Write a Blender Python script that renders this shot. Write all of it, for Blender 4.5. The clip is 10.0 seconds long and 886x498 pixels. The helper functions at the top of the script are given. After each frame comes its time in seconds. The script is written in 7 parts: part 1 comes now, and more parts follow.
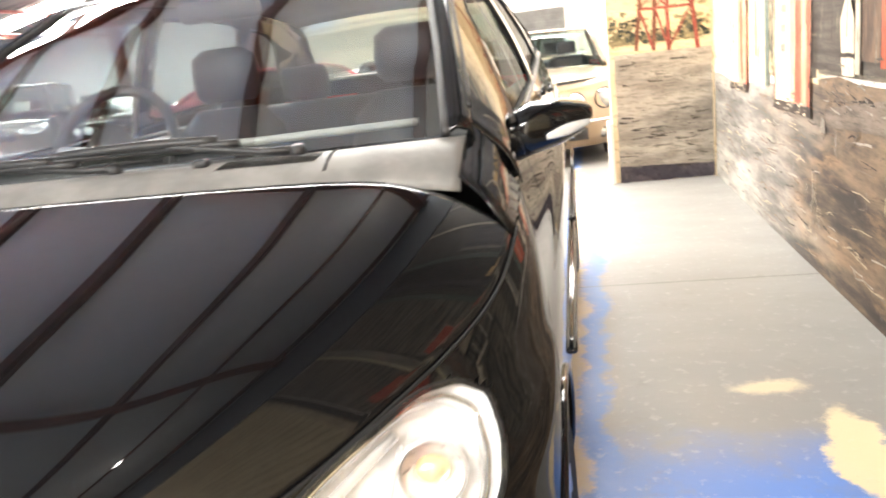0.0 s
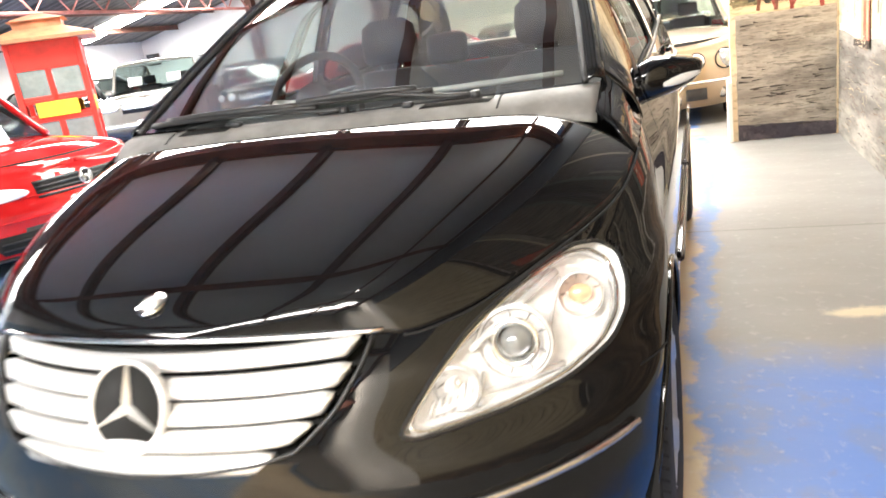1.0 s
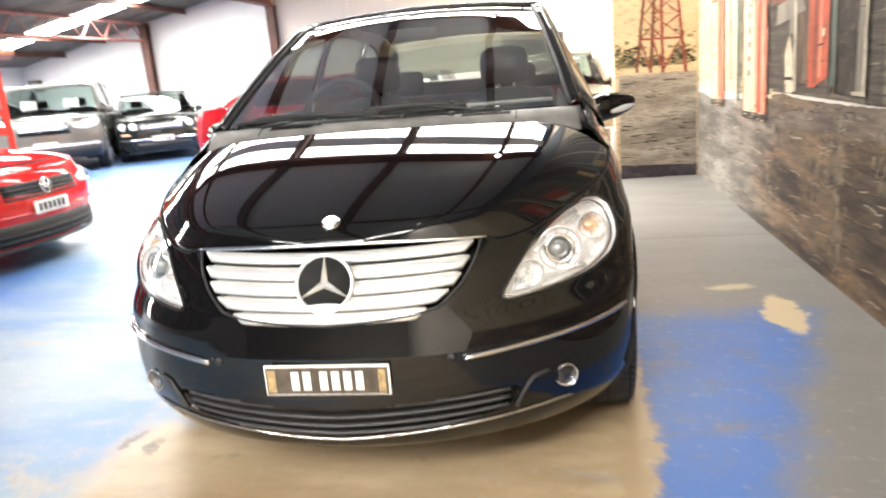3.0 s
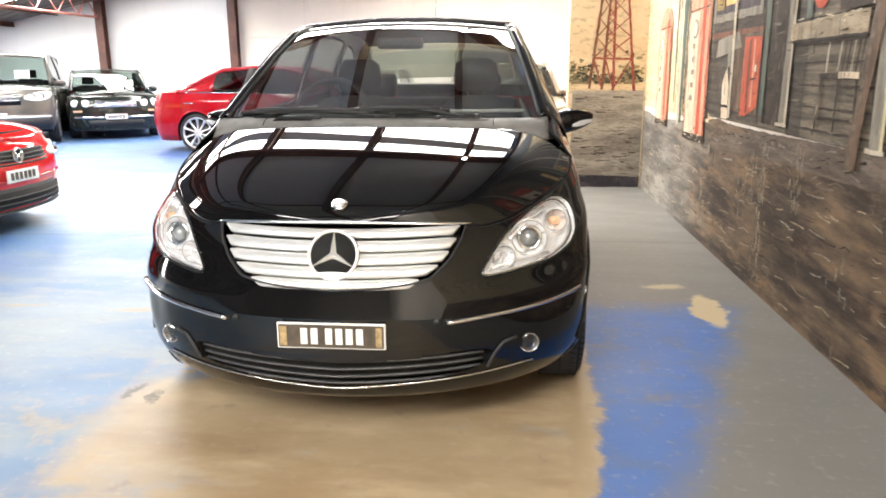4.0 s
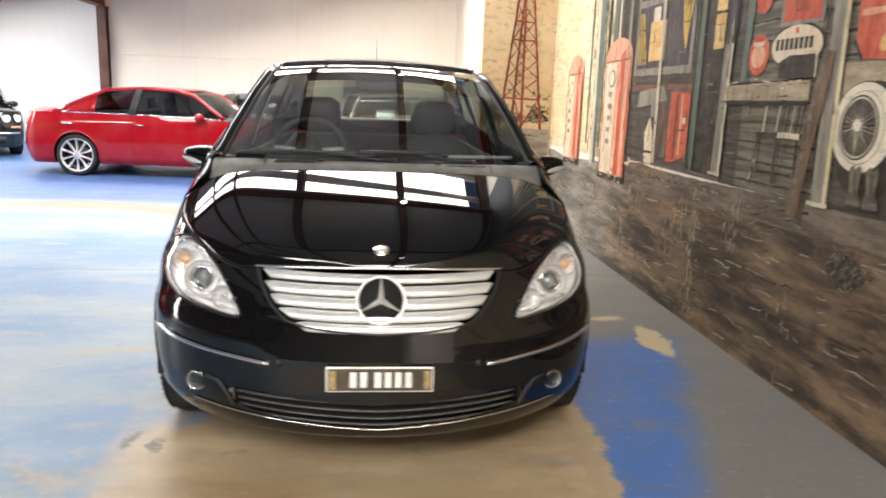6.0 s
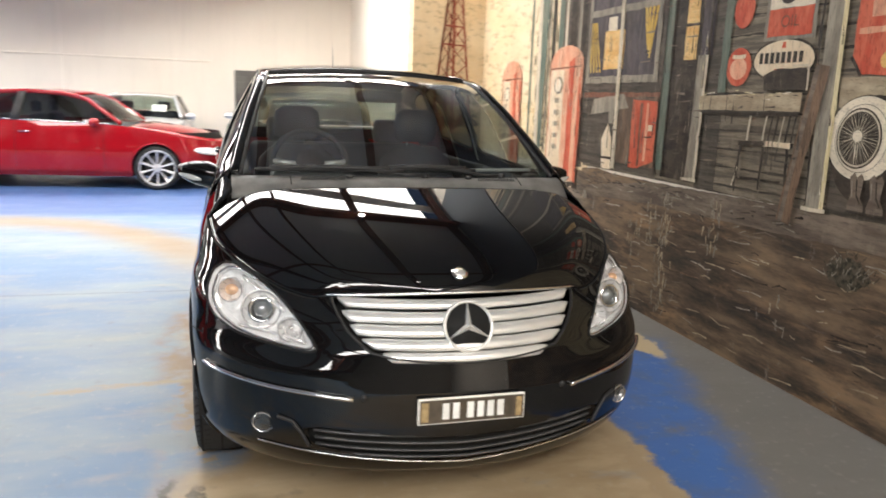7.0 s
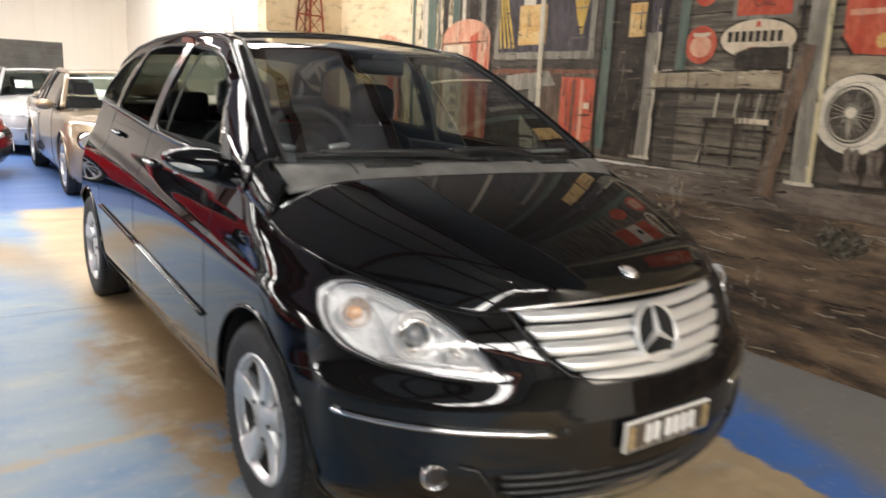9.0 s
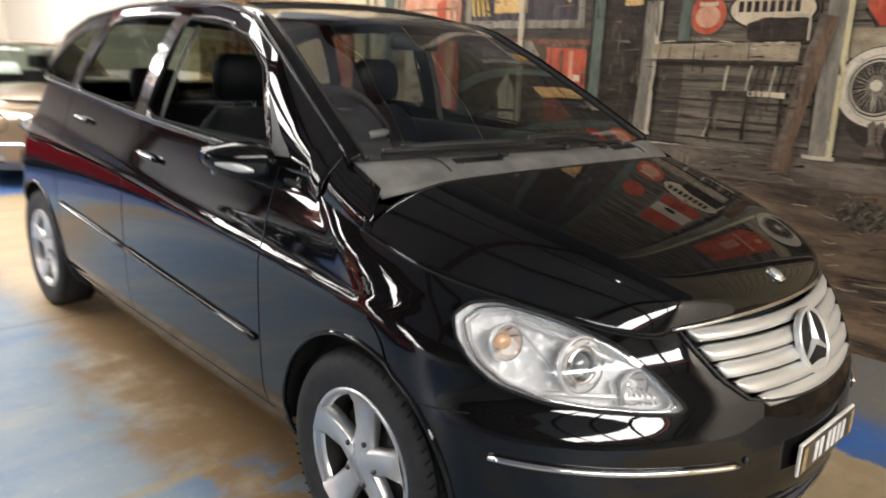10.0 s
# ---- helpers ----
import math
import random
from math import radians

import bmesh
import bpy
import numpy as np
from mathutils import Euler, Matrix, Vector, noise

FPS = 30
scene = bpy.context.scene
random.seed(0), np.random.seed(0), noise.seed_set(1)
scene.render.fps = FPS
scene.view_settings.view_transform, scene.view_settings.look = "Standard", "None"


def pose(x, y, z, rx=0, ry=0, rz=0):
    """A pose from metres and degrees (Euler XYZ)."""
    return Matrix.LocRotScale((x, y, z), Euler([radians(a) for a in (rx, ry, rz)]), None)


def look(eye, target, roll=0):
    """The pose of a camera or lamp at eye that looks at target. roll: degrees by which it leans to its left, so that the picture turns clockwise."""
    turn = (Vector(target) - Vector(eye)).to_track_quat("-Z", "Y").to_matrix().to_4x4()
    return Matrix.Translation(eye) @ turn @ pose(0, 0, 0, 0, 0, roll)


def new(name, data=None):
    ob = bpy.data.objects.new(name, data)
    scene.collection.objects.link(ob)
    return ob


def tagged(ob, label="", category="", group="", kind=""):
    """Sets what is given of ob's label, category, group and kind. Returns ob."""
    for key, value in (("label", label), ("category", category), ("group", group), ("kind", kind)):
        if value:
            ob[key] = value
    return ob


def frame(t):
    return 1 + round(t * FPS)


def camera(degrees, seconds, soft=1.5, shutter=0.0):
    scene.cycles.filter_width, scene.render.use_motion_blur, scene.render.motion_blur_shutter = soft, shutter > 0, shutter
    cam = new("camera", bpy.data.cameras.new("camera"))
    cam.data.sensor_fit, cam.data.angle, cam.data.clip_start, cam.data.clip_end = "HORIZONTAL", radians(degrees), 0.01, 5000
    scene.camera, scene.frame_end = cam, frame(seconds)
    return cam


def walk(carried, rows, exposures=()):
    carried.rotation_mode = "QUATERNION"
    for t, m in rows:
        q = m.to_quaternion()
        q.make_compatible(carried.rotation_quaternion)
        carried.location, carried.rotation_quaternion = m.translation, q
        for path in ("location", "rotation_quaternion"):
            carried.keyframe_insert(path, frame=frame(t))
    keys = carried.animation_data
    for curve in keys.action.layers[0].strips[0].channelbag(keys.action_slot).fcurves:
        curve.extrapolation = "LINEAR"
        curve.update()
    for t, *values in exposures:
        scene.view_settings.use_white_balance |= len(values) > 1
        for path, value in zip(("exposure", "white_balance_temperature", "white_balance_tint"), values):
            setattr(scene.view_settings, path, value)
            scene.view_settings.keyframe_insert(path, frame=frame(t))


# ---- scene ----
cam = camera(62.2, 10.0, soft=1.7, shutter=0.8)
PATH = [
    (0, (0.948, -0.301, 1.237), (0.555, 1.594, 0.73), -7.1),
    (0.5, (0.955, -0.546, 1.224), (0.432, 1.327, 0.758), -5.9),
    (1, (0.977, -0.837, 1.254), (0.292, 0.959, 0.702), -8.5),
    (1.5, (0.882, -1.034, 1.265), (0.357, 0.852, 0.855), -8.0),
    (2, (0.748, -1.267, 1.288), (0.288, 0.654, 0.978), -8.1),
    (2.5, (0.744, -1.552, 1.236), (0.28, 0.355, 0.847), -7.4),
    (3.8, (0.534, -2.149, 1.294), (0.402, -0.219, 0.786), -0.8),
    (4, (0.569, -2.225, 1.299), (0.393, -0.291, 0.823), -0.4),
    (4.5, (0.596, -2.355, 1.351), (0.607, -0.42, 0.845), -2.0),
    (5, (0.427, -2.447, 1.383), (0.456, -0.479, 1.025), 0.3),
    (5.5, (0.181, -2.454, 1.399), (0.317, -0.498, 1.007), 1.0),
    (5.7, (0.102, -2.413, 1.393), (0.275, -0.461, 0.996), 1.7),
    (6.8, (-0.589, -2.162, 1.416), (-0.161, -0.257, 0.982), 2.1),
    (7, (-0.722, -2.108, 1.425), (-0.179, -0.224, 1.028), 2.2),
    (7.5, (-0.967, -1.968, 1.382), (-0.363, -0.118, 0.925), 1.8),
    (8, (-1.231, -1.689, 1.402), (-0.462, 0.084, 0.887), 1.6),
    (8.5, (-1.478, -1.491, 1.395), (-0.42, 0.115, 0.85), 1.1),
    (9, (-1.645, -1.206, 1.347), (-0.52, 0.392, 0.925), 2.8),
    (9.5, (-1.766, -0.884, 1.39), (-0.6, 0.68, 0.952), 0.2),
    (10, (-1.94, -0.566, 1.373), (-0.603, 0.835, 0.873), 2.4),
]
EXPO = [(0.0, 1.72), (1.0, 1.50), (2.5, 1.20), (4.0, 0.75), (5.5, 0.40), (7.0, 0.08), (7.5, 0.05), (8.5, -0.05), (10.0, 0.01)]
walk(cam, [(t, look(eye, target, roll)) for t, eye, target, roll in PATH], EXPO)
# ---- world and light ----
world = bpy.data.worlds.new("sky")
scene.world = world
world.use_nodes = True
_n = world.node_tree.nodes
_sky = _n.new("ShaderNodeTexSky")
_sky.sky_type, _sky.sun_disc = "NISHITA", False
_sky.sun_elevation, _sky.sun_rotation = radians(50), radians(200)
world.node_tree.links.new(_sky.outputs[0], _n["Background"].inputs[0])
_n["Background"].inputs[1].default_value = 0.08

SKYLIGHT = 28.0
TUBE = 50.0


# ---- materials ----
class Nodes:
    """A short way to wire a node material."""

    def __init__(self, name):
        self.m = bpy.data.materials.new(name)
        self.m.use_nodes = True
        self.t = self.m.node_tree
        self.b = self.t.nodes["Principled BSDF"]

    def put(self, kind, **sets):
        n = self.t.nodes.new(kind)
        for k, v in sets.items():
            n.inputs[k.replace("_", " ")].default_value = v
        return n

    def wire(self, a, b):
        self.t.links.new(a, b)

    def val(self, op, a, b=0.0, clamp=False):
        n = self.t.nodes.new("ShaderNodeMath")
        n.operation, n.use_clamp = op, clamp
        for i, v in enumerate((a, b)):
            if isinstance(v, (int, float)):
                n.inputs[i].default_value = v
            else:
                self.wire(v, n.inputs[i])
        return n.outputs[0]

    def step(self, v, lo, hi):
        n = self.t.nodes.new("ShaderNodeMapRange")
        n.interpolation_type = "SMOOTHSTEP"
        self.wire(v, n.inputs[0])
        n.inputs[1].default_value, n.inputs[2].default_value = lo, hi
        return n.outputs[0]

    def mix(self, f, a, b):
        n = self.t.nodes.new("ShaderNodeMix")
        n.data_type = "RGBA"
        for sock, v in ((n.inputs[0], f), (n.inputs[6], a), (n.inputs[7], b)):
            if isinstance(v, (int, float)):
                sock.default_value = v
            elif isinstance(v, tuple):
                sock.default_value = (*v, 1)
            else:
                self.wire(v, sock)
        return n.outputs[2]

    def noise(self, scale, detail=4.0, rough=0.55, stretch=None, offset=(0, 0, 0)):
        pos = self.t.nodes.new("ShaderNodeTexCoord").outputs["Object"]
        mp = self.t.nodes.new("ShaderNodeMapping")
        mp.inputs["Location"].default_value = offset
        if stretch:
            mp.inputs["Scale"].default_value = stretch
        self.wire(pos, mp.inputs[0])
        n = self.put("ShaderNodeTexNoise", Scale=scale, Detail=detail, Roughness=rough)
        self.wire(mp.outputs[0], n.inputs["Vector"])
        return n.outputs[0]

    def bump(self, h, strength, dist=0.002):
        n = self.put("ShaderNodeBump", Strength=strength, Distance=dist)
        self.wire(h, n.inputs["Height"])
        self.wire(n.outputs[0], self.b.inputs["Normal"])


def mat(name, col, rough=0.5, metal=0.0, vary=0.12, scale=8.0, bump=0.0, bscale=60.0, coat=0.0, spec=0.5, rvary=0.1):
    """A plain surface with two scales of variation."""
    k = Nodes(name)
    a = k.noise(scale)
    c = k.mix(k.step(a, 0.3, 0.7), tuple(v * (1 - vary) for v in col), tuple(min(1, v * (1 + vary)) for v in col))
    k.wire(c, k.b.inputs["Base Color"])
    f = k.noise(scale * 7, 3)
    r = k.val("ADD", k.val("MULTIPLY", f, rvary), max(0.0, rough - rvary / 2))
    k.wire(r, k.b.inputs["Roughness"])
    k.b.inputs["Metallic"].default_value = metal
    k.b.inputs["Specular IOR Level"].default_value = spec
    k.b.inputs["Coat Weight"].default_value = coat
    k.b.inputs["Coat Roughness"].default_value = 0.03
    if bump:
        k.bump(k.noise(bscale, 5), bump)
    return k.m


def emit(name, col, strength):
    k = Nodes(name)
    k.b.inputs["Base Color"].default_value = (*col, 1)
    k.b.inputs["Emission Color"].default_value = (*col, 1)
    k.b.inputs["Emission Strength"].default_value = strength
    return k.m


def glass_mat(name, tint=(0.93, 0.96, 0.95), rough=0.0, sheen=0.075, grow=4.5):
    """Thin pane: see-through with a mirror sheen that grows at the rim."""
    k = Nodes(name)
    out = k.t.nodes["Material Output"]
    tr = k.put("ShaderNodeBsdfTransparent", Color=(*tint, 1))
    gl = k.put("ShaderNodeBsdfGlossy", Roughness=rough)
    fr = k.t.nodes.new("ShaderNodeLayerWeight")
    fr.inputs[0].default_value = 0.5
    mx = k.t.nodes.new("ShaderNodeMixShader")
    k.wire(k.val("ADD", k.val("MULTIPLY", k.val("POWER", fr.outputs["Facing"], grow), 0.9), sheen, True), mx.inputs[0])
    k.wire(tr.outputs[0], mx.inputs[1])
    k.wire(gl.outputs[0], mx.inputs[2])
    k.wire(mx.outputs[0], out.inputs[0])
    return k.m


def paint(name, col, flake=0.0, dust=0.02):
    k = Nodes(name)
    a = k.noise(2.5)
    c = k.mix(k.step(a, 0.35, 0.75), col, tuple(v + dust for v in col))
    k.wire(c, k.b.inputs["Base Color"])
    k.b.inputs["Roughness"].default_value = 0.32
    k.b.inputs["Metallic"].default_value = flake
    k.b.inputs["Specular IOR Level"].default_value = 0.5 if flake else 0.0
    k.b.inputs["Coat Weight"].default_value = 1.0
    k.b.inputs["Coat Roughness"].default_value = 0.015
    k.b.inputs["Coat IOR"].default_value = 1.5
    return k.m


BLACK_PAINT = paint("black_paint", (0.004, 0.004, 0.0045), dust=0.003)
RED_PAINT = paint("red_paint", (0.55, 0.012, 0.012))
RED_DEEP = paint("deep_red_paint", (0.30, 0.006, 0.012))
SILVER_PAINT = paint("silver_paint", (0.55, 0.56, 0.57), 0.5)
GREY_PAINT = paint("warm_grey_paint", (0.12, 0.113, 0.10), 0.4)
GOLD_PAINT = paint("champagne_paint", (0.28, 0.205, 0.13), 0.6)
DARK_PAINT = paint("dark_green_black_paint", (0.012, 0.016, 0.014))
CHROME = mat("chrome", (0.82, 0.82, 0.82), 0.09, 1.0, 0.03, rvary=0.04)
SILVER = mat("silver_lacquer", (0.82, 0.82, 0.81), 0.30, 0.58, 0.05, rvary=0.08)
ALLOY = mat("alloy", (0.66, 0.66, 0.66), 0.33, 0.8, 0.08, rvary=0.1)
RUBBER = mat("tyre_rubber", (0.022, 0.022, 0.023), 0.75, 0, 0.3, 14, 0.3, 90)
TRIM = mat("black_plastic", (0.02, 0.02, 0.021), 0.5, 0, 0.25, 20, 0.15, 300)
GREY_TRIM = mat("weathered_grey_plastic", (0.20, 0.195, 0.185), 0.55, 0, 0.25, 9, 0.15, 250)
BELT = mat("grey_webbing", (0.42, 0.40, 0.37), 0.7, 0, 0.2, 40, 0.1, 300)
GAP = mat("shut_line_black", (0.004, 0.004, 0.004), 0.8)
SEAT = mat("dark_leather", (0.012, 0.013, 0.018), 0.55, 0, 0.3, 12, 0.06, 50)
DASH = mat("soft_dashboard", (0.035, 0.036, 0.038), 0.6, 0, 0.2, 12, 0.2, 250)
LINER = mat("grey_headliner", (0.20, 0.195, 0.185), 0.9, 0, 0.1, 9)
GLASS = glass_mat("clear_glass", (0.69, 0.75, 0.73), 0.0, 0.21, 3.6)
PRIVACY = glass_mat("dark_tailgate_glass", (0.30, 0.34, 0.29))
SMOKED = glass_mat("smoked_side_glass", (0.16, 0.17, 0.165))
TINTED = glass_mat("tinted_glass", (0.22, 0.24, 0.23), 0.0, 0.001, 20.0)
TINTED_LIGHT = glass_mat("green_tinted_glass", (0.62, 0.70, 0.66))
FRONT_TINT = glass_mat("light_tinted_glass", (0.34, 0.37, 0.36), 0.0, 0.001, 20.0)
LENS = glass_mat("lamp_lens", (0.97, 0.97, 0.97))
REFLECTOR = mat("lamp_reflector", (0.97, 0.97, 0.97), 0.20, 0.5, 0.04, rvary=0.1)
def faceted(name, col, scale, rough):
    """Moulded reflector: bright metal of many small tilted facets."""
    k = Nodes(name)
    k.b.inputs["Base Color"].default_value = (*col, 1)
    k.b.inputs["Metallic"].default_value = 0.0
    k.b.inputs["Roughness"].default_value = rough
    v = k.put("ShaderNodeTexVoronoi", Scale=scale)
    k.wire(k.t.nodes.new("ShaderNodeTexCoord").outputs["Object"], v.inputs["Vector"])
    k.b.inputs["Specular IOR Level"].default_value = 1.0
    k.bump(v.outputs["Distance"], 0.7, 0.010)
    return k.m


FACET = faceted("faceted_reflector", (0.97, 0.97, 0.97), 38.0, 0.20)
OVAL_LENS = mat("clear_ribbed_lens", (0.42, 0.42, 0.41), 0.14, 0.55, 0.25, 60, coat=1.0)
LAMP_HOUSE = mat("lamp_housing_silver", (0.95, 0.95, 0.95), 0.30, 0.12, 0.03, 12, rvary=0.05)
AMBER = mat("amber_lens", (0.84, 0.53, 0.32), 0.15, 0.3, 0.12, 60, coat=1.0)
RED_LENS = mat("red_lens", (0.45, 0.01, 0.012), 0.15, 0, 0.2, 60, coat=1.0)
PAPER = mat("white_paper", (0.85, 0.85, 0.83), 0.8)
PLATE_WHITE = mat("plate_border", (0.80, 0.79, 0.75), 0.4)
PLATE_DARK = mat("plate_field", (0.075, 0.06, 0.045), 0.4, 0, 0.3, 25)
PLATE_TAN = mat("plate_tan", (0.36, 0.26, 0.13), 0.5, 0, 0.3, 60)
WHITE_CHAR = mat("plate_characters", (0.85, 0.85, 0.83), 0.4)
RUST_RED = mat("red_oxide_steel", (0.155, 0.042, 0.022), 0.55, 0, 0.35, 3, 0.2, 40)
BROWN_STEEL = mat("brown_painted_steel", (0.085, 0.032, 0.022), 0.6, 0, 0.3, 4, 0.2, 40)
OLD_BOARD = mat("rusty_brown_boards", (0.13, 0.05, 0.026), 0.7, 0, 0.55, 2.2, 0.3, 30)
PINK_STEEL = mat("faded_red_steel", (0.33, 0.12, 0.10), 0.6, 0, 0.3, 4)
DISC_MAT = mat("brake_disc", (0.06, 0.058, 0.055), 0.5, 0.3, 0.3, 20)
BOOTH_RED = mat("booth_red_paint", (0.66, 0.028, 0.018), 0.4, 0, 0.15, 4, 0.1, 40)
BOOTH_ROOF = mat("booth_roof_tan", (0.45, 0.20, 0.10), 0.6, 0, 0.25, 5)
YELLOW = mat("yellow_panel", (0.75, 0.48, 0.03), 0.5, 0, 0.1, 6)
DARK_PANE = mat("dark_green_pane", (0.16, 0.20, 0.19), 0.15)
# same roof sheet with its glow cut, to light the floor below less
SKYSHEET_DIM = emit("aged_translucent_roof_sheet", (1.0, 0.97, 0.92), SKYLIGHT * 0.62)
SKYSHEET = emit("translucent_roof_sheet", (1.0, 0.97, 0.92), SKYLIGHT)
TUBE_MAT = emit("lamp_tube", (1.0, 0.96, 0.88), TUBE)


def wall_mat(name, col, streak=0.06):
    k = Nodes(name)
    a = k.noise(0.6, 5)
    s = k.noise(1.0, 4, 0.6, (9, 9, 0.5))
    c = k.mix(k.step(a, 0.3, 0.75), col, tuple(v * 0.93 for v in col))
    c = k.mix(k.val("MULTIPLY", k.step(s, 0.5, 0.8), streak * 5), c, tuple(v * 0.80 for v in col))
    k.wire(c, k.b.inputs["Base Color"])
    k.b.inputs["Roughness"].default_value = 0.8
    k.bump(k.noise(40, 5), 0.25)
    return k.m


CREAM = wall_mat("cream_wall_paint", (0.82, 0.75, 0.655))
WHITE_WALL = wall_mat("white_wall_paint", (0.64, 0.645, 0.655))
CEIL = wall_mat("pale_ceiling_sheet", (0.54, 0.57, 0.60), 0.1)
UPPER_GREY = wall_mat("dark_upper_lining", (0.10, 0.115, 0.13), 0.1)
TAN_WALL = wall_mat("tan_wall_paint", (0.40, 0.36, 0.30), 0.1)


def corrugated():
    k = Nodes("old_corrugated_iron")
    w = k.noise(1.2, 5, 0.7, (0.6, 6, 1))
    c = k.mix(k.step(w, 0.35, 0.65), (0.022, 0.02, 0.019), (0.17, 0.145, 0.12))
    k.wire(c, k.b.inputs["Base Color"])
    k.b.inputs["Roughness"].default_value = 0.6
    return k.m


IRON = corrugated()


def floor_mat():
    """Worn painted concrete: blue coats, pale wear, bare tan bays, saw cuts."""
    k = Nodes("worn_painted_concrete")
    pos = k.t.nodes.new("ShaderNodeNewGeometry").outputs["Position"]
    wn = k.put("ShaderNodeTexNoise", Scale=1.6, Detail=6.0, Roughness=0.62)
    k.wire(pos, wn.inputs["Vector"])
    wv = k.t.nodes.new("ShaderNodeVectorMath")
    wv.operation = "MULTIPLY_ADD"
    k.wire(wn.outputs["Color"], wv.inputs[0])
    wv.inputs[1].default_value = (0.34, 0.34, 0)
    w2 = k.put("ShaderNodeTexNoise", Scale=11.0, Detail=6.0, Roughness=0.7)
    k.wire(pos, w2.inputs["Vector"])
    wf = k.t.nodes.new("ShaderNodeVectorMath")
    wf.operation = "MULTIPLY_ADD"
    k.wire(w2.outputs["Color"], wf.inputs[0])
    wf.inputs[1].default_value = (0.12, 0.12, 0)
    k.wire(pos, wf.inputs[2])
    k.wire(wf.outputs[0], wv.inputs[2])
    sp = k.t.nodes.new("ShaderNodeSeparateXYZ")
    k.wire(wv.outputs[0], sp.inputs[0])
    # warped plan coordinates (the noise has its mean at one half)
    x = k.val("SUBTRACT", sp.outputs[0], 0.23)
    y = k.val("SUBTRACT", sp.outputs[1], 0.23)

    def noise(scale, stretch, det=5, off=0):
        m = k.t.nodes.new("ShaderNodeMapping")
        m.inputs["Scale"].default_value = stretch
        m.inputs["Location"].default_value = (off, off, 0)
        k.wire(pos, m.inputs[0])
        n = k.put("ShaderNodeTexNoise", Scale=scale, Detail=det, Roughness=0.6)
        k.wire(m.outputs[0], n.inputs["Vector"])
        return n.outputs[0]

    def blob(cx, cy, rx, ry, soft=0.25):
        a = k.val("DIVIDE", k.val("SUBTRACT", x, cx), rx)
        b = k.val("DIVIDE", k.val("SUBTRACT", y, cy), ry)
        d = k.val("SQRT", k.val("ADD", k.val("MULTIPLY", a, a), k.val("MULTIPLY", b, b)))
        return k.val("SUBTRACT", 1.0, k.step(d, 1 - soft, 1 + soft))

    def rect(x0, x1, y0, y1, s=0.06):
        a = k.val("MULTIPLY", k.step(x, x0 - s, x0 + s), k.val("SUBTRACT", 1.0, k.step(x, x1 - s, x1 + s)))
        b = k.val("MULTIPLY", k.step(y, y0 - s, y0 + s), k.val("SUBTRACT", 1.0, k.step(y, y1 - s, y1 + s)))
        return k.val("MULTIPLY", a, b)

    fine = noise(22, (1, 1, 1), 5)
    big = noise(0.9, (0.55, 1.3, 1), 5, 3)
    mid = noise(3.0, (0.5, 1.2, 1), 5, 7)
    GREYC, BEIGE, TANC, BROWN = (0.175, 0.168, 0.158), (0.185, 0.178, 0.165), (0.39, 0.295, 0.18), (0.25, 0.16, 0.078)
    PALE, SKYB, BLUE, DEEP = (0.225, 0.285, 0.325), (0.105, 0.205, 0.36), (0.055, 0.15, 0.43), (0.05, 0.12, 0.33)
    # the open bay: pale wear over sky blue
    c = k.mix(k.step(big, 0.36, 0.62), SKYB, PALE)
    c = k.mix(k.val("MULTIPLY", k.step(mid, 0.52, 0.70), 0.5), c, (0.36, 0.35, 0.32))
    # deep blue towards the back
    c = k.mix(k.val("MULTIPLY", rect(-30, 1.3, 6.9, 30, 0.25), 0.9), c, DEEP)
    c = k.mix(k.val("MULTIPLY", rect(-30, -1.0, 10.2, 30, 0.6), k.step(mid, 0.45, 0.6)), c, SKYB)
    c = k.mix(blob(-5.2, 2.2, 2.4, 1.8), c, k.mix(k.step(mid, 0.4, 0.6), BLUE, SKYB))
    # tan ring round the bay
    ring = k.val("SUBTRACT", blob(-3.4, 3.2, 2.75, 3.6, 0.08), blob(-3.5, 3.2, 2.35, 3.05, 0.1), True)
    c = k.mix(k.val("MULTIPLY", ring, k.step(y, 3.2, 5.0)), c, (0.27, 0.205, 0.13))
    # bare tan bay under and before the car
    bay = k.mix(k.step(mid, 0.4, 0.75), TANC, (0.54, 0.43, 0.28))
    bay = k.mix(k.val("MULTIPLY", k.step(noise(1.5, (0.45, 1.6, 1), 6, 29), 0.48, 0.66), 0.55), bay, BROWN)
    bay = k.mix(k.val("MULTIPLY", k.step(noise(2.6, (0.6, 1.5, 1), 7, 31), 0.58, 0.70), 0.5), bay, (0.30, 0.32, 0.33))
    c = k.mix(rect(-0.98, 1.0, -9, 7.0, 0.12), c, bay)
    c = k.mix(k.val("MULTIPLY", blob(-0.82, 2.2, 0.30, 1.3, 0.30), k.step(noise(3.2, (1, 1, 1), 6, 19), 0.34, 0.56)), c, BROWN)
    c = k.mix(k.val("MULTIPLY", blob(-0.75, -0.55, 0.5, 0.35, 0.6), k.step(mid, 0.42, 0.6)), c, SKYB)
    patch = k.step(noise(4.5, (1, 1, 1), 6, 13), 0.45, 0.52)
    c = k.mix(k.val("MULTIPLY", rect(-1.10, -0.72, 0.62, 1.55, 0.07), k.val("MULTIPLY", patch, 0.75)), c, k.mix(k.step(mid, 0.4, 0.6), SKYB, PALE))
    c = k.mix(k.val("MULTIPLY", blob(-1.15, -0.1, 0.6, 0.5, 0.4), k.val("MULTIPLY", k.step(noise(5.5, (1, 1, 1), 6, 17), 0.50, 0.60), 0.45)), c, TANC)
    # right lane
    lane = k.step(x, 0.90, 0.95)
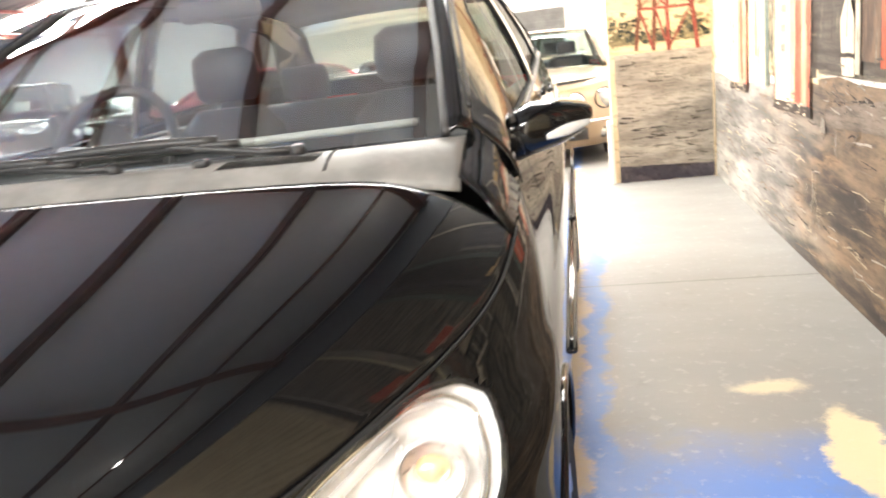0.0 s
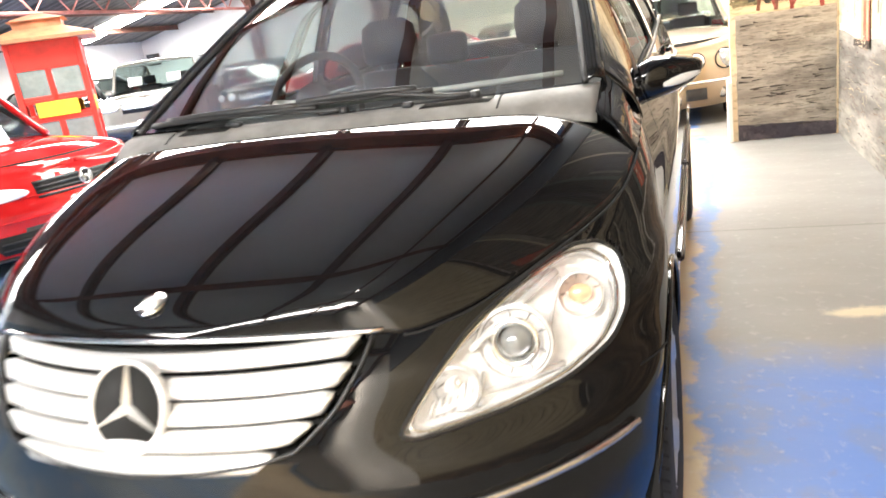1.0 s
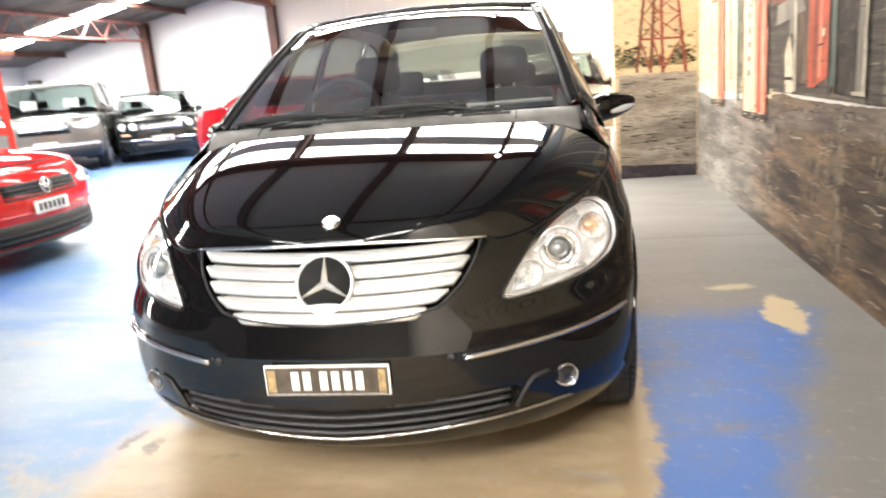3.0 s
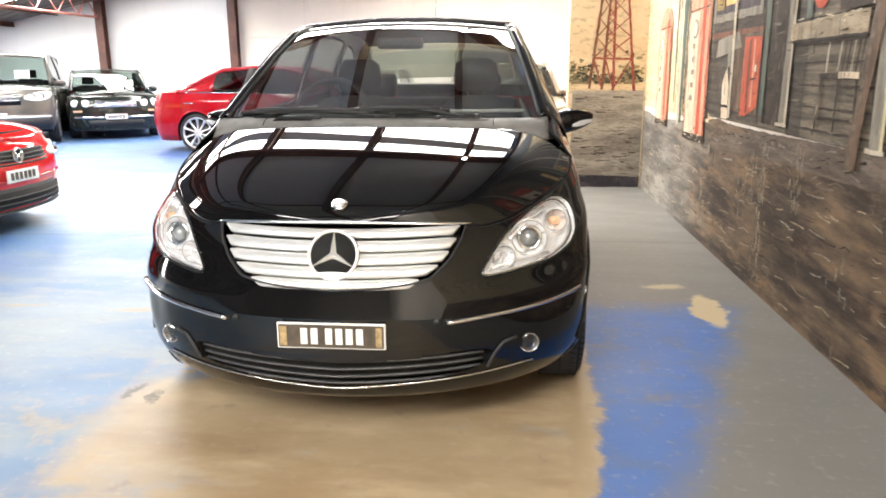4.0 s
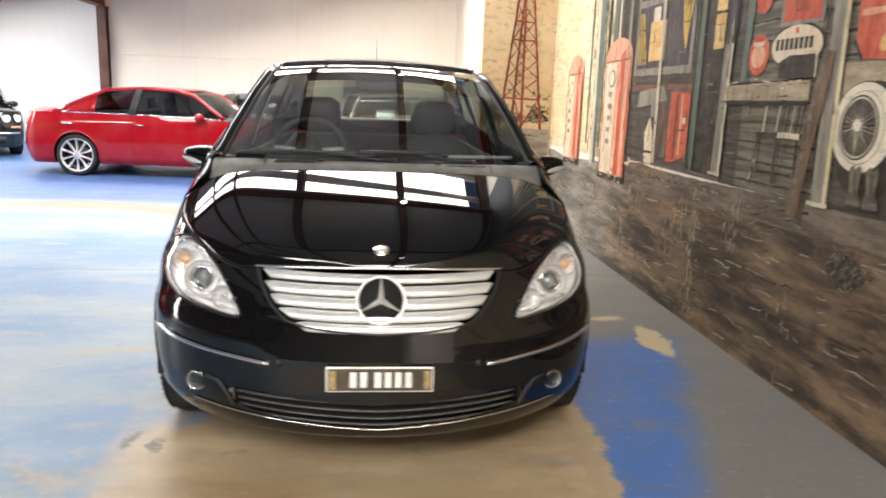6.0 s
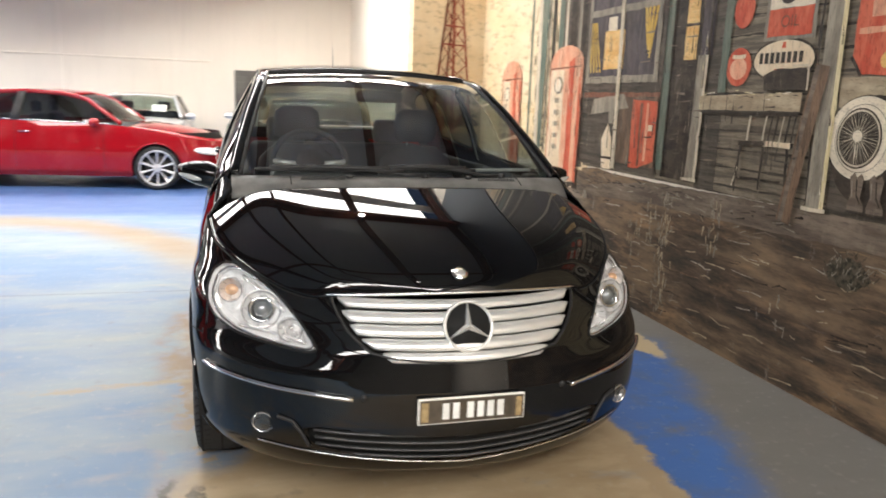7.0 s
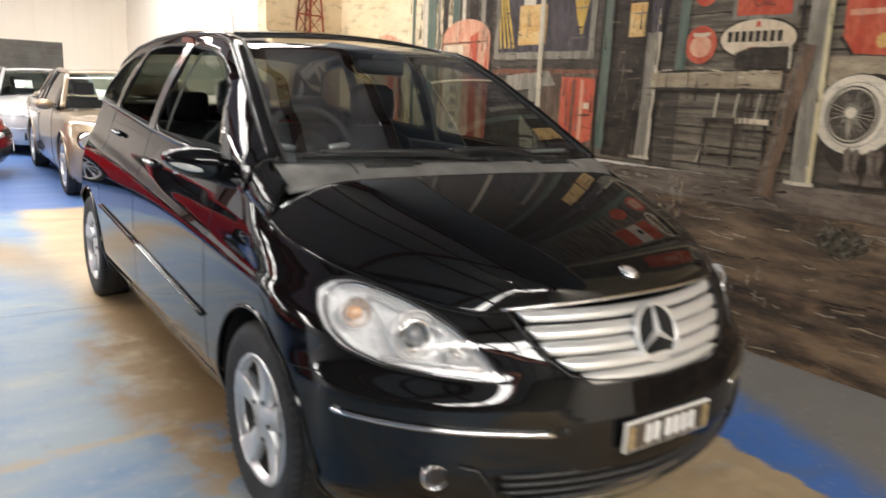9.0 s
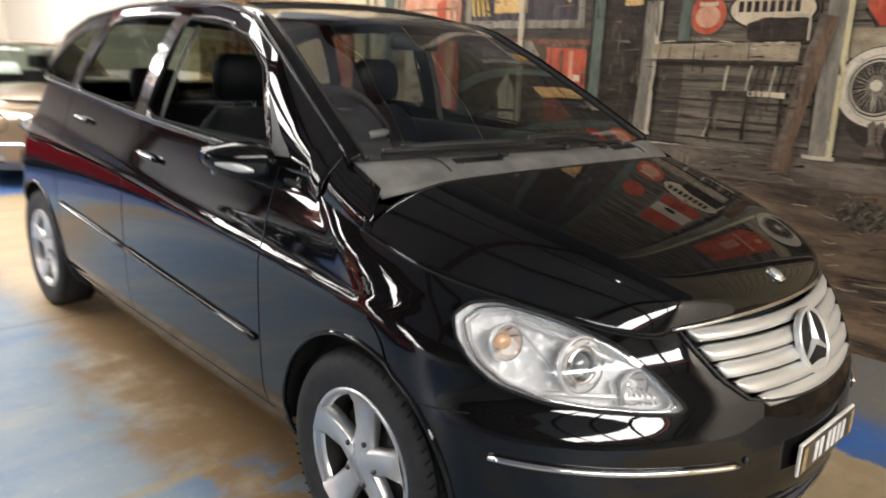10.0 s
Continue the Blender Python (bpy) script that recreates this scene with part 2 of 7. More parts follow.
    c = k.mix(lane, c, k.mix(k.step(y, 0.6, 3.4), GREYC, BEIGE))
    # blue coat that tapers away from the wall towards the front
    slant = k.val("SUBTRACT", x, k.val("MULTIPLY", y, 0.36))
    coat = k.val("MULTIPLY", k.val("SUBTRACT", 1.0, k.step(slant, 1.08, 1.30)), k.val("SUBTRACT", 1.0, k.step(y, 1.55, 1.95)))
    coat = k.val("MULTIPLY", k.val("MULTIPLY", coat, lane), k.step(noise(2.2, (1, 1, 1), 5, 2), 0.28, 0.46))
    c = k.mix(coat, c, k.mix(k.val("MULTIPLY", k.step(noise(6.0, (1, 1, 1), 6, 23), 0.50, 0.66), 0.6), BLUE, (0.10, 0.15, 0.28)))
    c = k.mix(k.val("MULTIPLY", rect(0.88, 0.99, 1.5, 6.4, 0.03), 0.85), c, BLUE)
    c = k.mix(blob(1.66, 1.72, 0.10, 0.30, 0.15), c, (0.53, 0.42, 0.26))
    c = k.mix(k.val("MULTIPLY", blob(1.47, 2.2, 0.11, 0.07, 0.4), 0.85), c, (0.53, 0.43, 0.28))
    c = k.mix(k.val("MULTIPLY", rect(0.80, 0.905, -1, 3.2, 0.02), 0.8), c, TANC)
    for bx, by in ((-0.96, 0.50), (-0.86, 0.46)):
        c = k.mix(k.val("MULTIPLY", blob(bx, by, 0.022, 0.06, 0.5), 0.8), c, (0.05, 0.04, 0.03))
    # yellow guide line, worn
    line = k.val("MULTIPLY", rect(-2.6, -0.7, 1.53, 1.60, 0.015), k.step(mid, 0.42, 0.55))
    c = k.mix(k.val("MULTIPLY", line, 0.7), c, (0.36, 0.26, 0.12))
    # speckle, scuffs
    c = k.mix(k.val("MULTIPLY", k.step(fine, 0.55, 0.75), 0.22), c, (0.50, 0.47, 0.42))
    c = k.mix(k.val("MULTIPLY", k.step(noise(7, (1, 1, 1), 5, 11), 0.60, 0.75), 0.35), c, (0.12, 0.11, 0.10))
    # saw cuts
    s2 = k.t.nodes.new("ShaderNodeSeparateXYZ")
    k.wire(pos, s2.inputs[0])
    for at, off in ((1, 3.36), (1, 10.4), (1, -3.9)):
        d = k.val("ABSOLUTE", k.val("SUBTRACT", s2.outputs[at], off))
        c = k.mix(k.val("MULTIPLY", k.val("SUBTRACT", 1.0, k.step(d, 0.003, 0.009)), 0.75), c, (0.06, 0.055, 0.05))
    k.wire(c, k.b.inputs["Base Color"])
    k.wire(k.val("ADD", 0.30, k.val("MULTIPLY", mid, 0.35)), k.b.inputs["Roughness"])
    k.bump(fine, 0.25, 0.003)
    return k.m


FLOOR = floor_mat()
# ---- mesh tools ----
CLEAR = [GLASS, TINTED, LENS, TINTED_LIGHT, FRONT_TINT]


def part(name, bm, material, parent=None, label="", smooth=True, thick=0.0, normals=None):
    """Links a bmesh as one mesh object under a thing or part."""
    bmesh.ops.recalc_face_normals(bm, faces=bm.faces[:]) if not thick and not normals else None
    me = bpy.data.meshes.new(name)
    bm.to_mesh(me)
    bm.free()
    for m in material if isinstance(material, (list, tuple)) else [material]:
        me.materials.append(m)
    if smooth:
        me.shade_smooth()
    if normals:
        me.normals_split_custom_set_from_vertices([tuple(n) for n in normals])
    ob = new(name, me)
    if parent:
        ob.parent = parent
    if label:
        ob["label"] = label
    if material in CLEAR:
        ob.visible_shadow = False
    if thick:
        s = ob.modifiers.new("skin", "SOLIDIFY")
        s.thickness, s.offset = thick, -1
    return ob


def thing(name, at=(0, 0, 0), turn=0.0, label="", category="", group=""):
    ob = new(name)
    ob.location = at
    ob.rotation_euler[2] = radians(turn)
    return tagged(ob, label, category, group)


def box(bm, lo, hi, bevel=0.0, seg=2):
    lo, hi = Vector(lo), Vector(hi)
    r = bmesh.ops.create_cube(bm, size=1.0, matrix=Matrix.Translation((lo + hi) / 2) @ Matrix.Diagonal((*(hi - lo), 1)))
    if bevel:
        es = list({e for v in r["verts"] for e in v.link_edges})
        bmesh.ops.bevel(bm, geom=es, offset=bevel, segments=seg, affect="EDGES", profile=0.5)
    return bm


def boxed(name, lo, hi, material, parent=None, bevel=0.0, label="", seg=2):
    return part(name, box(bmesh.new(), lo, hi, bevel, seg), material, parent, label, smooth=False)


def cyl(bm, a, b, r, r2=None, seg=24, caps=True):
    a, b = Vector(a), Vector(b)
    d = b - a
    m = Matrix.Translation((a + b) / 2) @ d.to_track_quat("Z", "Y").to_matrix().to_4x4()
    bmesh.ops.create_cone(bm, cap_ends=caps, segments=seg, radius1=r, radius2=r if r2 is None else r2, depth=d.length, matrix=m)
    return bm


def quads(bm, rows, closed=False, flip=False):
    """Faces between rows of points."""
    vs = [[bm.verts.new(p) for p in row] for row in rows]
    for a, b in zip(vs, vs[1:]):
        n = len(a)
        for j in range(n if closed else n - 1):
            q = (a[j], a[(j + 1) % n], b[(j + 1) % n], b[j])
            try:
                bm.faces.new(q[::-1] if flip else q)
            except ValueError:
                pass
    return bm


def lathe(bm, profile, at=(0, 0, 0), axis="X", seg=48):
    """Turns (along, radius) points round an axis."""
    rows = []
    for al, r in profile:
        row = []
        for i in range(seg):
            a = 2 * math.pi * i / seg
            p = (al, r * math.cos(a), r * math.sin(a)) if axis == "X" else (r * math.cos(a), al, r * math.sin(a)) if axis == "Y" else (r * math.cos(a), r * math.sin(a), al)
            row.append(Vector(at) + Vector(p))
        rows.append(row)
    return quads(bm, rows, True)


def tube(bm, pts, r, seg=8, closed=False, flat=1.0):
    """A round (or flattened) bar along points."""
    pts = [Vector(p) for p in pts]
    n = len(pts)
    rows = []
    for i, p in enumerate(pts):
        a, b = (pts[(i - 1) % n], pts[(i + 1) % n]) if closed else (pts[max(0, i - 1)], pts[min(n - 1, i + 1)])
        d = (b - a).normalized()
        u = d.cross(Vector((0, 0, 1)))
        u = u.normalized() if u.length > 1e-4 else Vector((1, 0, 0))
        w = u.cross(d)
        rows.append([p + r * (math.cos(t) * u + flat * math.sin(t) * w) for t in (2 * math.pi * j / seg for j in range(seg))])
    if closed:
        rows.append(rows[0])
    quads(bm, rows, True)
    if not closed:
        for row in (rows[0], rows[-1]):
            bm.faces.new([bm.verts.new(q) for q in row])
    bmesh.ops.remove_doubles(bm, verts=bm.verts[:], dist=1e-6)
    return bm


def curve(*pairs):
    """A smooth function through (x, y) pairs (monotone cubic)."""
    xs, ys = np.array([p[0] for p in pairs], float), np.array([p[1] for p in pairs], float)
    d = np.diff(ys) / np.diff(xs)
    m = np.concatenate([[d[0]], np.where(d[1:] * d[:-1] > 0, 2 * d[1:] * d[:-1] / (d[1:] + d[:-1] + 1e-12), 0), [d[-1]]])

    def f(x):
        x = min(max(x, xs[0]), xs[-1])
        i = min(max(int(np.searchsorted(xs, x)) - 1, 0), len(xs) - 2)
        h = xs[i + 1] - xs[i]
        t = (x - xs[i]) / h
        return float((1 + 2 * t) * (1 - t) ** 2 * ys[i] + t * (1 - t) ** 2 * h * m[i] + t * t * (3 - 2 * t) * ys[i + 1] + t * t * (t - 1) * h * m[i + 1])

    return f


def inside(poly, x, y):
    hit, n = False, len(poly)
    for i in range(n):
        (x0, y0), (x1, y1) = poly[i], poly[i - 1]
        if (y0 > y) != (y1 > y) and x < (x1 - x0) * (y - y0) / (y1 - y0) + x0:
            hit = not hit
    return hit


def nearest(poly, x, y):
    best = None
    for i in range(len(poly)):
        (x0, y0), (x1, y1) = poly[i - 1], poly[i]
        dx, dy = x1 - x0, y1 - y0
        t = min(1, max(0, ((x - x0) * dx + (y - y0) * dy) / (dx * dx + dy * dy + 1e-12)))
        px, py = x0 + t * dx, y0 + t * dy
        q = ((px - x) ** 2 + (py - y) ** 2, px, py)
        best = q if best is None or q < best else best
    return best[1], best[2]


def rounded(poly, cut=0.25, rounds=3, keep=()):
    """Corner cutting of a closed outline."""
    for _ in range(rounds):
        out = []
        for i in range(len(poly)):
            a, b = poly[i], poly[(i + 1) % len(poly)]
            out.append(tuple(p + (q - p) * cut for p, q in zip(a, b)))
            out.append(tuple(p + (q - p) * (1 - cut) for p, q in zip(a, b)))
        poly = out
    return poly


def lerp(a, b, t):
    return tuple(p + (q - p) * t for p, q in zip(a, b))


def resample(poly, n, closed=False):
    """n points evenly along a polyline."""
    pts = [Vector(p) for p in poly] + ([Vector(poly[0])] if closed else [])
    acc = [0.0]
    for a, b in zip(pts, pts[1:]):
        acc.append(acc[-1] + (b - a).length)
    out, total = [], acc[-1]
    for i in range(n):
        d = total * i / (n if closed else n - 1)
        j = 0
        while j < len(acc) - 2 and acc[j + 1] < d:
            j += 1
        t = (d - acc[j]) / max(1e-9, acc[j + 1] - acc[j])
        out.append(tuple(pts[j].lerp(pts[j + 1], min(1, t))))
    return out
# ---- the hall ----
XW, YE, YB, XL, YS = 2.03, 6.08, 16.2, -13.3, -12.0
XBEAM = -6.2


def structure(name, bm, material, label="", smooth=False):
    return tagged(part(name, bm, material, None, label, smooth), kind="structure", category=name.split("_")[0])


def roof_z(x):
    """Underside of the main roof sheets."""
    return 3.39 + 0.23 * (x - XBEAM)


def lean_z(x):
    return 3.75 + 0.215 * (x - XBEAM)


structure("floor", box(bmesh.new(), (XL - 0.3, YS - 0.3, -0.2), (XW + 0.3, YB + 0.3, 0.0)), FLOOR, "worn blue and tan painted concrete floor")
structure("wall_north", box(bmesh.new(), (XL - 0.3, YB, 0), (XW + 0.3, YB + 0.25, 5.7)), CREAM, "cream painted back wall")
structure("wall_west", box(bmesh.new(), (XL - 0.3, YS, 0), (XL, YB, 3)), WHITE_WALL, "white painted side wall")
structure("wall_south", box(bmesh.new(), (XL, YS - 0.25, 0), (XW, YS, 5.7)), TAN_WALL, "dull tan painted front wall")
structure("wall_north_panel", box(bmesh.new(), (XL, YB - 0.012, 0), (XBEAM - 0.1, YB, 3.9)), WHITE_WALL, "white lined end wall under the lean-to")
WALL_E = structure("wall_east", box(bmesh.new(), (XW, YS, 0), (XW + 0.25, YB, 5.7)), CREAM, "side wall painted with a country petrol station mural")
# unseen panel, added so that the bonnet mirrors a dark upper wall
structure("wall_lining", box(bmesh.new(), (XW - 0.02, -3.0, 3.62), (XW - 0.001, 6.0, 5.25)), UPPER_GREY, "dark grey lining above the painted picture")

# main roof: sheets with clear strips between rafters
STRIPS = [(4.97, 5.78), (6.12, 6.95), (11.3, 12.4), (-6.8, -5.2)]
bm = bmesh.new()
edges = [YS]
for a, b in sorted(STRIPS):
    edges += [a, b]
edges.append(YB)
for i in range(0, len(edges), 2):
    a, b = edges[i], edges[i + 1]
    rows = [[Vector((x, y, roof_z(x) + 0.12 + dz)) for x, y in ((XBEAM, a), (XW + 0.2, a), (XW + 0.2, b), (XBEAM, b))] for dz in (0.0, 0.05)]
    vs = [[bm.verts.new(p) for p in r] for r in rows]
    bm.faces.new(vs[0])
    bm.faces.new(vs[1][::-1])
    for j in range(4):
        bm.faces.new((vs[0][j], vs[0][(j + 1) % 4], vs[1][(j + 1) % 4], vs[1][j]))
structure("ceiling", bm, CEIL, "pale lined sloping roof")
for a, b in STRIPS:
    bm = bmesh.new()
    bm.faces.new([bm.verts.new((x, y, roof_z(x) + 0.13)) for x, y in ((-5.4, a), (1.6, a), (1.6, b), (-5.4, b))])
    structure("skylight", bm, SKYSHEET_DIM if 4 < a < 8 else SKYSHEET, "bright translucent roof sheet")


def ibeam(name, a, b, depth, width, material, label, drop=0.0):
    """A rolled steel section from a to b, top flange at the line."""
    a, b = Vector(a), Vector(b)
    d = (b - a).normalized()
    u = d.cross(Vector((0, 0, 1))).normalized()
    w = u.cross(d)
    bm = bmesh.new()
    for x0, x1, z0, z1 in ((-width / 2, width / 2, -0.014, 0), (-0.006, 0.006, -depth + 0.014, -0.014), (-width / 2, width / 2, -depth, -depth + 0.014)):
        ring = [[p + u * x + w * z for x, z in ((x0, z0), (x1, z0), (x1, z1), (x0, z1))] for p in (a, b)]
        quads(bm, ring, True)
        for r in ring:
            bm.faces.new([bm.verts.new(p) for p in r])
    return structure(name, bm, material, label)


ibeam("eaves_beam", (XBEAM, YS, 3.62), (XBEAM, YB, 3.62), 0.50, 0.22, RUST_RED, "red oxide painted steel eaves beam")
for y in (0.92, 4.85, 8.78, 12.71, -3.0, -6.93):
    ibeam("rafter", (XBEAM, y, roof_z(XBEAM) + 0.05), (XW, y, roof_z(XW) + 0.05), 0.28, 0.14, RUST_RED, "red oxide painted steel rafter")
# brown boarded soffit behind the eaves beam, and the fascia over it
bm = bmesh.new()
for i in range(7):
    xa, xb = XBEAM + 0.115 + 0.098 * i, XBEAM + 0.115 + 0.098 * i + 0.092
    ring = [[Vector((x, y, roof_z(x) + dz)) for x, dz in ((xa, 0.085), (xb, 0.085), (xb, 0.112), (xa, 0.112))] for y in (YS, YB)]
    quads(bm, ring, True)
structure("eaves_soffit", bm, OLD_BOARD, "rusty brown boarded soffit")
structure("eaves_fascia", box(bmesh.new(), (XBEAM - 0.03, YS, 3.56), (XBEAM + 0.03, YB, 3.86)), BROWN_STEEL, "brown steel fascia")
for x in (-5.5, -4.05, -2.57, -1.08, 0.42, 1.9):
    ibeam("purlin", (x, YS, roof_z(x) + 0.12), (x, YB, roof_z(x) + 0.12), 0.16, 0.11, BROWN_STEEL, "brown steel roof purlin")
for x, y in ((XBEAM, YB - 0.2), (-9.55, YB - 0.25)):
    bm = bmesh.new()
    for x0, x1, y0, y1 in ((x - 0.1, x + 0.1, y - 0.1, y - 0.088), (x - 0.1, x + 0.1, y + 0.088, y + 0.1), (x - 0.006, x + 0.006, y - 0.088, y + 0.088)):
        box(bm, (x0, y0, 0), (x1, y1, 3.14 if x > -8 else lean_z(x) - 0.02))
    structure("post", bm, BROWN_STEEL, "brown painted steel post against the back wall")

# lean-to roof of old corrugated iron with clear sheets, and a lattice truss
bm = bmesh.new()
n = 150
rows = []
for x in (XBEAM + 0.1, XL - 0.2):
    rows.append([Vector((x, YS + (YB - YS) * i / (n * 2), lean_z(x) + 0.02 * (i % 2) + 0.03)) for i in range(2 * n + 1)])
quads(bm, rows)
tagged(part("ceiling_lean_to", bm, IRON, None, "old dark corrugated iron roof", False, 0.004), kind="structure", category="ceiling")
# one clear sheet belongs here; the others are added to brighten the lean-to
for ya in (3.2, 8.4, 13.2):
    bm = bmesh.new()
    bm.faces.new([bm.verts.new((x, y, lean_z(x) + 0.015)) for x, y in ((XBEAM - 0.3, ya), (XL + 0.3, ya), (XL + 0.3, ya + 0.8), (XBEAM - 0.3, ya + 0.8))])
    structure("skylight", bm, SKYSHEET, "bright translucent roof sheet in the lean-to")
for x in (-7.4, -8.5, -10.8, -12.0):
    ibeam("purlin", (x, YS, lean_z(x) + 0.02), (x, YB, lean_z(x) + 0.02), 0.12, 0.06, BROWN_STEEL, "brown steel lean-to purlin")
xt, zt = -9.55, lean_z(-9.55) - 0.02
bm = bmesh.new()
for z in (zt, zt - 0.42):
    tube(bm, [(xt, -4, z), (xt, YB, z)], 0.035, 6)
for i in range(50):
    y = -4 + i * 0.404
    tube(bm, [(xt, y, zt - 0.42 * (i % 2)), (xt, y + 0.404, zt - 0.42 * ((i + 1) % 2))], 0.016, 5)
structure("truss", bm, PINK_STEEL, "faded red lattice truss")

# wall joints and the dark panel at the back
tagged(part("wall_ledge", box(bmesh.new(), (-5.9, YB - 0.03, 2.08), (-1.2, YB, 2.12), 0.008), CREAM, None, "shallow painted ledge on the back wall", False), kind="structure", category="trim")
structure("wall_cover_strip", box(bmesh.new(), (-4.45, YB - 0.02, 0), (-4.33, YB, 4.0)), CREAM, "painted cover strip")
dp = structure("door_1", box(bmesh.new(), (-0.68, YB - 0.04, 0), (0.76, YB - 0.002, 1.93), 0.01), mat("grey_roller_door", (0.10, 0.095, 0.085), 0.6, 0, 0.2, 4), "dark grey roller door in the back wall")
for i in range(16):
    part("slat", box(bmesh.new(), (-0.66, YB - 0.052, 0.03 + i * 0.118), (0.74, YB - 0.038, 0.135 + i * 0.118), 0.006), dp.data.materials[0], dp, smooth=False)

# hanging lamps
for x, y in ((-4.05, 11.7), (-2.57, 9.4), (0.42, 4.6), (0.42, -0.7)):
    z = roof_z(x)
    lamp = thing("pendant_lamp", (x, y, z - 0.35), 0, "bright bare bulb hung under a purlin", "lamp", "bulbs under the roof")
    part("holder", cyl(bmesh.new(), (0, 0, 0.1), (0, 0, 0.34), 0.03, 0.02, 16), TRIM, lamp)
    b = bmesh.new()
    bmesh.ops.create_uvsphere(b, u_segments=20, v_segments=12, radius=0.045)
    b.transform(Matrix.Diagonal((1, 1, 1.5, 1)))
    part("bulb", b, TUBE_MAT, lamp)

# dark notice panel on the end wall
nb = thing("notice_board", (-13.0, YB - 0.014, 1.60), 0, "small black notice board with pale lines on the white wall", "board")
part("panel", box(bmesh.new(), (-0.21, -0.03, 0), (0.21, 0, 0.30), 0.006), TRIM, nb)
for i in range(4):
    part("notice_bar", box(bmesh.new(), (-0.16, -0.034, 0.05 + i * 0.06), (0.02 + 0.05 * (i % 3), -0.028, 0.068 + i * 0.06)), GREY_TRIM, nb, smooth=False)
# ---- car bodies ----
class Body:
    """A car's outer skin: a nose, straight sides and a tail as one sheet (s from -3 to 3 round the plan, z up), under a deck."""

    def __init__(self, w, yf, lf, yr, lr, zc, rim, zlow, side=None, chin=None):
        self.w, self.yf, self.lf, self.yr, self.lr = w, yf, lf, yr, lr
        self.zc, self.rim, self.zlow, self.side = zc, rim, zlow, side
        self.chin = chin

    def at(self, s, z):
        q, g = abs(s), (1 if s >= 0 else -1)
        w, a, b = self.w(z), self.yf(z) + self.lf(z), self.yr(z) - self.lr
        if q <= 1:
            th = q * math.pi / 2
            x, y = w * math.sin(th), a - self.lf(z) * math.cos(th)
            if self.chin:
                y += self.chin(x, z)
        elif q <= 2:
            x, y = w, a + (b - a) * (q - 1)
        else:
            th = (3 - q) * math.pi / 2
            x, y = w * math.sin(th), b + self.lr * math.cos(th)
        if self.side:
            x += self.side(y, z) * min(1, q) ** 4
        return Vector((g * x, y, z))

    def s_of(self, x, z):
        """The front place with this x."""
        r = min(1, abs(x) / self.w(z))
        return math.copysign(math.asin(r) * 2 / math.pi, x)

    def front(self, x, z, off=0.0):
        s = self.s_of(x, z)
        return self.at(s, z) + off * self.normal(s, z)

    def s_at_y(self, y, z):
        a, b = self.yf(z) + self.lf(z), self.yr(z) - self.lr
        if y < a:
            return math.acos(min(1, max(0, (a - y) / self.lf(z)))) * 2 / math.pi
        if y > b:
            return 3 - math.acos(min(1, max(0, (y - b) / self.lr))) * 2 / math.pi
        return 1 + (y - a) / (b - a)

    def flank(self, y, z, g, off=0.0):
        s = g * self.s_at_y(y, z)
        return self.at(s, z) + off * self.normal(s, z)

    def normal(self, s, z):
        e = 1e-3
        a = self.at(s + e, z) - self.at(s - e, z)
        b = self.at(s, z + e) - self.at(s, z - e)
        n = a.cross(b)
        return n.normalized() if n.length > 1e-9 else Vector((0, -1, 0))

    def edge(self, s):
        return self.rim(self, abs(s))

    def stations(self, nf, ns, nr):
        return [i / nf for i in range(nf)] + [1 + i / ns for i in range(ns)] + [2 + i / nr for i in range(nr + 1)]

    def skin(self, nf, ns, nr, nv, holes, panel):
        """Meshes by panel name; holes: (test, snap) on a point and its s."""
        half = self.stations(nf, ns, nr)
        ss = [-s for s in half[:0:-1]] + half
        grid = []
        for s in ss:
            top = self.edge(s)
            grid.append([(s, self.at(s, self.zlow + (top - self.zlow) * j / nv)) for j in range(nv + 1)])
        out = {}
        for a, b in zip(grid, grid[1:]):
            for j in range(nv):
                q = (a[j], b[j], b[j + 1], a[j + 1])
                c = (q[0][1] + q[1][1] + q[2][1] + q[3][1]) / 4
                sc = (a[j][0] + b[j][0]) / 2
                if any(t(c, sc) for t, _ in holes):
                    continue
                key = panel(c, sc)
                bm, seen, nrm = out.setdefault(key, (bmesh.new(), {}, []))
                vs = []
                for s, p in q:
                    k = (round(s, 5), round(p.z, 5))
                    if k not in seen:
                        for t, snap in holes:
                            if t(p, s):
                                p = snap(p, s)
                        seen[k] = bm.verts.new(p)
                        nrm.append(self.normal(s, k[1]))
                    vs.append(seen[k])
                try:
                    bm.faces.new(vs)
                except ValueError:
                    pass
        return {k: (v[0], v[2]) for k, v in out.items()}

    def deck_rows(self, s0, s1, n, nx, bow=0.0, power=2.5, grow=0.0):
        """Rows across the deck from side to side between two stations, bowed forward by bow at the last."""
        rows = []
        for i in range(n + 1):
            t = i / n
            s = s0 + (s1 - s0) * t
            e = self.at(s, self.edge(s))
            row = []
            for r in (j * 2 / nx - 1 for j in range(nx + 1)):
                y = e.y - bow * t * t * (1 - r * r)
                row.append(Vector((e.x * r, y, e.z + (self.zc(y) - e.z) * (1 - abs(r) ** (power + grow * t ** 3)))))
            rows.append(row)
        return rows


def arch_hole(body, yc, zc, r):
    def test(p, s):
        return (p.y - yc) ** 2 + (p.z - zc) ** 2 < r * r and abs(s) > 0.45

    def snap(p, s):
        d = math.hypot(p.y - yc, p.z - zc) or 1e-6
        y, z = yc + (p.y - yc) * r / d, max(body.zlow, zc + (p.z - zc) * r / d)
        return body.flank(y, z, 1 if s >= 0 else -1)

    return test, snap


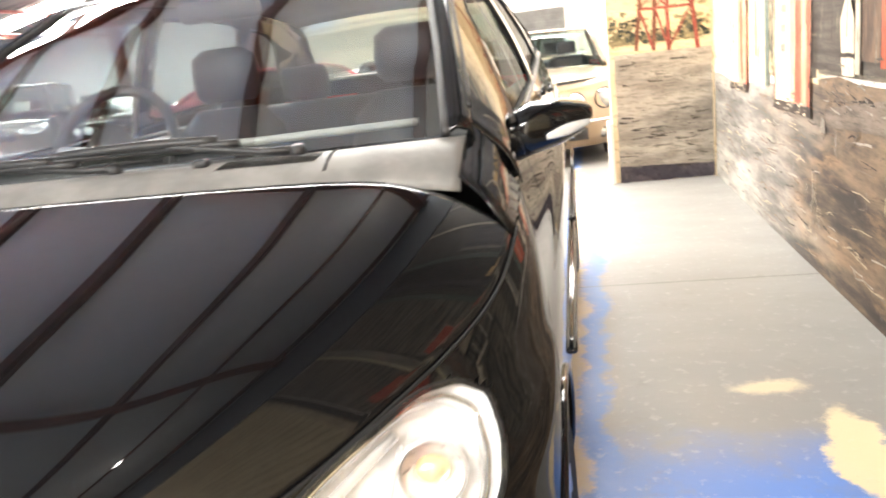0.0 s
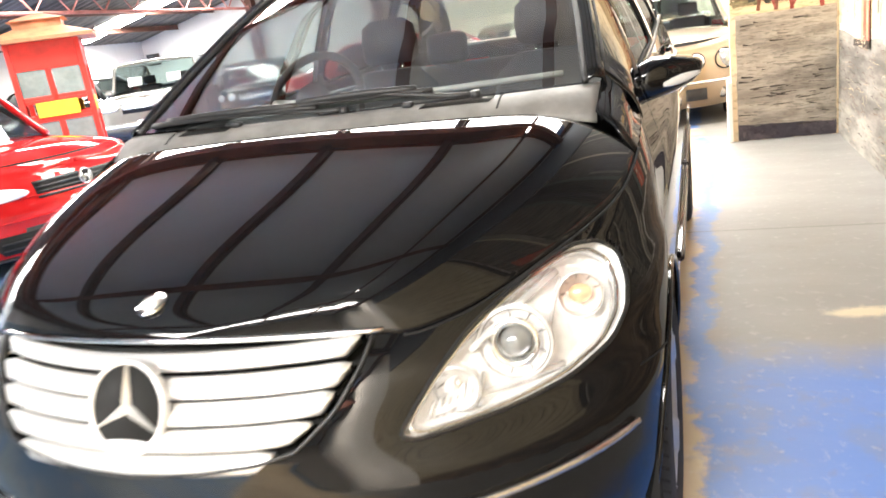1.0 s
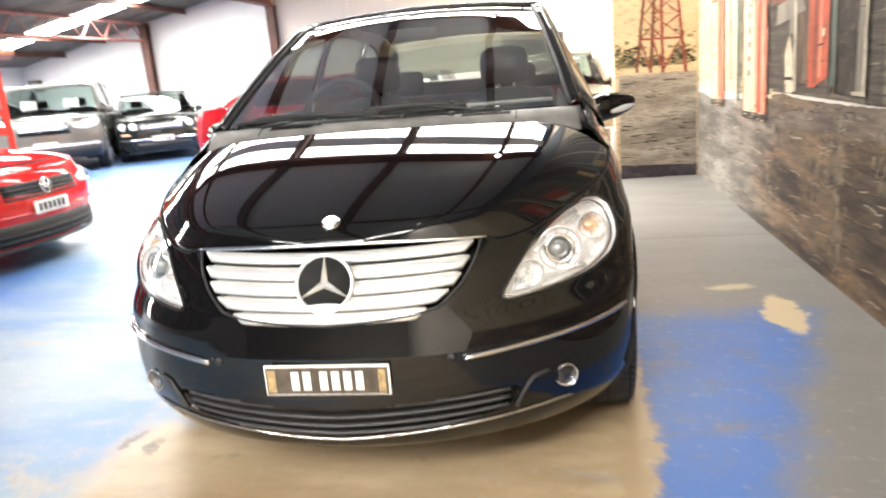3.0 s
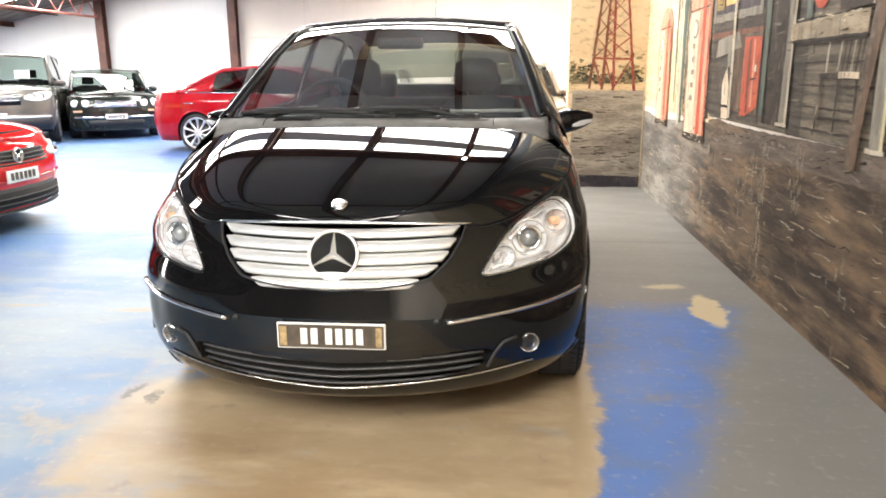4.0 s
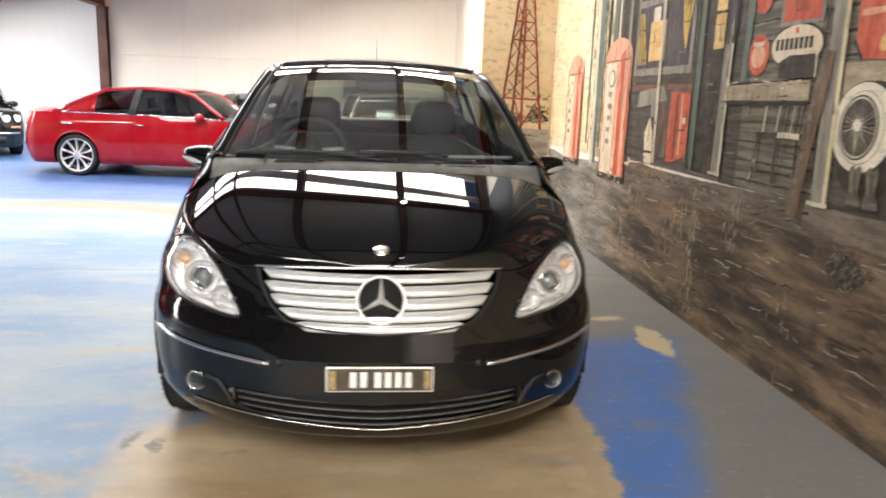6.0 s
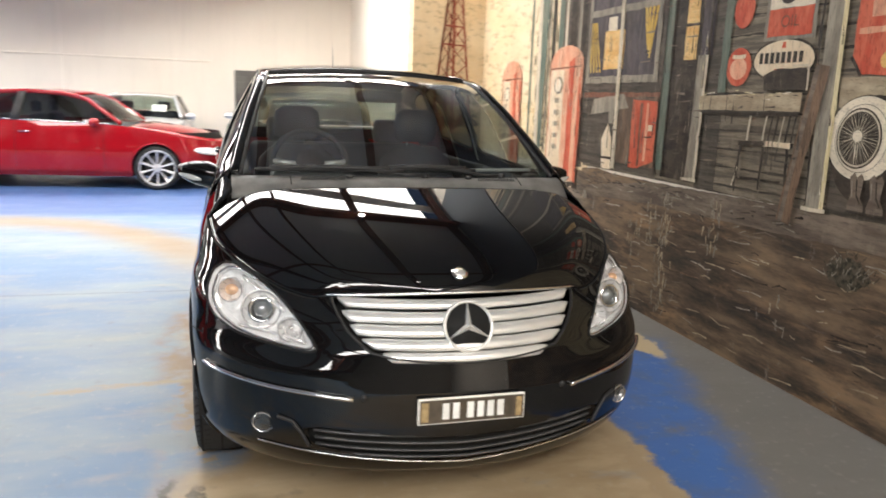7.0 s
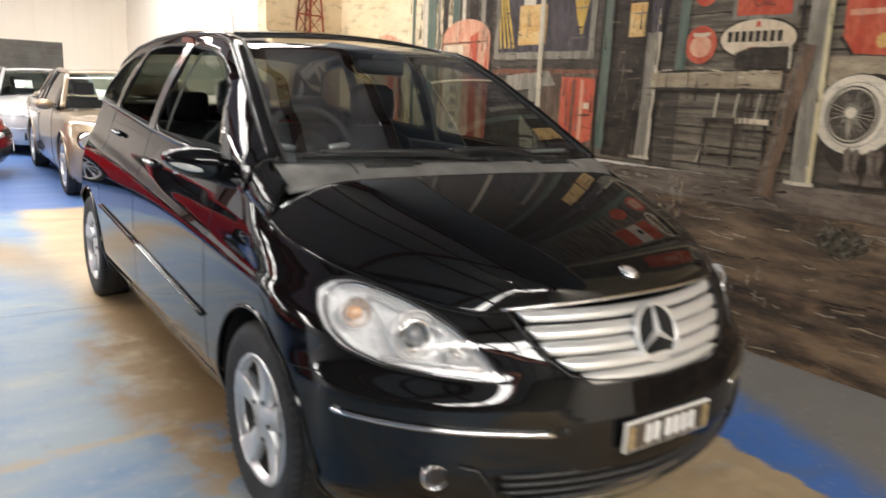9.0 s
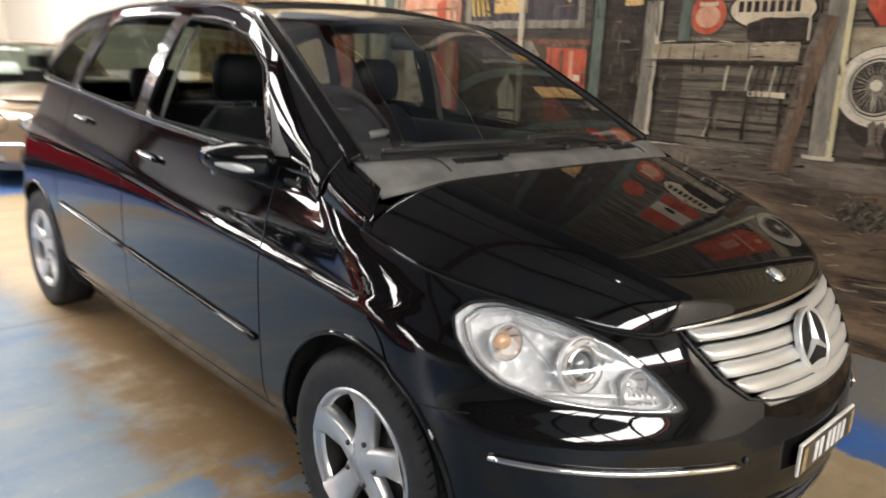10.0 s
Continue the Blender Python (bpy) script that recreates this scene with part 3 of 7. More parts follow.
def front_hole(body, poly):
    def test(p, s):
        return abs(s) < 1 and p.y < 1.2 and inside(poly, abs(p.x), p.z)

    def snap(p, s):
        x, z = nearest(poly, abs(p.x), p.z)
        return body.front(math.copysign(x, p.x), z)

    return test, snap


def fill(bm, poly, place, rings=6):
    """Closes an outline with rings that shrink to its middle; place(u, v) gives the point."""
    cu = sum(p[0] for p in poly) / len(poly)
    cv = sum(p[1] for p in poly) / len(poly)
    rows = [[place(cu + (u - cu) * k, cv + (v - cv) * k) for u, v in poly] for k in (1 - i / rings for i in range(rings))]
    quads(bm, rows, True)
    c = bm.verts.new(place(cu, cv))
    bm.verts.ensure_lookup_table()
    n = len(poly)
    last = bm.verts[len(bm.verts) - 1 - n:len(bm.verts) - 1]
    for i in range(n):
        bm.faces.new((last[i], last[(i + 1) % n], c))
    return bm


def wheel(parent, at, r, width, g, style, rim_r, alloy=ALLOY):
    """Tyre, rim, spokes, hub, disc; g: the side that it faces (+1 or -1 along x)."""
    w = part("wheel", lathe(bmesh.new(), [(0.06, rim_r * 0.93), (0.0, rim_r * 0.90), (-0.06, rim_r * 0.93)], at), DISC_MAT, parent)
    o = Vector(at)
    h = width / 2
    prof = [(-h * 0.82, rim_r), (-h, rim_r + (r - rim_r) * 0.45), (-h * 0.92, r - 0.022), (-h * 0.72, r - 0.004), (-h * 0.3, r), (h * 0.3, r), (h * 0.72, r - 0.004), (h * 0.92, r - 0.022), (h, rim_r + (r - rim_r) * 0.45), (h * 0.82, rim_r)]
    part("tyre", lathe(bmesh.new(), prof, at), RUBBER, w)
    bm = bmesh.new()
    for off in (-0.36, 0.0, 0.36):
        lathe(bm, [(off * width - 0.004, r + 0.0012), (off * width + 0.004, r + 0.0012)], at)
    for i in range(64):
        a = 2 * math.pi * i / 64
        for sd in (-1, 1):
            d = Vector((0, math.cos(a), math.sin(a)))
            t = Vector((0, -math.sin(a), math.cos(a)))
            p0, p1 = o + d * (r + 0.001) + Vector((sd * width * 0.2, 0, 0)), o + d * (r - 0.010) + Vector((sd * width * 0.46, 0, 0)) + t * 0.02
            bm.faces.new([bm.verts.new(v) for v in (p0 - t * 0.003, p1 - t * 0.003, p1 + t * 0.003, p0 + t * 0.003)])
    part("tread_groove", bm, GAP, w)
    f = g * h * 0.62
    part("rim_lip", lathe(bmesh.new(), [(f * 1.3, rim_r + 0.004), (f * 1.42, rim_r), (f * 1.38, rim_r - 0.012), (f * 1.0, rim_r - 0.022)], at), alloy, w)
    part("brake_disc", cyl(bmesh.new(), o - Vector((g * 0.0, 0, 0)), o + Vector((g * 0.02, 0, 0)), rim_r * 0.72, seg=32), DISC_MAT, w)
    n, wide, tip = style
    for i in range(n):
        a = 2 * math.pi * i / n + math.pi / 2
        d, t = Vector((0, math.cos(a), math.sin(a))), Vector((0, -math.sin(a), math.cos(a)))
        bm = bmesh.new()
        rows = []
        for k, (rr, ww, dep) in enumerate(((0.12, wide * 0.9, 0.0), (0.45, wide * 0.8, 0.012), (0.8, wide, 0.006), (0.97, tip, -0.01))):
            c = o + d * rim_r * rr + Vector((f * 1.12 + g * (0.006 - dep), 0, 0))
            rows.append([c - t * ww * 0.5 - Vector((g * 0.030, 0, 0)), c - t * ww * 0.5, c - t * ww * 0.36 + Vector((g * 0.007, 0, 0)), c + t * ww * 0.36 + Vector((g * 0.007, 0, 0)), c + t * ww * 0.5, c + t * ww * 0.5 - Vector((g * 0.030, 0, 0))])
        quads(bm, rows)
        part("spoke", bm, alloy, w)
    part("hub_cap", lathe(bmesh.new(), [(f * 1.0, rim_r * 0.24), (f * 1.22, rim_r * 0.23), (f * 1.30, rim_r * 0.17), (f * 1.32, 0.001)], at), alloy, w)
    for i in range(5):
        a = 2 * math.pi * (i + 0.5) / 5
        c = o + Vector((f * 1.12, rim_r * 0.31 * math.cos(a), rim_r * 0.31 * math.sin(a)))
        part("wheel_bolt", cyl(bmesh.new(), c, c + Vector((g * 0.012, 0, 0)), 0.008, seg=6), DISC_MAT, w)
    return w
# ---- the black car ----
HL = rounded([(0.474, 0.629), (0.524, 0.705), (0.575, 0.764), (0.65, 0.812), (0.726, 0.838), (0.768, 0.830), (0.805, 0.800), (0.822, 0.755), (0.822, 0.712), (0.798, 0.672), (0.735, 0.643), (0.656, 0.630), (0.56, 0.620), (0.50, 0.617)], 0.16, 2)
GRILLE = rounded([(-0.2, 0.795), (0.16, 0.796), (0.425, 0.782), (0.415, 0.745), (0.375, 0.680), (0.31, 0.628), (0.16, 0.609), (-0.2, 0.600)], 0.12, 2)
LOWGR = rounded([(-0.2, 0.350), (0.2, 0.362), (0.46, 0.385), (0.52, 0.375), (0.49, 0.315), (0.25, 0.275), (0.0, 0.258), (-0.2, 0.270)], 0.12, 2)


def crease(y, z):
    """A rising fold along the doors."""
    zl = 0.815 + 0.075 * (y - 1.34)
    k = 1 / (1 + math.exp(-(zl - z) / 0.011))
    low = 1 / (1 + math.exp(-(0.33 - z) / 0.012))
    return 0.014 * (k - 1.0) - 0.012 * low * (1 if 1.1 < y < 3.4 else 0)


_under = curve((0.48, 0.001), (0.50, 0.0025), (0.546, 0.012), (0.558, 0.0147), (0.608, 0.0261), (0.625, 0.0303), (0.66, 0.0480), (0.70, 0.074), (0.74, 0.096))


def ease(v, a, b):
    t = min(1, max(0, (v - a) / (b - a)))
    return t * t * (3 - 2 * t)


def chin(x, z):
    """The shoulder of the bumper: a ledge below the headlamps that fades out under the grille."""
    ledge = 0.012 * ease(x, 0.40, 0.60) * ease(z, 0.562, 0.632) * (1 - ease(z, 0.66, 0.80))
    return ledge + under_grille(x, z)


def under_grille(x, z):
    if not 0.49 < z < 0.71:
        return 0.0
    t = min(1, max(0, (0.58 - x) / 0.32))
    return (_under(z) - B.yf(z)) * t * t * (3 - 2 * t) * min(1, (z - 0.49) / 0.02, (0.71 - z) / 0.02)


_rim_front = curve((0.0, 0.800), (0.22, 0.794), (0.319, 0.783), (0.37, 0.774), (0.433, 0.784), (0.50, 0.806), (0.59, 0.838), (0.667, 0.860), (0.76, 0.889), (0.86, 0.938), (1.0, 1.005))
_waist = curve((1.0, 1.005), (1.2, 1.038), (1.5, 1.052), (2.4, 1.093), (3.0, 1.133), (3.6, 1.170), (4.05, 1.19), (4.3, 1.16))


def rim_main(body, q):
    """Height of the skin's upper edge: bonnet line, then waist line."""
    return _rim_front(q) if q < 1 else _waist(body.at(q, 1.05).y)


_shoulders = curve((1.05, 1.10), (1.5, 1.11), (2.4, 1.095), (3.0, 1.135), (3.6, 1.172), (4.05, 1.19), (4.3, 1.15))


def bonnet_line(y):
    """Height of the car's middle line: a bonnet that flattens evenly towards the screen, then the waist."""
    if y > 1.05:
        return _shoulders(y)
    if y < 0.14:
        return 0.80 - 1.1 * (0.14 - y)
    v = y - 0.14
    return 0.80 + 0.240 * v + 0.026 * (1 - math.exp(-v / 0.012)) + 0.080 * (1 - math.exp(-v / 0.17))


B = Body(
    w=curve((0.16, 0.76), (0.22, 0.835), (0.30, 0.868), (0.45, 0.883), (0.60, 0.887), (0.70, 0.887), (0.80, 0.8835), (0.88, 0.872), (0.95, 0.852), (1.05, 0.820), (1.15, 0.785), (1.3, 0.72)),
    yf=curve((0.16, 0.16), (0.22, 0.06), (0.30, 0.016), (0.40, 0.0), (0.50, 0.002), (0.546, 0.0045), (0.556, 0.0066), (0.568, 0.0110), (0.580, 0.0168), (0.600, 0.0274), (0.620, 0.0390), (0.632, 0.0460), (0.645, 0.0525), (0.70, 0.074), (0.80, 0.14), (0.86, 0.20), (1.1, 0.50)),
    lf=curve((0.16, 0.60), (0.60, 0.65), (0.70, 0.66), (0.83, 0.77), (1.1, 0.72)),
    yr=curve((0.16, 4.2), (0.4, 4.27), (0.9, 4.20), (1.2, 4.12)),
    lr=0.45,
    zc=bonnet_line,
    rim=rim_main,
    zlow=0.185, side=crease, chin=chin)
YW1, YW2, ZW, RW, RA = 0.855, 3.633, 0.312, 0.312, 0.362
S_COWL = B.s_at_y(0.968, 1.0)
RAIL = resample([(0.745, 1.07, 1.090), (0.705, 1.31, 1.228), (0.652, 1.58, 1.378), (0.608, 1.80, 1.484), (0.596, 1.90, 1.509), (0.585, 2.12, 1.537), (0.575, 2.6, 1.556), (0.57, 3.1, 1.545), (0.575, 3.55, 1.505), (0.60, 3.85, 1.42), (0.66, 4.10, 1.20)], 80)
_rz, _rx = curve(*[(p[1], p[2]) for p in RAIL]), curve(*[(p[1], p[0]) for p in RAIL])


def green(y, z, g, off=0.0):
    """A place on the side of the cabin above the waist."""
    s = B.s_at_y(y, 1.05)
    e = B.at(s, B.edge(s))
    v = (z - e.z) / max(0.03, _rz(y) - e.z)
    return Vector((g * (e.x + (_rx(y) - e.x) * v + 0.022 * math.sin(math.pi * min(1, max(0, v))) + off), y, z))


def across(p, bow_y, bow_z, n=32, inset=0.0):
    """A row from rail to rail, bowed forward and up."""
    xe = p[0] - inset
    return [Vector((xe * r, p[1] - bow_y * (1 - r * r), p[2] + bow_z * (1 - r * r))) for r in (j * 2 / n - 1 for j in range(n + 1))]


def softplus(v):
    return math.log1p(math.exp(min(40.0, v)))


def bonnet_rows(n, nx):
    """Rows across the bonnet: a nearly flat middle, a soft fold, then a steeper shoulder down to the shut line."""
    rows = []
    for i in range(n + 1):
        t = i / n
        s = 0.001 + (S_COWL - 0.001) * t
        e = B.at(s, B.edge(s))
        k = min(1, max(0, (t - 0.30) / 0.45))
        fold, soft = 0.92 - 0.12 * k * k * (3 - 2 * k), 0.055
        lo, hi = softplus(-fold / soft), softplus((1 - fold) / soft)
        row = []
        for r in (j * 2 / nx - 1 for j in range(nx + 1)):
            y = e.y - 0.085 * t * t * (1 - r * r)
            ramp = (softplus((abs(r) - fold) / soft) - lo) / (hi - lo)
            drop = 0.36 * r * r + 0.64 * ramp
            row.append(Vector((e.x * r, y, e.z + (B.zc(y) - e.z) * (1 - drop))))
        rows.append(row)
    return rows


def strip_on(bm, pts, half, nrm, lift=0.001):
    """A thin dark line that lies on a surface along points."""
    rows = []
    for i, p in enumerate(pts):
        d = (pts[min(i + 1, len(pts) - 1)] - pts[max(i - 1, 0)]).normalized()
        u = nrm(p).cross(d).normalized()
        rows.append([p + nrm(p) * lift - u * half, p + nrm(p) * lift + u * half])
    return quads(bm, rows)


def seat(parent, x, y, label=""):
    st = part("seat", box(bmesh.new(), (x - 0.25, y - 0.30, 0.42), (x + 0.25, y + 0.24, 0.58), 0.06, 4), SEAT, parent, label or "dark leather front seat")
    bm = bmesh.new()
    rows = []
    for z, hw, dep, yy in ((0.52, 0.23, 0.07, 0.20), (0.70, 0.25, 0.075, 0.25), (0.90, 0.25, 0.07, 0.31), (1.06, 0.22, 0.06, 0.36), (1.14, 0.13, 0.045, 0.385)):
        rows.append([Vector((x + hw * math.copysign(abs(math.cos(a)) ** 0.6, math.cos(a)), y + yy + dep * math.sin(a), z)) for a in (2 * math.pi * i / 24 for i in range(24))])
    quads(bm, rows, True)
    bm.faces.new([bm.verts.new(p) for p in rows[-1]])
    part("backrest", bm, SEAT, st)
    bm = bmesh.new()
    rows = []
    for z, hw, dep in ((1.165, 0.10, 0.03), (1.19, 0.13, 0.05), (1.26, 0.135, 0.055), (1.33, 0.125, 0.05), (1.36, 0.08, 0.025)):
        rows.append([Vector((x + hw * math.copysign(abs(math.cos(a)) ** 0.7, math.cos(a)), y + 0.40 + dep * math.sin(a), z)) for a in (2 * math.pi * i / 20 for i in range(20))])
    quads(bm, rows, True)
    bm.faces.new([bm.verts.new(p) for p in rows[-1]])
    bm.faces.new([bm.verts.new(p) for p in rows[0]])
    part("headrest", bm, SEAT, st)
    for dx in (-0.05, 0.05):
        part("headrest_post", cyl(bmesh.new(), (x + dx, y + 0.385, 1.10), (x + dx, y + 0.40, 1.19), 0.006, seg=8), CHROME, st)


def black_car():
    car = thing("hatchback", (0, 0, 0), 0, "glossy black compact hatchback with silver slatted grille on bare concrete", "car")

    def panel(c, s):
        g = "r" if s > 0 else "l"
        if abs(s) < 1.2 and c.z < 0.60 and c.y < YW1 + 0.02:
            return ("front_bumper", "")
        if c.y > YW2 and c.z < 0.62:
            return ("rear_bumper", "")
        if c.y < 1.33:
            return ("front_skin", "") if abs(c.x) < 0.70 and c.y < 0.5 else ("fender", g)
        if 0.30 > c.z:
            return ("sill", g)
        if c.y < 2.42:
            return ("front_door", g)
        if c.y < 3.27 and (c.y - YW2) ** 2 + (c.z - ZW) ** 2 > 0.41 ** 2:
            return ("rear_door", g)
        return ("rear_quarter", g)

    holes = [arch_hole(B, YW1, ZW, RA), arch_hole(B, YW2, ZW, RA), front_hole(B, HL), front_hole(B, GRILLE), front_hole(B, LOWGR)]
    skins = {}
    for (name, g), (bm, nr) in sorted(B.skin(84, 150, 24, 64, holes, panel).items(), key=lambda q: q[0]):
        skins[name, g] = part(name, bm, BLACK_PAINT, car, normals=nr)
    # inner hull, so that gaps and lamp openings are closed behind
    bm = bmesh.new()
    rows = []
    for z, k in ((0.17, 0.80), (0.30, 0.86), (0.60, 0.88), (0.80, 0.86), (0.98, 0.87)):
        rows.append([Vector((B.at(s, z).x * k, 0.16 + (B.at(s, z).y - 0.0) * 0.955, z)) for s in (i / 12 for i in range(-36, 37))])
    quads(bm, rows)
    bm.faces.new([bm.verts.new(p) for p in rows[0]])
    part("inner_hull", bm, GAP, car)

    # bonnet
    bonnet = part("bonnet", quads(bmesh.new(), bonnet_rows(120, 110)), BLACK_PAINT, car, thick=0.006)
    for g in (-1, 1):
        pts = []
        for i in range(60):
            s = g * (0.36 + (S_COWL - 0.36) * i / 59)
            pts.append(B.at(s, B.edge(s) - 0.001))
        part("shut_line", tube(bmesh.new(), pts, 0.0026, 6), GAP, bonnet)
    # chrome lip above the grille
    part("chrome_lip", tube(bmesh.new(), [B.front(x, 0.801 - 0.016 * (abs(x) / 0.44) ** 2, 0.004) for x in (0.44 * i / 20 for i in range(-20, 21))], 0.0055, 8), CHROME, bonnet, "chrome strip on the bonnet's front lip")
    # bonnet badge
    e = Vector((0, 0.185, B.zc(0.185)))
    nb = Vector((0, -0.45, 0.89)).normalized()
    part("badge", cyl(bmesh.new(), e - nb * 0.002, e + nb * 0.006, 0.029, 0.027, 28), CHROME, bonnet, "round chrome badge")
    part("badge_field", cyl(bmesh.new(), e, e + nb * 0.0075, 0.020, 0.019, 24), SILVER, bonnet)

    # wing tops beside the scuttle
    for g in (-1, 1):
        rows = []
        for i in range(13):
            y = 0.945 + 0.30 * i / 12
            s = g * B.s_at_y(y, 1.0)
            e = B.at(s, B.edge(s))
            xi = 0.735 if y < 1.07 else _rx(y)
            zi = 1.036 + (y - 0.945) * 0.43 if y < 1.07 else _rz(y)
            inn = Vector((g * xi, y, zi))
            rows.append([e, e.lerp(inn, 0.5) + Vector((0, 0, 0.012)), inn])
        part("wing_top", quads(bmesh.new(), rows, flip=g > 0), BLACK_PAINT, car, thick=0.006)

    # doors: shut lines, handles, rubbing strips
    for g in (-1, 1):
        gn = "r" if g > 0 else "l"
        nf = lambda p, g=g: Vector((g, 0, 0.05)).normalized()
        zt = lambda y, g=g: B.edge(B.s_at_y(y, 1.05)) - 0.002
        for dname, ys in (("front_door", (1.335, 2.42)), ("rear_door", (3.27,))):
            door = skins[dname, gn]
            for yl in ys:
                bm = bmesh.new()
                pts = []
                for i in range(40):
                    z = 0.30 + (zt(yl) - 0.30) * i / 39
                    y = yl
                    if yl > 3:
                        d = 0.41 ** 2 - (z - ZW) ** 2
                        y = min(yl, YW2 - math.sqrt(d)) if d > 0 else yl
                    pts.append(B.flank(y, z, g))
                part("shut_line", strip_on(bm, pts, 0.0025, nf), GAP, door)
            y0, y1 = (1.36, 2.40) if dname == "front_door" else (2.44, 3.22)
            zr = lambda y: 0.512 + 0.060 * (y - 1.30)
            part("rubbing_strip", tube(bmesh.new(), [B.flank(y0 + (y1 - y0) * i / 16, zr(y0 + (y1 - y0) * i / 16), g, 0.003) for i in range(17)], 0.013, 8, flat=0.6), BLACK_PAINT, door, "body-coloured side moulding")
            # reflection along the moulding's top edge, put in as a grey bead
            part("moulding_edge", tube(bmesh.new(), [B.flank(y0 + (y1 - y0) * i / 16, zr(y0 + (y1 - y0) * i / 16) + 0.011, g, 0.009) for i in range(17)], 0.0022, 6), GREY_TRIM, door)
            yh, zh = (2.23, 0.962) if dname == "front_door" else (3.02, 1.035)
            pts = [B.flank(yh - 0.09 + 0.18 * i / 10, zh + 0.012 * i / 10, g, 0.012 + 0.020 * math.sin(math.pi * i / 10)) for i in range(11)]
            part("door_handle", tube(bmesh.new(), pts, 0.011, 10), BLACK_PAINT, door, "body-coloured door handle with chrome strip")
            part("handle_strip", tube(bmesh.new(), [p + Vector((g * 0.009, 0, 0.004)) for p in pts[1:-1]], 0.0035, 6), CHROME, door)
        part("sill_line", strip_on(bmesh.new(), [B.flank(1.3 + 1.95 * i / 20, 0.30, g) for i in range(21)], 0.003, nf), GAP, skins["sill", gn])
        part("shut_line", strip_on(bmesh.new(), [B.flank(0.47 + 0.20 * i / 12, 0.602 - 0.02 * i / 12, g) for i in range(13)], 0.0022, nf), GAP, skins["fender", gn])
        for yc in (YW1, YW2):
            sk = skins["fender", gn] if yc == YW1 else skins["rear_quarter", gn]
            pts = [B.flank(yc + RA * math.cos(a), ZW + RA * math.sin(a), g, 0.001) for a in (math.radians(-22 + 224 * i / 40) for i in range(41))]
            part("arch_lip", tube(bmesh.new(), pts, 0.007, 8), BLACK_PAINT, sk)
            bm = bmesh.new()
            rows = []
            for dx in (0.86, 0.60):
                rows.append([Vector((g * dx, yc + (RA + 0.012) * math.cos(a), ZW + (RA + 0.012) * math.sin(a))) for a in (math.radians(-4 + 188 * i / 30) for i in range(31))])
            quads(bm, rows)
            bm.faces.new([bm.verts.new(p) for p in rows[1]])
            part("arch_liner", bm, GAP, sk)
            wheel(car, (g * 0.785, yc, ZW), RW, 0.20, g, (5, 0.084, 0.112), 0.206)

    # cabin side, rails, glass
    dlo = [[(1.40, 1.075), (1.62, 1.325), (1.80, 1.420), (2.0, 1.462), (2.32, 1.488), (2.375, 1.115)],
           [(2.475, 1.122), (2.425, 1.492), (2.75, 1.500), (3.02, 1.490), (3.12, 1.475), (3.23, 1.165)],
           [(3.33, 1.182), (3.23, 1.468), (3.42, 1.448), (3.60, 1.40), (3.82, 1.215)]]
    for g in (-1, 1):
        polys = [rounded(p, 0.07, 2) for p in dlo]
        bm = bmesh.new()
        ny, nz = 150, 24
        grid = []
        for i in range(ny + 1):
            y = 1.10 + 2.95 * i / ny
            s = B.s_at_y(y, 1.05)
            z0, z1 = B.edge(s), _rz(y)
            col = []
            for j in range(nz + 1):
                z = z0 + (z1 - z0) * j / nz
                col.append((y, z))
            grid.append(col)
        verts = {}
        for i in range(ny):
            for j in range(nz):
                q = [grid[i][j], grid[i + 1][j], grid[i + 1][j + 1], grid[i][j + 1]]
                cy, cz = sum(p[0] for p in q) / 4, sum(p[1] for p in q) / 4
                if any(inside(p, cy, cz) for p in polys):
                    continue
                vs = []
                for y, z in q:
                    k = (round(y, 5), round(z, 5))
                    if k not in verts:
                        for p in polys:
                            if inside(p, y, z):
                                y, z = nearest(p, y, z)
                        verts[k] = bm.verts.new(green(y, z, g))
                    vs.append(verts[k])
                try:
                    bm.faces.new(vs if g > 0 else vs[::-1])
                except ValueError:
                    pass
        side = part("cabin_side", bm, BLACK_PAINT, car, thick=0.006)
        for poly, nm in zip(polys, ("front_window", "rear_window", "quarter_window")):
            pane = part(nm, fill(bmesh.new(), poly, lambda u, v: green(u, v, g, -0.008), 3), FRONT_TINT if nm == "front_window" else TINTED, side, "tinted side window")
            part("window_seal", tube(bmesh.new(), [green(u, v, g, -0.004) for u, v in poly], 0.006, 6, True), SEAL, pane)
        part("waist_moulding", tube(bmesh.new(), [green(y, B.edge(B.s_at_y(y, 1.05)) + 0.012, g, 0.003) for y in (1.36 + 2.5 * i / 40 for i in range(41))], 0.006, 8), TRIM, side)
        bm = bmesh.new()
        strip_on(bm, [green(2.425 - 0.045 * i / 10, 1.11 + 0.39 * i / 10, g) for i in range(11)], 0.050, lambda p: Vector((g, 0, 0.35)).normalized(), 0.003)
        part("pillar_cover", bm, mat("gloss_black_pillar", (0.02, 0.02, 0.02), 0.15, coat=1.0), side)
        bm = bmesh.new()
        strip_on(bm, [green(2.325 - 0.045 * i / 10, 1.06 + 0.40 * i / 10, g, -0.045) for i in range(11)], 0.020, lambda p: Vector((g, 0, 0.35)).normalized(), 0.003)
        part("seat_belt", bm, BELT, side, "pale grey seat belt webbing")
        # A pillar and roof rail
        rows = []
        for i, p in enumerate(RAIL):
            p = Vector((g * p[0], p[1], p[2]))
            rows.append([p + Vector((-g * 0.055, -0.012 if i < 26 else 0, 0.024 if i >= 26 else 0.004)), p + Vector((-g * 0.025, -0.012 if i < 26 else 0, 0.020)), p + Vector((0, 0, 0.010)), p + Vector((g * 0.006, 0, -0.012))])
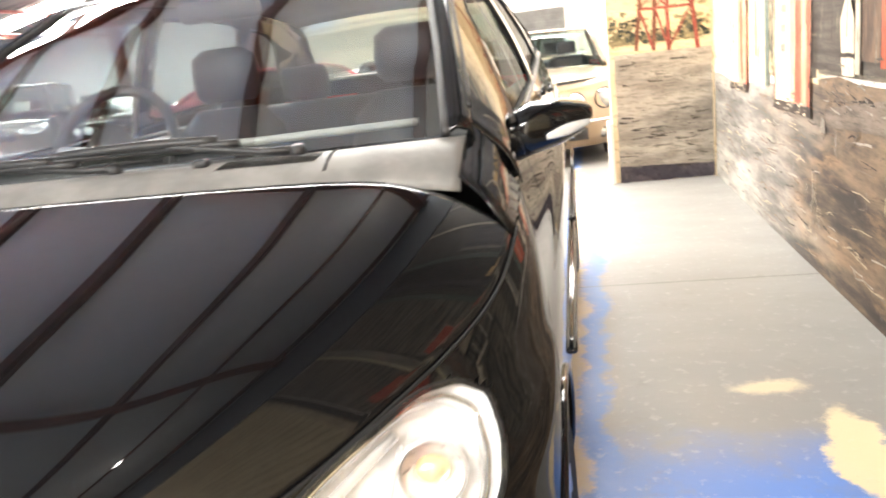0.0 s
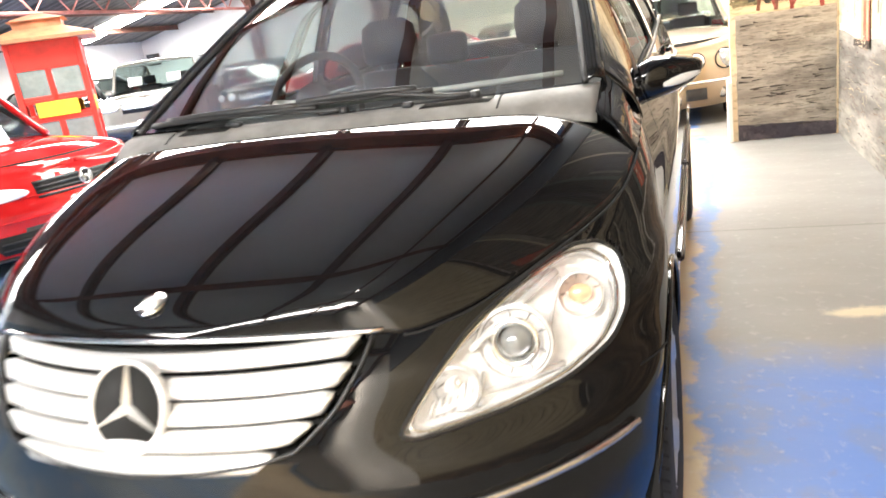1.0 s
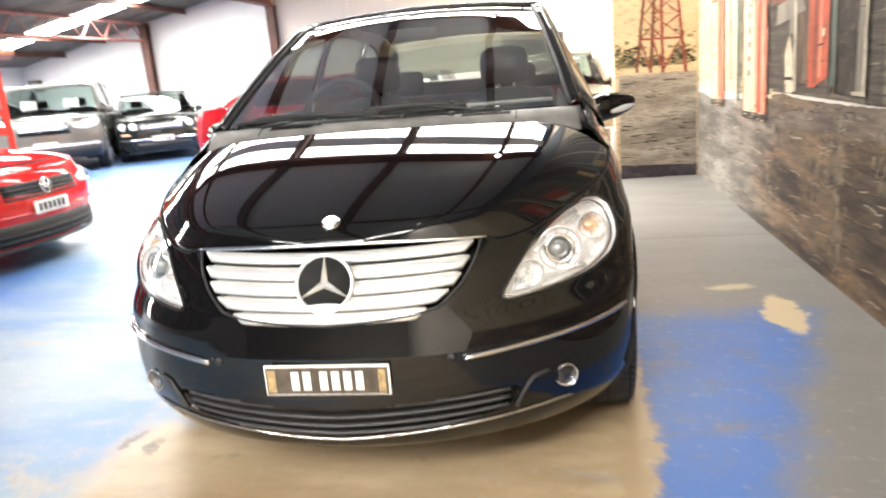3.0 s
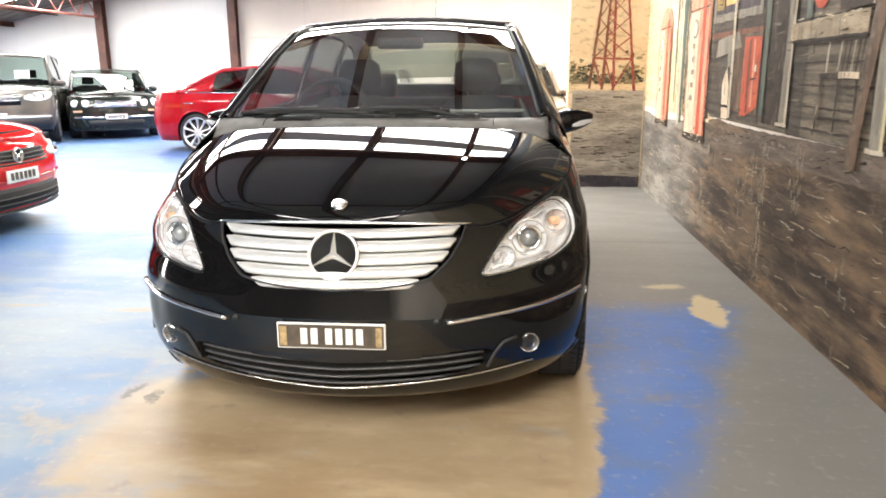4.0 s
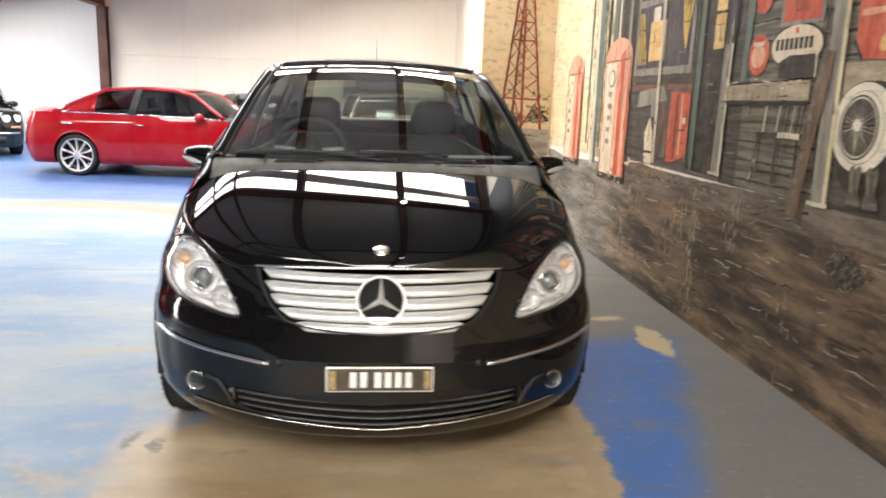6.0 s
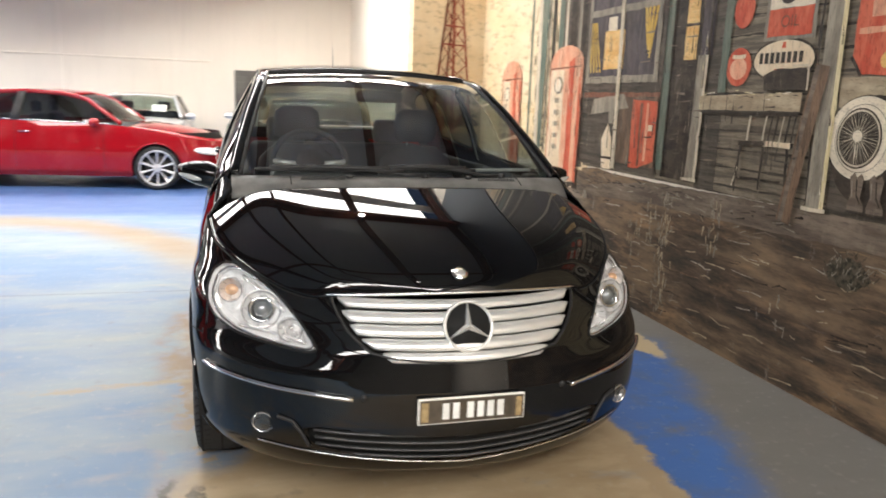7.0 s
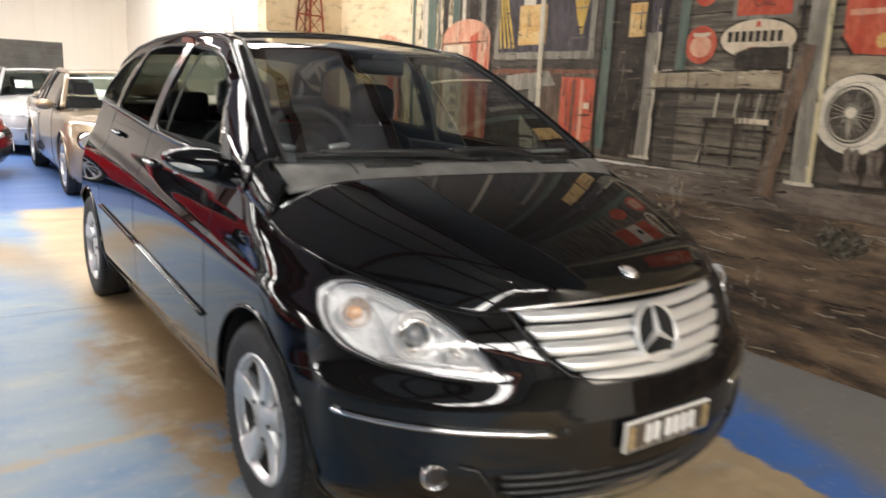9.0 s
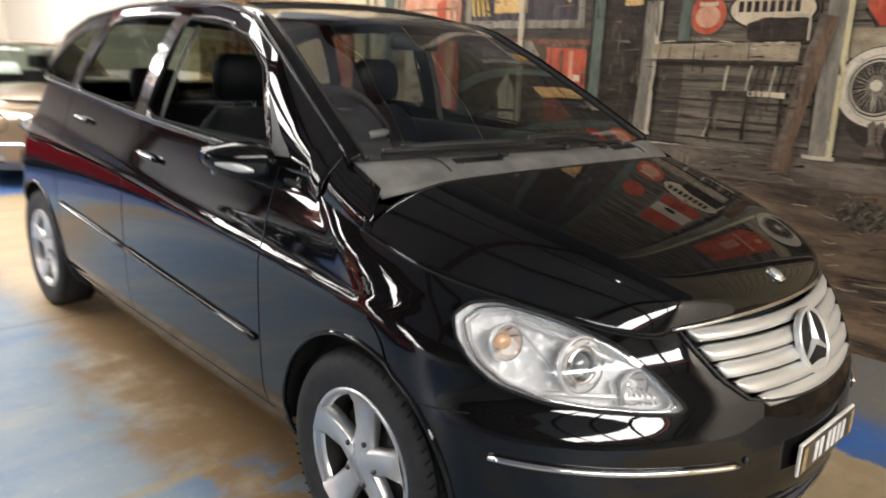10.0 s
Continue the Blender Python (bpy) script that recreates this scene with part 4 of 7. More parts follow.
        part("roof_rail", quads(bmesh.new(), rows, flip=g < 0), BLACK_PAINT, car, thick=0.008)
        part("rail_seal", tube(bmesh.new(), [r[2] + Vector((g * 0.003, 0, -0.004)) for r in rows[2:]], 0.004, 6), TRIM, car)

    # windscreen, roof, tailgate glass
    wrows = []
    for i in range(0, 27):
        p = RAIL[i]
        t = i / 26
        wrows.append(across((p[0], p[1] - 0.012, p[2] + 0.004), 0.10 - 0.01 * t, 0.004 + 0.022 * t, 40, 0.046))
    screen = part("windscreen", quads(bmesh.new(), wrows), GLASS, car, "clear raked windscreen")
    bm = bmesh.new()
    loop = [r[0] for r in wrows] + wrows[-1] + [r[-1] for r in wrows[::-1]]
    tube(bm, [p + Vector((0, -0.002, 0.002)) for p in loop], 0.009, 6)
    part("screen_surround", bm, TRIM, screen)
    band = [[lerp_v(a, b, k) + Vector((0, 0.003, -0.002)) for a, b in zip(wrows[-1], wrows[-3])] for k in (0, 0.5, 1)]
    part("shade_band", quads(bmesh.new(), band), TRIM, screen)
    rrows = []
    for i in range(26, 66):
        p = RAIL[i]
        t = (i - 26) / 39
        rrows.append(across((p[0], p[1], p[2] + 0.020), 0.09 * (1 - t), 0.024 + 0.014 * math.sin(math.pi * min(1, t * 1.2)), 40, 0.05))
    roof = part("roof", quads(bmesh.new(), rrows), BLACK_PAINT, car, thick=0.006)
    part("headliner", quads(bmesh.new(), [[q + Vector((0, 0.03, -0.035)) for q in r] for r in rrows]), LINER, roof)
    part("antenna", cyl(bmesh.new(), (0.0, 3.52, 1.565), (0.0, 3.60, 1.80), 0.003, 0.0015, 8), TRIM, roof)
    part("antenna_base", box(bmesh.new(), (-0.02, 3.48, 1.552), (0.02, 3.56, 1.578), 0.01), TRIM, roof)
    trows = [across((RAIL[i][0], RAIL[i][1] + 0.02, RAIL[i][2]), -0.10 * (i - 65) / 14, 0.03, 24, 0.03) for i in range(65, 80)]
    part("tailgate_glass", quads(bmesh.new(), trows), PRIVACY, car, "tailgate window")
    # tailgate and lamps
    part("tailgate", quads(bmesh.new(), B.deck_rows(2.05, 2.98, 14, 12)), BLACK_PAINT, car, thick=0.006)
    for g in (-1, 1):
        part("tail_lamp", quads(bmesh.new(), [[B.flank(y, z, g, 0.006) for y in (3.86, 3.94, 4.02, 4.10)] for z in (0.80, 0.90, 1.0, 1.08)], flip=g < 0), RED_LENS, car, "red tail lamp", thick=0.01)

    # scuttle: grey panel with vents and washer jets, wipers
    def scuttle(x, v):
        # v 0 at the bonnet, 1 under the screen
        s = math.copysign(1, x)
        r = min(1, abs(x) / 0.735)
        yb, zb = 0.880 + 0.092 * r * r, 1.073 - 0.030 * r ** 4
        yt, zt2 = 0.975 + 0.100 * r * r, 1.092 - 0.004 * r * r
        return Vector((x, yb + (yt - yb) * v, zb + (zt2 - zb) * v + 0.010 * math.sin(math.pi * max(0, v)) + min(0, v) * 0.06))

    sc = part("scuttle_panel", quads(bmesh.new(), [[scuttle(0.735 * i / 40, v / 6) for i in range(-40, 41)] for v in range(-2, 7)]), GREY_TRIM, car, "weathered grey plastic scuttle panel", thick=0.006)
    for x0 in (-0.46, 0.30):
        for k in range(24):
            x = x0 + k * 0.0075
            part("vent_slot", tube(bmesh.new(), [scuttle(x, 0.26) + Vector((0, -0.002, 0.0025)), scuttle(x + 0.010, 0.62) + Vector((0, -0.002, 0.0025))], 0.0017, 4), GAP, sc)
    for g in (-1, 1):
        part("scuttle_seam", tube(bmesh.new(), [scuttle(g * 0.50, v / 6) + Vector((0, -0.001, 0.001)) for v in range(7)], 0.002, 5), GAP, sc)
        j = scuttle(g * 0.26, 0.55)
        part("washer_jet", box(bmesh.new(), j - Vector((0.014, 0.012, 0.002)), j + Vector((0.014, 0.012, 0.013)), 0.005), TRIM, sc)
    def on_glass(x, t, lift=0.012):
        row = wrows[min(26, int(t * 26))]
        nxt = wrows[min(26, int(t * 26) + 1)]
        k = min(40, max(0, int(round((x / row[-1].x + 1) * 20))))
        p = row[k].lerp(nxt[k], t * 26 - int(t * 26))
        return Vector((x, p.y - lift * 0.5, p.z + lift * 0.87))

    # bright reflection low in the screen, built as a pale bar
    part("dash_ledge", tube(bmesh.new(), [on_glass(-0.06 + 0.69 * i / 16, 0.085 + 0.012 * i / 16, -0.035) for i in range(17)], 0.009, 6), DASH_GLINT, screen, "pale strip along the dashboard top")
    for x0, x1, xp, t0 in ((-0.64, -0.02, 0.07, 0.034), (-0.13, 0.31, 0.43, 0.046)):
        xm = x0 + (x1 - x0) * 0.5
        p0 = scuttle(xp, 0.86) + Vector((0, 0, 0.010))
        p1 = scuttle(xp - 0.07, 0.99) + Vector((0, 0, 0.012))
        p2 = on_glass(xm, t0 + 0.004, 0.018)
        arm = part("wiper_arm", tube(bmesh.new(), [p0, p1] + [p1.lerp(p2, i / 5) for i in range(1, 6)], 0.0095, 6, flat=0.8), TRIM, car, "black wiper arm at rest")
        part("wiper_pivot", cyl(bmesh.new(), scuttle(xp, 0.86) - Vector((0, 0, 0.004)), scuttle(xp, 0.86) + Vector((0, -0.004, 0.018)), 0.016, 0.012, 16), TRIM, arm)
        part("wiper_blade", tube(bmesh.new(), [on_glass(x0 + (x1 - x0) * i / 12, t0 - 0.010 + 0.008 * math.sin(math.pi * i / 12), 0.007) for i in range(13)], 0.011, 6, flat=0.8), TRIM, arm)
        part("blade_bow", tube(bmesh.new(), [on_glass(x0 + (x1 - x0) * (0.10 + 0.80 * i / 12), t0 - 0.002, 0.012 + 0.006 * math.sin(math.pi * i / 12)) for i in range(13)], 0.011, 6), TRIM, arm)

    # grille: slats, ring, three-pointed mark
    def half_at(poly, z):
        xs = []
        for i in range(len(poly)):
            (x0, z0), (x1, z1) = poly[i - 1], poly[i]
            if (z0 > z) != (z1 > z):
                xs.append(x0 + (x1 - x0) * (z - z0) / (z1 - z0))
        return max(xs) if xs else 0.3

    grille = part("grille", quads(bmesh.new(), [[B.front(x, z, -0.05) for x in (0.42 * i / 24 for i in range(-24, 25))] for z in (0.60, 0.65, 0.70, 0.75, 0.80)]), GAP, car, "silver grille of broad slats with a ringed three-pointed mark")
    for k in range(5):
        zc = 0.775 - 0.0375 * k
        hw = 0.0180 if k else 0.0150
        sag = 0.0 if k < 3 else 0.004 * (k - 2)
        bm = bmesh.new()
        rows = []
        xm = half_at(GRILLE, max(zc + 0.002, 0.621)) - 0.016
        for i in range(41):
            x = xm * (i / 20 - 1)
            zz = zc - 0.010 * (1 - (x / 0.42) ** 2) * (0.2 + 0.12 * k)
            h = hw * min(1.0, 0.25 + (1 - abs(x) / xm) * (16 if k < 3 else 7))
            zz += (hw - h) * 0.6
            rows.append([B.front(x, zz + h, -0.009), B.front(x, zz + h * 0.72, -0.001), B.front(x, zz, 0.005), B.front(x, zz - h * 0.6, 0.006), B.front(x, zz - h, 0.002), B.front(x, zz - h, -0.02)])
        quads(bm, rows)
        part("slat", bm, SILVER, grille, thick=0.003)
    rim = [(0.425, 0.780), (0.412, 0.74), (0.376, 0.682), (0.318, 0.632), (0.25, 0.617), (0.16, 0.608), (0.0, 0.600)]
    rim = [(-x, z) for x, z in rim[:-1]] + rim[::-1]
    part("grille_edge", tube(bmesh.new(), [B.front(p[0], p[1], 0.003) for p in resample([(x, z, 0) for x, z in rim], 60)], 0.0045, 8), TRIM, grille)
    c = B.front(0, 0.704, 0.012)
    tilt = Matrix.Translation(c) @ Matrix.Rotation(radians(-22), 4, "X")
    bm = bmesh.new()
    lathe(bm, [(0.010, 0.074), (0.0, 0.0735), (-0.008, 0.078), (-0.008, 0.084), (0.0, 0.0865), (0.010, 0.084)], (0, 0, 0), "Y", 56)
    bm.transform(tilt)
    part("mark_ring", bm, SILVER, grille)
    bm = cyl(bmesh.new(), (0, 0.014, 0), (0, -0.003, 0), 0.0745, seg=48)
    bm.transform(tilt)
    part("mark_backing", bm, GAP, grille)
    for k in range(3):
        a = math.pi / 2 + k * 2 * math.pi / 3
        d, t = Vector((math.cos(a), 0, math.sin(a))), Vector((-math.sin(a), 0, math.cos(a)))
        bm = bmesh.new()
        base, tip = 0.011, 0.003
        v = [bm.verts.new(p) for p in (t * base * -1 - Vector((0, 0.004, 0)), t * base - Vector((0, 0.004, 0)), d * 0.076 + t * tip, d * 0.076 - t * tip, Vector((0, -0.017, 0)), d * 0.076 + Vector((0, -0.009, 0)))]
        for f in ((0, 3, 5, 4), (1, 4, 5, 2)):
            bm.faces.new([v[i] for i in f])
        bm.transform(tilt)
        part("mark_point", bm, SILVER, grille, smooth=False, thick=0.001)

    # headlamps
    for g in (-1, 1):
        def at(x, z, off=0.0):
            return B.front(g * x, z, off)

        def shrink(k, cx=0.665, cz=0.725):
            return [(cx + (u - cx) * k, cz + (v - cz) * k) for u, v in HL]

        bm = bmesh.new()
        quads(bm, [[at(u, v, d) for u, v in ring] for ring, d in ((HL, 0.002), (HL, -0.012), (shrink(0.93), -0.020), (shrink(0.90), -0.040), (shrink(0.86), -0.046))], True)
        fill(bm, shrink(0.86), lambda u, v: at(u, v, -0.046), 5)
        lamp = part("headlamp", bm, FACET, car, "large clear headlamp with projector and amber indicator")
        part("lens_cover", fill(bmesh.new(), HL, lambda u, v: at(u, v, 0.007), 8), LENS, lamp)
        part("lamp_seal", tube(bmesh.new(), [at(u, v, 0.001) for u, v in HL], 0.0045, 6, True), GAP, lamp)
        # swept bezel between the bowls
        for x0, z0, x1, z1, r in ((0.585, 0.735, 0.715, 0.812, 0.007), (0.535, 0.645, 0.735, 0.660, 0.006), (0.705, 0.700, 0.722, 0.800, 0.004)):
            part("bezel_rib", tube(bmesh.new(), [at(x0 + (x1 - x0) * i / 8, z0 + (z1 - z0) * i / 8 + 0.006 * math.sin(math.pi * i / 8), -0.026) for i in range(9)], r, 6), REFLECTOR, lamp)
        # fluted inner corner of the reflector
        for i in range(8):
            x0 = 0.522 + 0.011 * i
            part("reflector_flute", tube(bmesh.new(), [at(x0, 0.640, -0.030), at(x0 + 0.004, 0.650, -0.026), at(x0 + 0.010, 0.662 + 0.004 * i, -0.032)], 0.0042, 6), REFLECTOR, lamp)
        part("reflector_step", tube(bmesh.new(), [at(u, v, -0.017) for u, v in shrink(0.90)], 0.0025, 6, True), REFLECTOR, lamp)
        part("reflector_rim", tube(bmesh.new(), [at(u, v, -0.012) for u, v in shrink(0.935)], 0.0050, 6, True), CHROME, lamp)
        for cx, cz, r, name, deep in ((0.655, 0.728, 0.062, "low_beam", 0.034), (0.566, 0.676, 0.038, "high_beam", 0.03), (0.757, 0.765, 0.040, "indicator_bowl", 0.03)):
            p = at(cx, cz, -0.022)
            n = (B.normal(B.s_of(g * cx, cz), cz) * 0.45 + Vector((0, -1, 0.0))).normalized()
            rot = Matrix.Translation(p) @ n.to_track_quat("Z", "Y").to_matrix().to_4x4()
            bm = lathe(bmesh.new(), [(0.002, r * 1.12), (0.010, r * 1.08), (0.011, r * 1.03), (0.004, r * 0.97), (-deep * 0.5, r * 0.74), (-deep, r * 0.2)], (0, 0, 0), "Z", 40)
            bm.transform(rot)
            bowl = part(name, bm, REFLECTOR, lamp)
            # shade round and inside the bowl, put in as dark grey lines
            bm = lathe(bmesh.new(), [(0.0115, r * 1.02), (0.0125, r * 1.00), (0.0105, r * 0.975)], (0, 0, 0), "Z", 40)
            bm.transform(rot)
            part("bowl_line", bm, LAMP_LINE, bowl)
            for i in range(9 if name != "indicator_bowl" else 5):
                a = 2 * math.pi * i / 9 + 0.3
                d = Vector((math.cos(a), math.sin(a), 0))
                bm = tube(bmesh.new(), [d * r * 0.93 + Vector((0, 0, 0.002)), d * r * 0.70 + Vector((0, 0, -deep * 0.52))], 0.0014, 5)
                bm.transform(rot)
                part("bowl_rib", bm, LAMP_LINE, bowl)
            if name == "low_beam":
                bm = lathe(bmesh.new(), [(-0.03, 0.047), (0.006, 0.047), (0.014, 0.042), (0.010, 0.033), (-0.02, 0.032)], (0, 0, 0), "Z", 36)
                bm.transform(rot)
                part("projector_ring", bm, CHROME, bowl)
                bm = bmesh.new()
                bmesh.ops.create_uvsphere(bm, u_segments=28, v_segments=14, radius=0.031)
                bm.transform(rot @ Matrix.Translation((0, 0, -0.014)))
                part("projector_lens", bm, PROJECTOR, bowl)
            elif name == "indicator_bowl":
                bm = bmesh.new()
                bmesh.ops.create_uvsphere(bm, u_segments=20, v_segments=10, radius=0.021)
                bm.transform(rot @ Matrix.Translation((0, 0, -0.010)) @ Matrix.Diagonal((1.1, 0.9, 0.7, 1)))
                part("amber_bulb", bm, AMBER, bowl)
            else:
                bm = bmesh.new()
                bmesh.ops.create_uvsphere(bm, u_segments=16, v_segments=8, radius=0.012)
                bm.transform(rot @ Matrix.Translation((0, 0, -0.02)))
                part("bulb", bm, CHROME, bowl)

    # bumper: strips, fogs, lower grille, plate, sensors
    bump = skins["front_bumper", ""]
    for g in (-1, 1):
        part("bumper_strip", tube(bmesh.new(), [B.front(g * p[0], p[1], 0.006) for p in resample([(0.372, 0.487, 0), (0.5, 0.497, 0), (0.65, 0.505, 0), (0.76, 0.512, 0), (0.83, 0.516, 0)], 24)], 0.0085, 8, flat=0.9), CHROME, bump, "scuffed chrome bumper strip")
        f = B.front(g * 0.645, 0.373, 0.004)
        n = (B.normal(B.s_of(g * 0.645, 0.373), 0.373) + Vector((0, -1.2, 0))).normalized()
        rot = Matrix.Translation(f) @ n.to_track_quat("Z", "Y").to_matrix().to_4x4()
        bm = lathe(bmesh.new(), [(-0.02, 0.0345), (0.004, 0.035), (0.0065, 0.0335), (0.003, 0.0315)], (0, 0, 0), "Z", 32)
        bm.transform(rot)
        fog = part("fog_lamp", bm, CHROME, bump, "round fog lamp with chrome ring")
        bm = lathe(bmesh.new(), [(0.002, 0.032), (-0.012, 0.026), (-0.026, 0.010), (-0.028, 0.001)], (0, 0, 0), "Z", 28)
        bm.transform(rot)
        part("fog_reflector", bm, FOG_BOWL, fog)
        bm = lathe(bmesh.new(), [(0.003, 0.031), (0.006, 0.018), (0.007, 0.001)], (0, 0, 0), "Z", 28)
        bm.transform(rot)
        part("fog_lens", bm, LENS, fog)
        bm = tube(bmesh.new(), [B.front(g * p[0], p[1], 0.004) for p in resample([(0.60, 0.405, 0), (0.555, 0.395, 0), (0.525, 0.355, 0), (0.502, 0.312, 0)], 14)], 0.006, 6)
        part("fog_surround", bm, TRIM, bump)
        sn = B.front(g * 0.34, 0.492, 0.001)
        part("parking_sensor", cyl(bmesh.new(), sn + Vector((0, 0.004, 0)), sn + Vector((0, -0.003, 0)), 0.011, seg=18), TRIM, bump)
    part("lower_grille_backing", quads(bmesh.new(), [[B.front(x, z, -0.03) for x in (0.52 * i / 24 for i in range(-24, 25))] for z in (0.25, 0.32, 0.40)]), GAP, bump)
    for k in range(4):
        pts = []
        for i in range(31):
            u = i / 15 - 1
            x = (0.495 - 0.004 * k) * u
            pts.append(B.front(x, 0.366 - 0.026 * k - 0.018 * (1 - abs(u)) * (0.6 + 0.2 * k), -0.010))
        part("lower_slat", tube(bmesh.new(), pts, 0.0055, 6, flat=0.8), SLAT_DARK, bump)
    part("bumper_lip", tube(bmesh.new(), [B.front(x, 0.300 - 0.044 * (1 - min(1, abs(x) / 0.62)), 0.004) for x in (0.66 * i / 30 for i in range(-30, 31))], 0.0028, 6), CHROME, bump, "thin bright lip under the lower grille")
    # number plate with unreadable bars
    yb = -0.004
    pl = boxed("number_plate", (-0.180, yb - 0.010, 0.412), (0.180, yb, 0.501), PLATE_WHITE, bump, 0.004, "dark number plate with white border")
    boxed("plate_field", (-0.174, yb - 0.0125, 0.418), (0.174, yb - 0.008, 0.495), PLATE_DARK, pl)
    for x0, x1 in ((-0.170, -0.146), (0.148, 0.168)):
        boxed("plate_block", (x0, yb - 0.0140, 0.424), (x1, yb - 0.011, 0.489), PLATE_TAN, pl)
    for x in (-0.100, -0.066, -0.018, 0.016, 0.050, 0.084):
        boxed("plate_bar", (x, yb - 0.0145, 0.430), (x + 0.022, yb - 0.011, 0.484), WHITE_CHAR, pl)

    # mirrors
    for g in (-1, 1):
        bm = bmesh.new()
        rows = []
        for t, yy, z0, z1 in ((0.0, 0.055, 0.985, 1.085), (0.06, 0.072, 0.977, 1.094), (0.30, 0.078, 0.988, 1.110), (0.60, 0.074, 1.002, 1.109), (0.85, 0.060, 1.024, 1.098), (0.96, 0.042, 1.042, 1.089), (1.0, 0.018, 1.058, 1.080)):
            x = g * (0.778 + 0.197 * t)
            yc, cz, hh = 1.425 + 0.065 * t, (z0 + z1) / 2, (z1 - z0) / 2
            rows.append([Vector((x, yc + yy * math.copysign(abs(math.cos(a)) ** 0.85, math.cos(a)), cz + hh * math.copysign(abs(math.sin(a)) ** 0.75, math.sin(a)))) for a in (2 * math.pi * i / 28 for i in range(28))])
        quads(bm, rows, True)
        bm.faces.new([bm.verts.new(p) for p in rows[-1]])
        bm.faces.new([bm.verts.new(p) for p in rows[0]])
        mir = part("door_mirror", bm, BLACK_PAINT, car, "black door mirror with clear repeater strip")
        part("mirror_stalk", box(bmesh.new(), (min(g * 0.715, g * 0.790), 1.365, 0.965), (max(g * 0.715, g * 0.790), 1.48, 1.068), 0.018, 3), TRIM, mir)
        rows = []
        for i in range(11):
            u = i / 10
            x = 0.868 + 0.098 * u
            yc = 1.425 + 0.065 * (x - 0.778) / 0.197
            zc, hh = 1.032 + 0.022 * u, 0.0125 * math.sin(math.pi * (0.12 + 0.80 * u))
            dep = 0.079 - 0.045 * max(0, u - 0.45) ** 1.4
            rows.append([Vector((g * x, yc - dep - 0.001 + 0.35 * abs(w) * 0.006, zc + hh * w)) for w in (-1, -0.5, 0, 0.5, 1)])
        part("repeater", quads(bmesh.new(), rows), LENS_WHITE, mir, "clear repeater lens", thick=0.004)
        part("mirror_glass", box(bmesh.new(), (min(g * 0.80, g * 0.93), 1.520, 1.005), (max(g * 0.80, g * 0.93), 1.526, 1.09), 0.002), CHROME, mir)
        part("sail_cover", fill(bmesh.new(), [(1.28, 1.08), (1.385, 1.075), (1.52, 1.25)], lambda u, v: green(u, v, g, 0.003), 2), TRIM, mir)

    # cabin
    cab = part("dashboard", quads(bmesh.new(), [[Vector((0.70 * i / 12, y, z + 0.015 * math.cos(i / 12 * 3))) for i in range(-12, 13)] for y, z in ((0.95, 1.05), (1.15, 1.055), (1.35, 1.045), (1.45, 1.00), (1.47, 0.85), (1.40, 0.55))]), DASH, car, "dark grey dashboard")
    part("instrument_hood", box(bmesh.new(), (-0.56, 1.28, 1.02), (-0.18, 1.50, 1.085), 0.03, 3), DASH, cab)
    part("cabin_floor", box(bmesh.new(), (-0.70, 1.0, 0.28), (0.70, 4.0, 0.34)), DASH, car)
    for g in (-1, 1):
        part("door_card", quads(bmesh.new(), [[Vector((g * (0.80 - 0.05 * k), 1.3 + 2.5 * i / 6, z)) for i in range(7)] for k, z in enumerate((0.30, 0.7, 1.0, 1.07))]), DASH, car, thick=0.02)
    st = Matrix.Translation((-0.36, 1.60, 1.085)) @ Matrix.Rotation(radians(-28), 4, "X")
    bm = tube(bmesh.new(), [Vector((0.185 * math.cos(a), 0, 0.185 * math.sin(a))) for a in (2 * math.pi * i / 40 for i in range(40))], 0.016, 8, True)
    bm.transform(st)
    wh = part("steering_wheel", bm, TRIM, car, "dark steering wheel")
    for k, a in enumerate((0.1, math.pi - 0.1, -math.pi / 2)):
        bm = tube(bmesh.new(), [Vector((0.05 * math.cos(a), 0.01, 0.05 * math.sin(a))), Vector((0.18 * math.cos(a), 0, 0.18 * math.sin(a)))], 0.014, 6)
        bm.transform(st)
        part("wheel_spoke", bm, SILVER if k < 2 else TRIM, wh)
    bm = cyl(bmesh.new(), (0, -0.03, 0), (0, 0.02, 0), 0.07, 0.06, 24)
    bm.transform(st)
    part("airbag_cover", bm, TRIM, wh)
    for x in (-0.36, 0.36):
        seat(car, x, 1.98)
    rb = part("rear_bench", box(bmesh.new(), (-0.62, 2.75, 0.42), (0.62, 3.20, 0.60), 0.05, 3), SEAT, car, "dark rear bench seat")
    part("backrest", box(bmesh.new(), (-0.62, 3.16, 0.55), (0.62, 3.32, 1.10), 0.05, 3), SEAT, rb)
    for x in (-0.38, 0.38):
        part("headrest", box(bmesh.new(), (x - 0.12, 3.22, 1.10), (x + 0.12, 3.31, 1.27), 0.04, 3), SEAT, rb)
    part("interior_mirror", box(bmesh.new(), (-0.12, 1.66, 1.40), (0.12, 1.69, 1.46), 0.02, 3), TRIM, car)
    return car


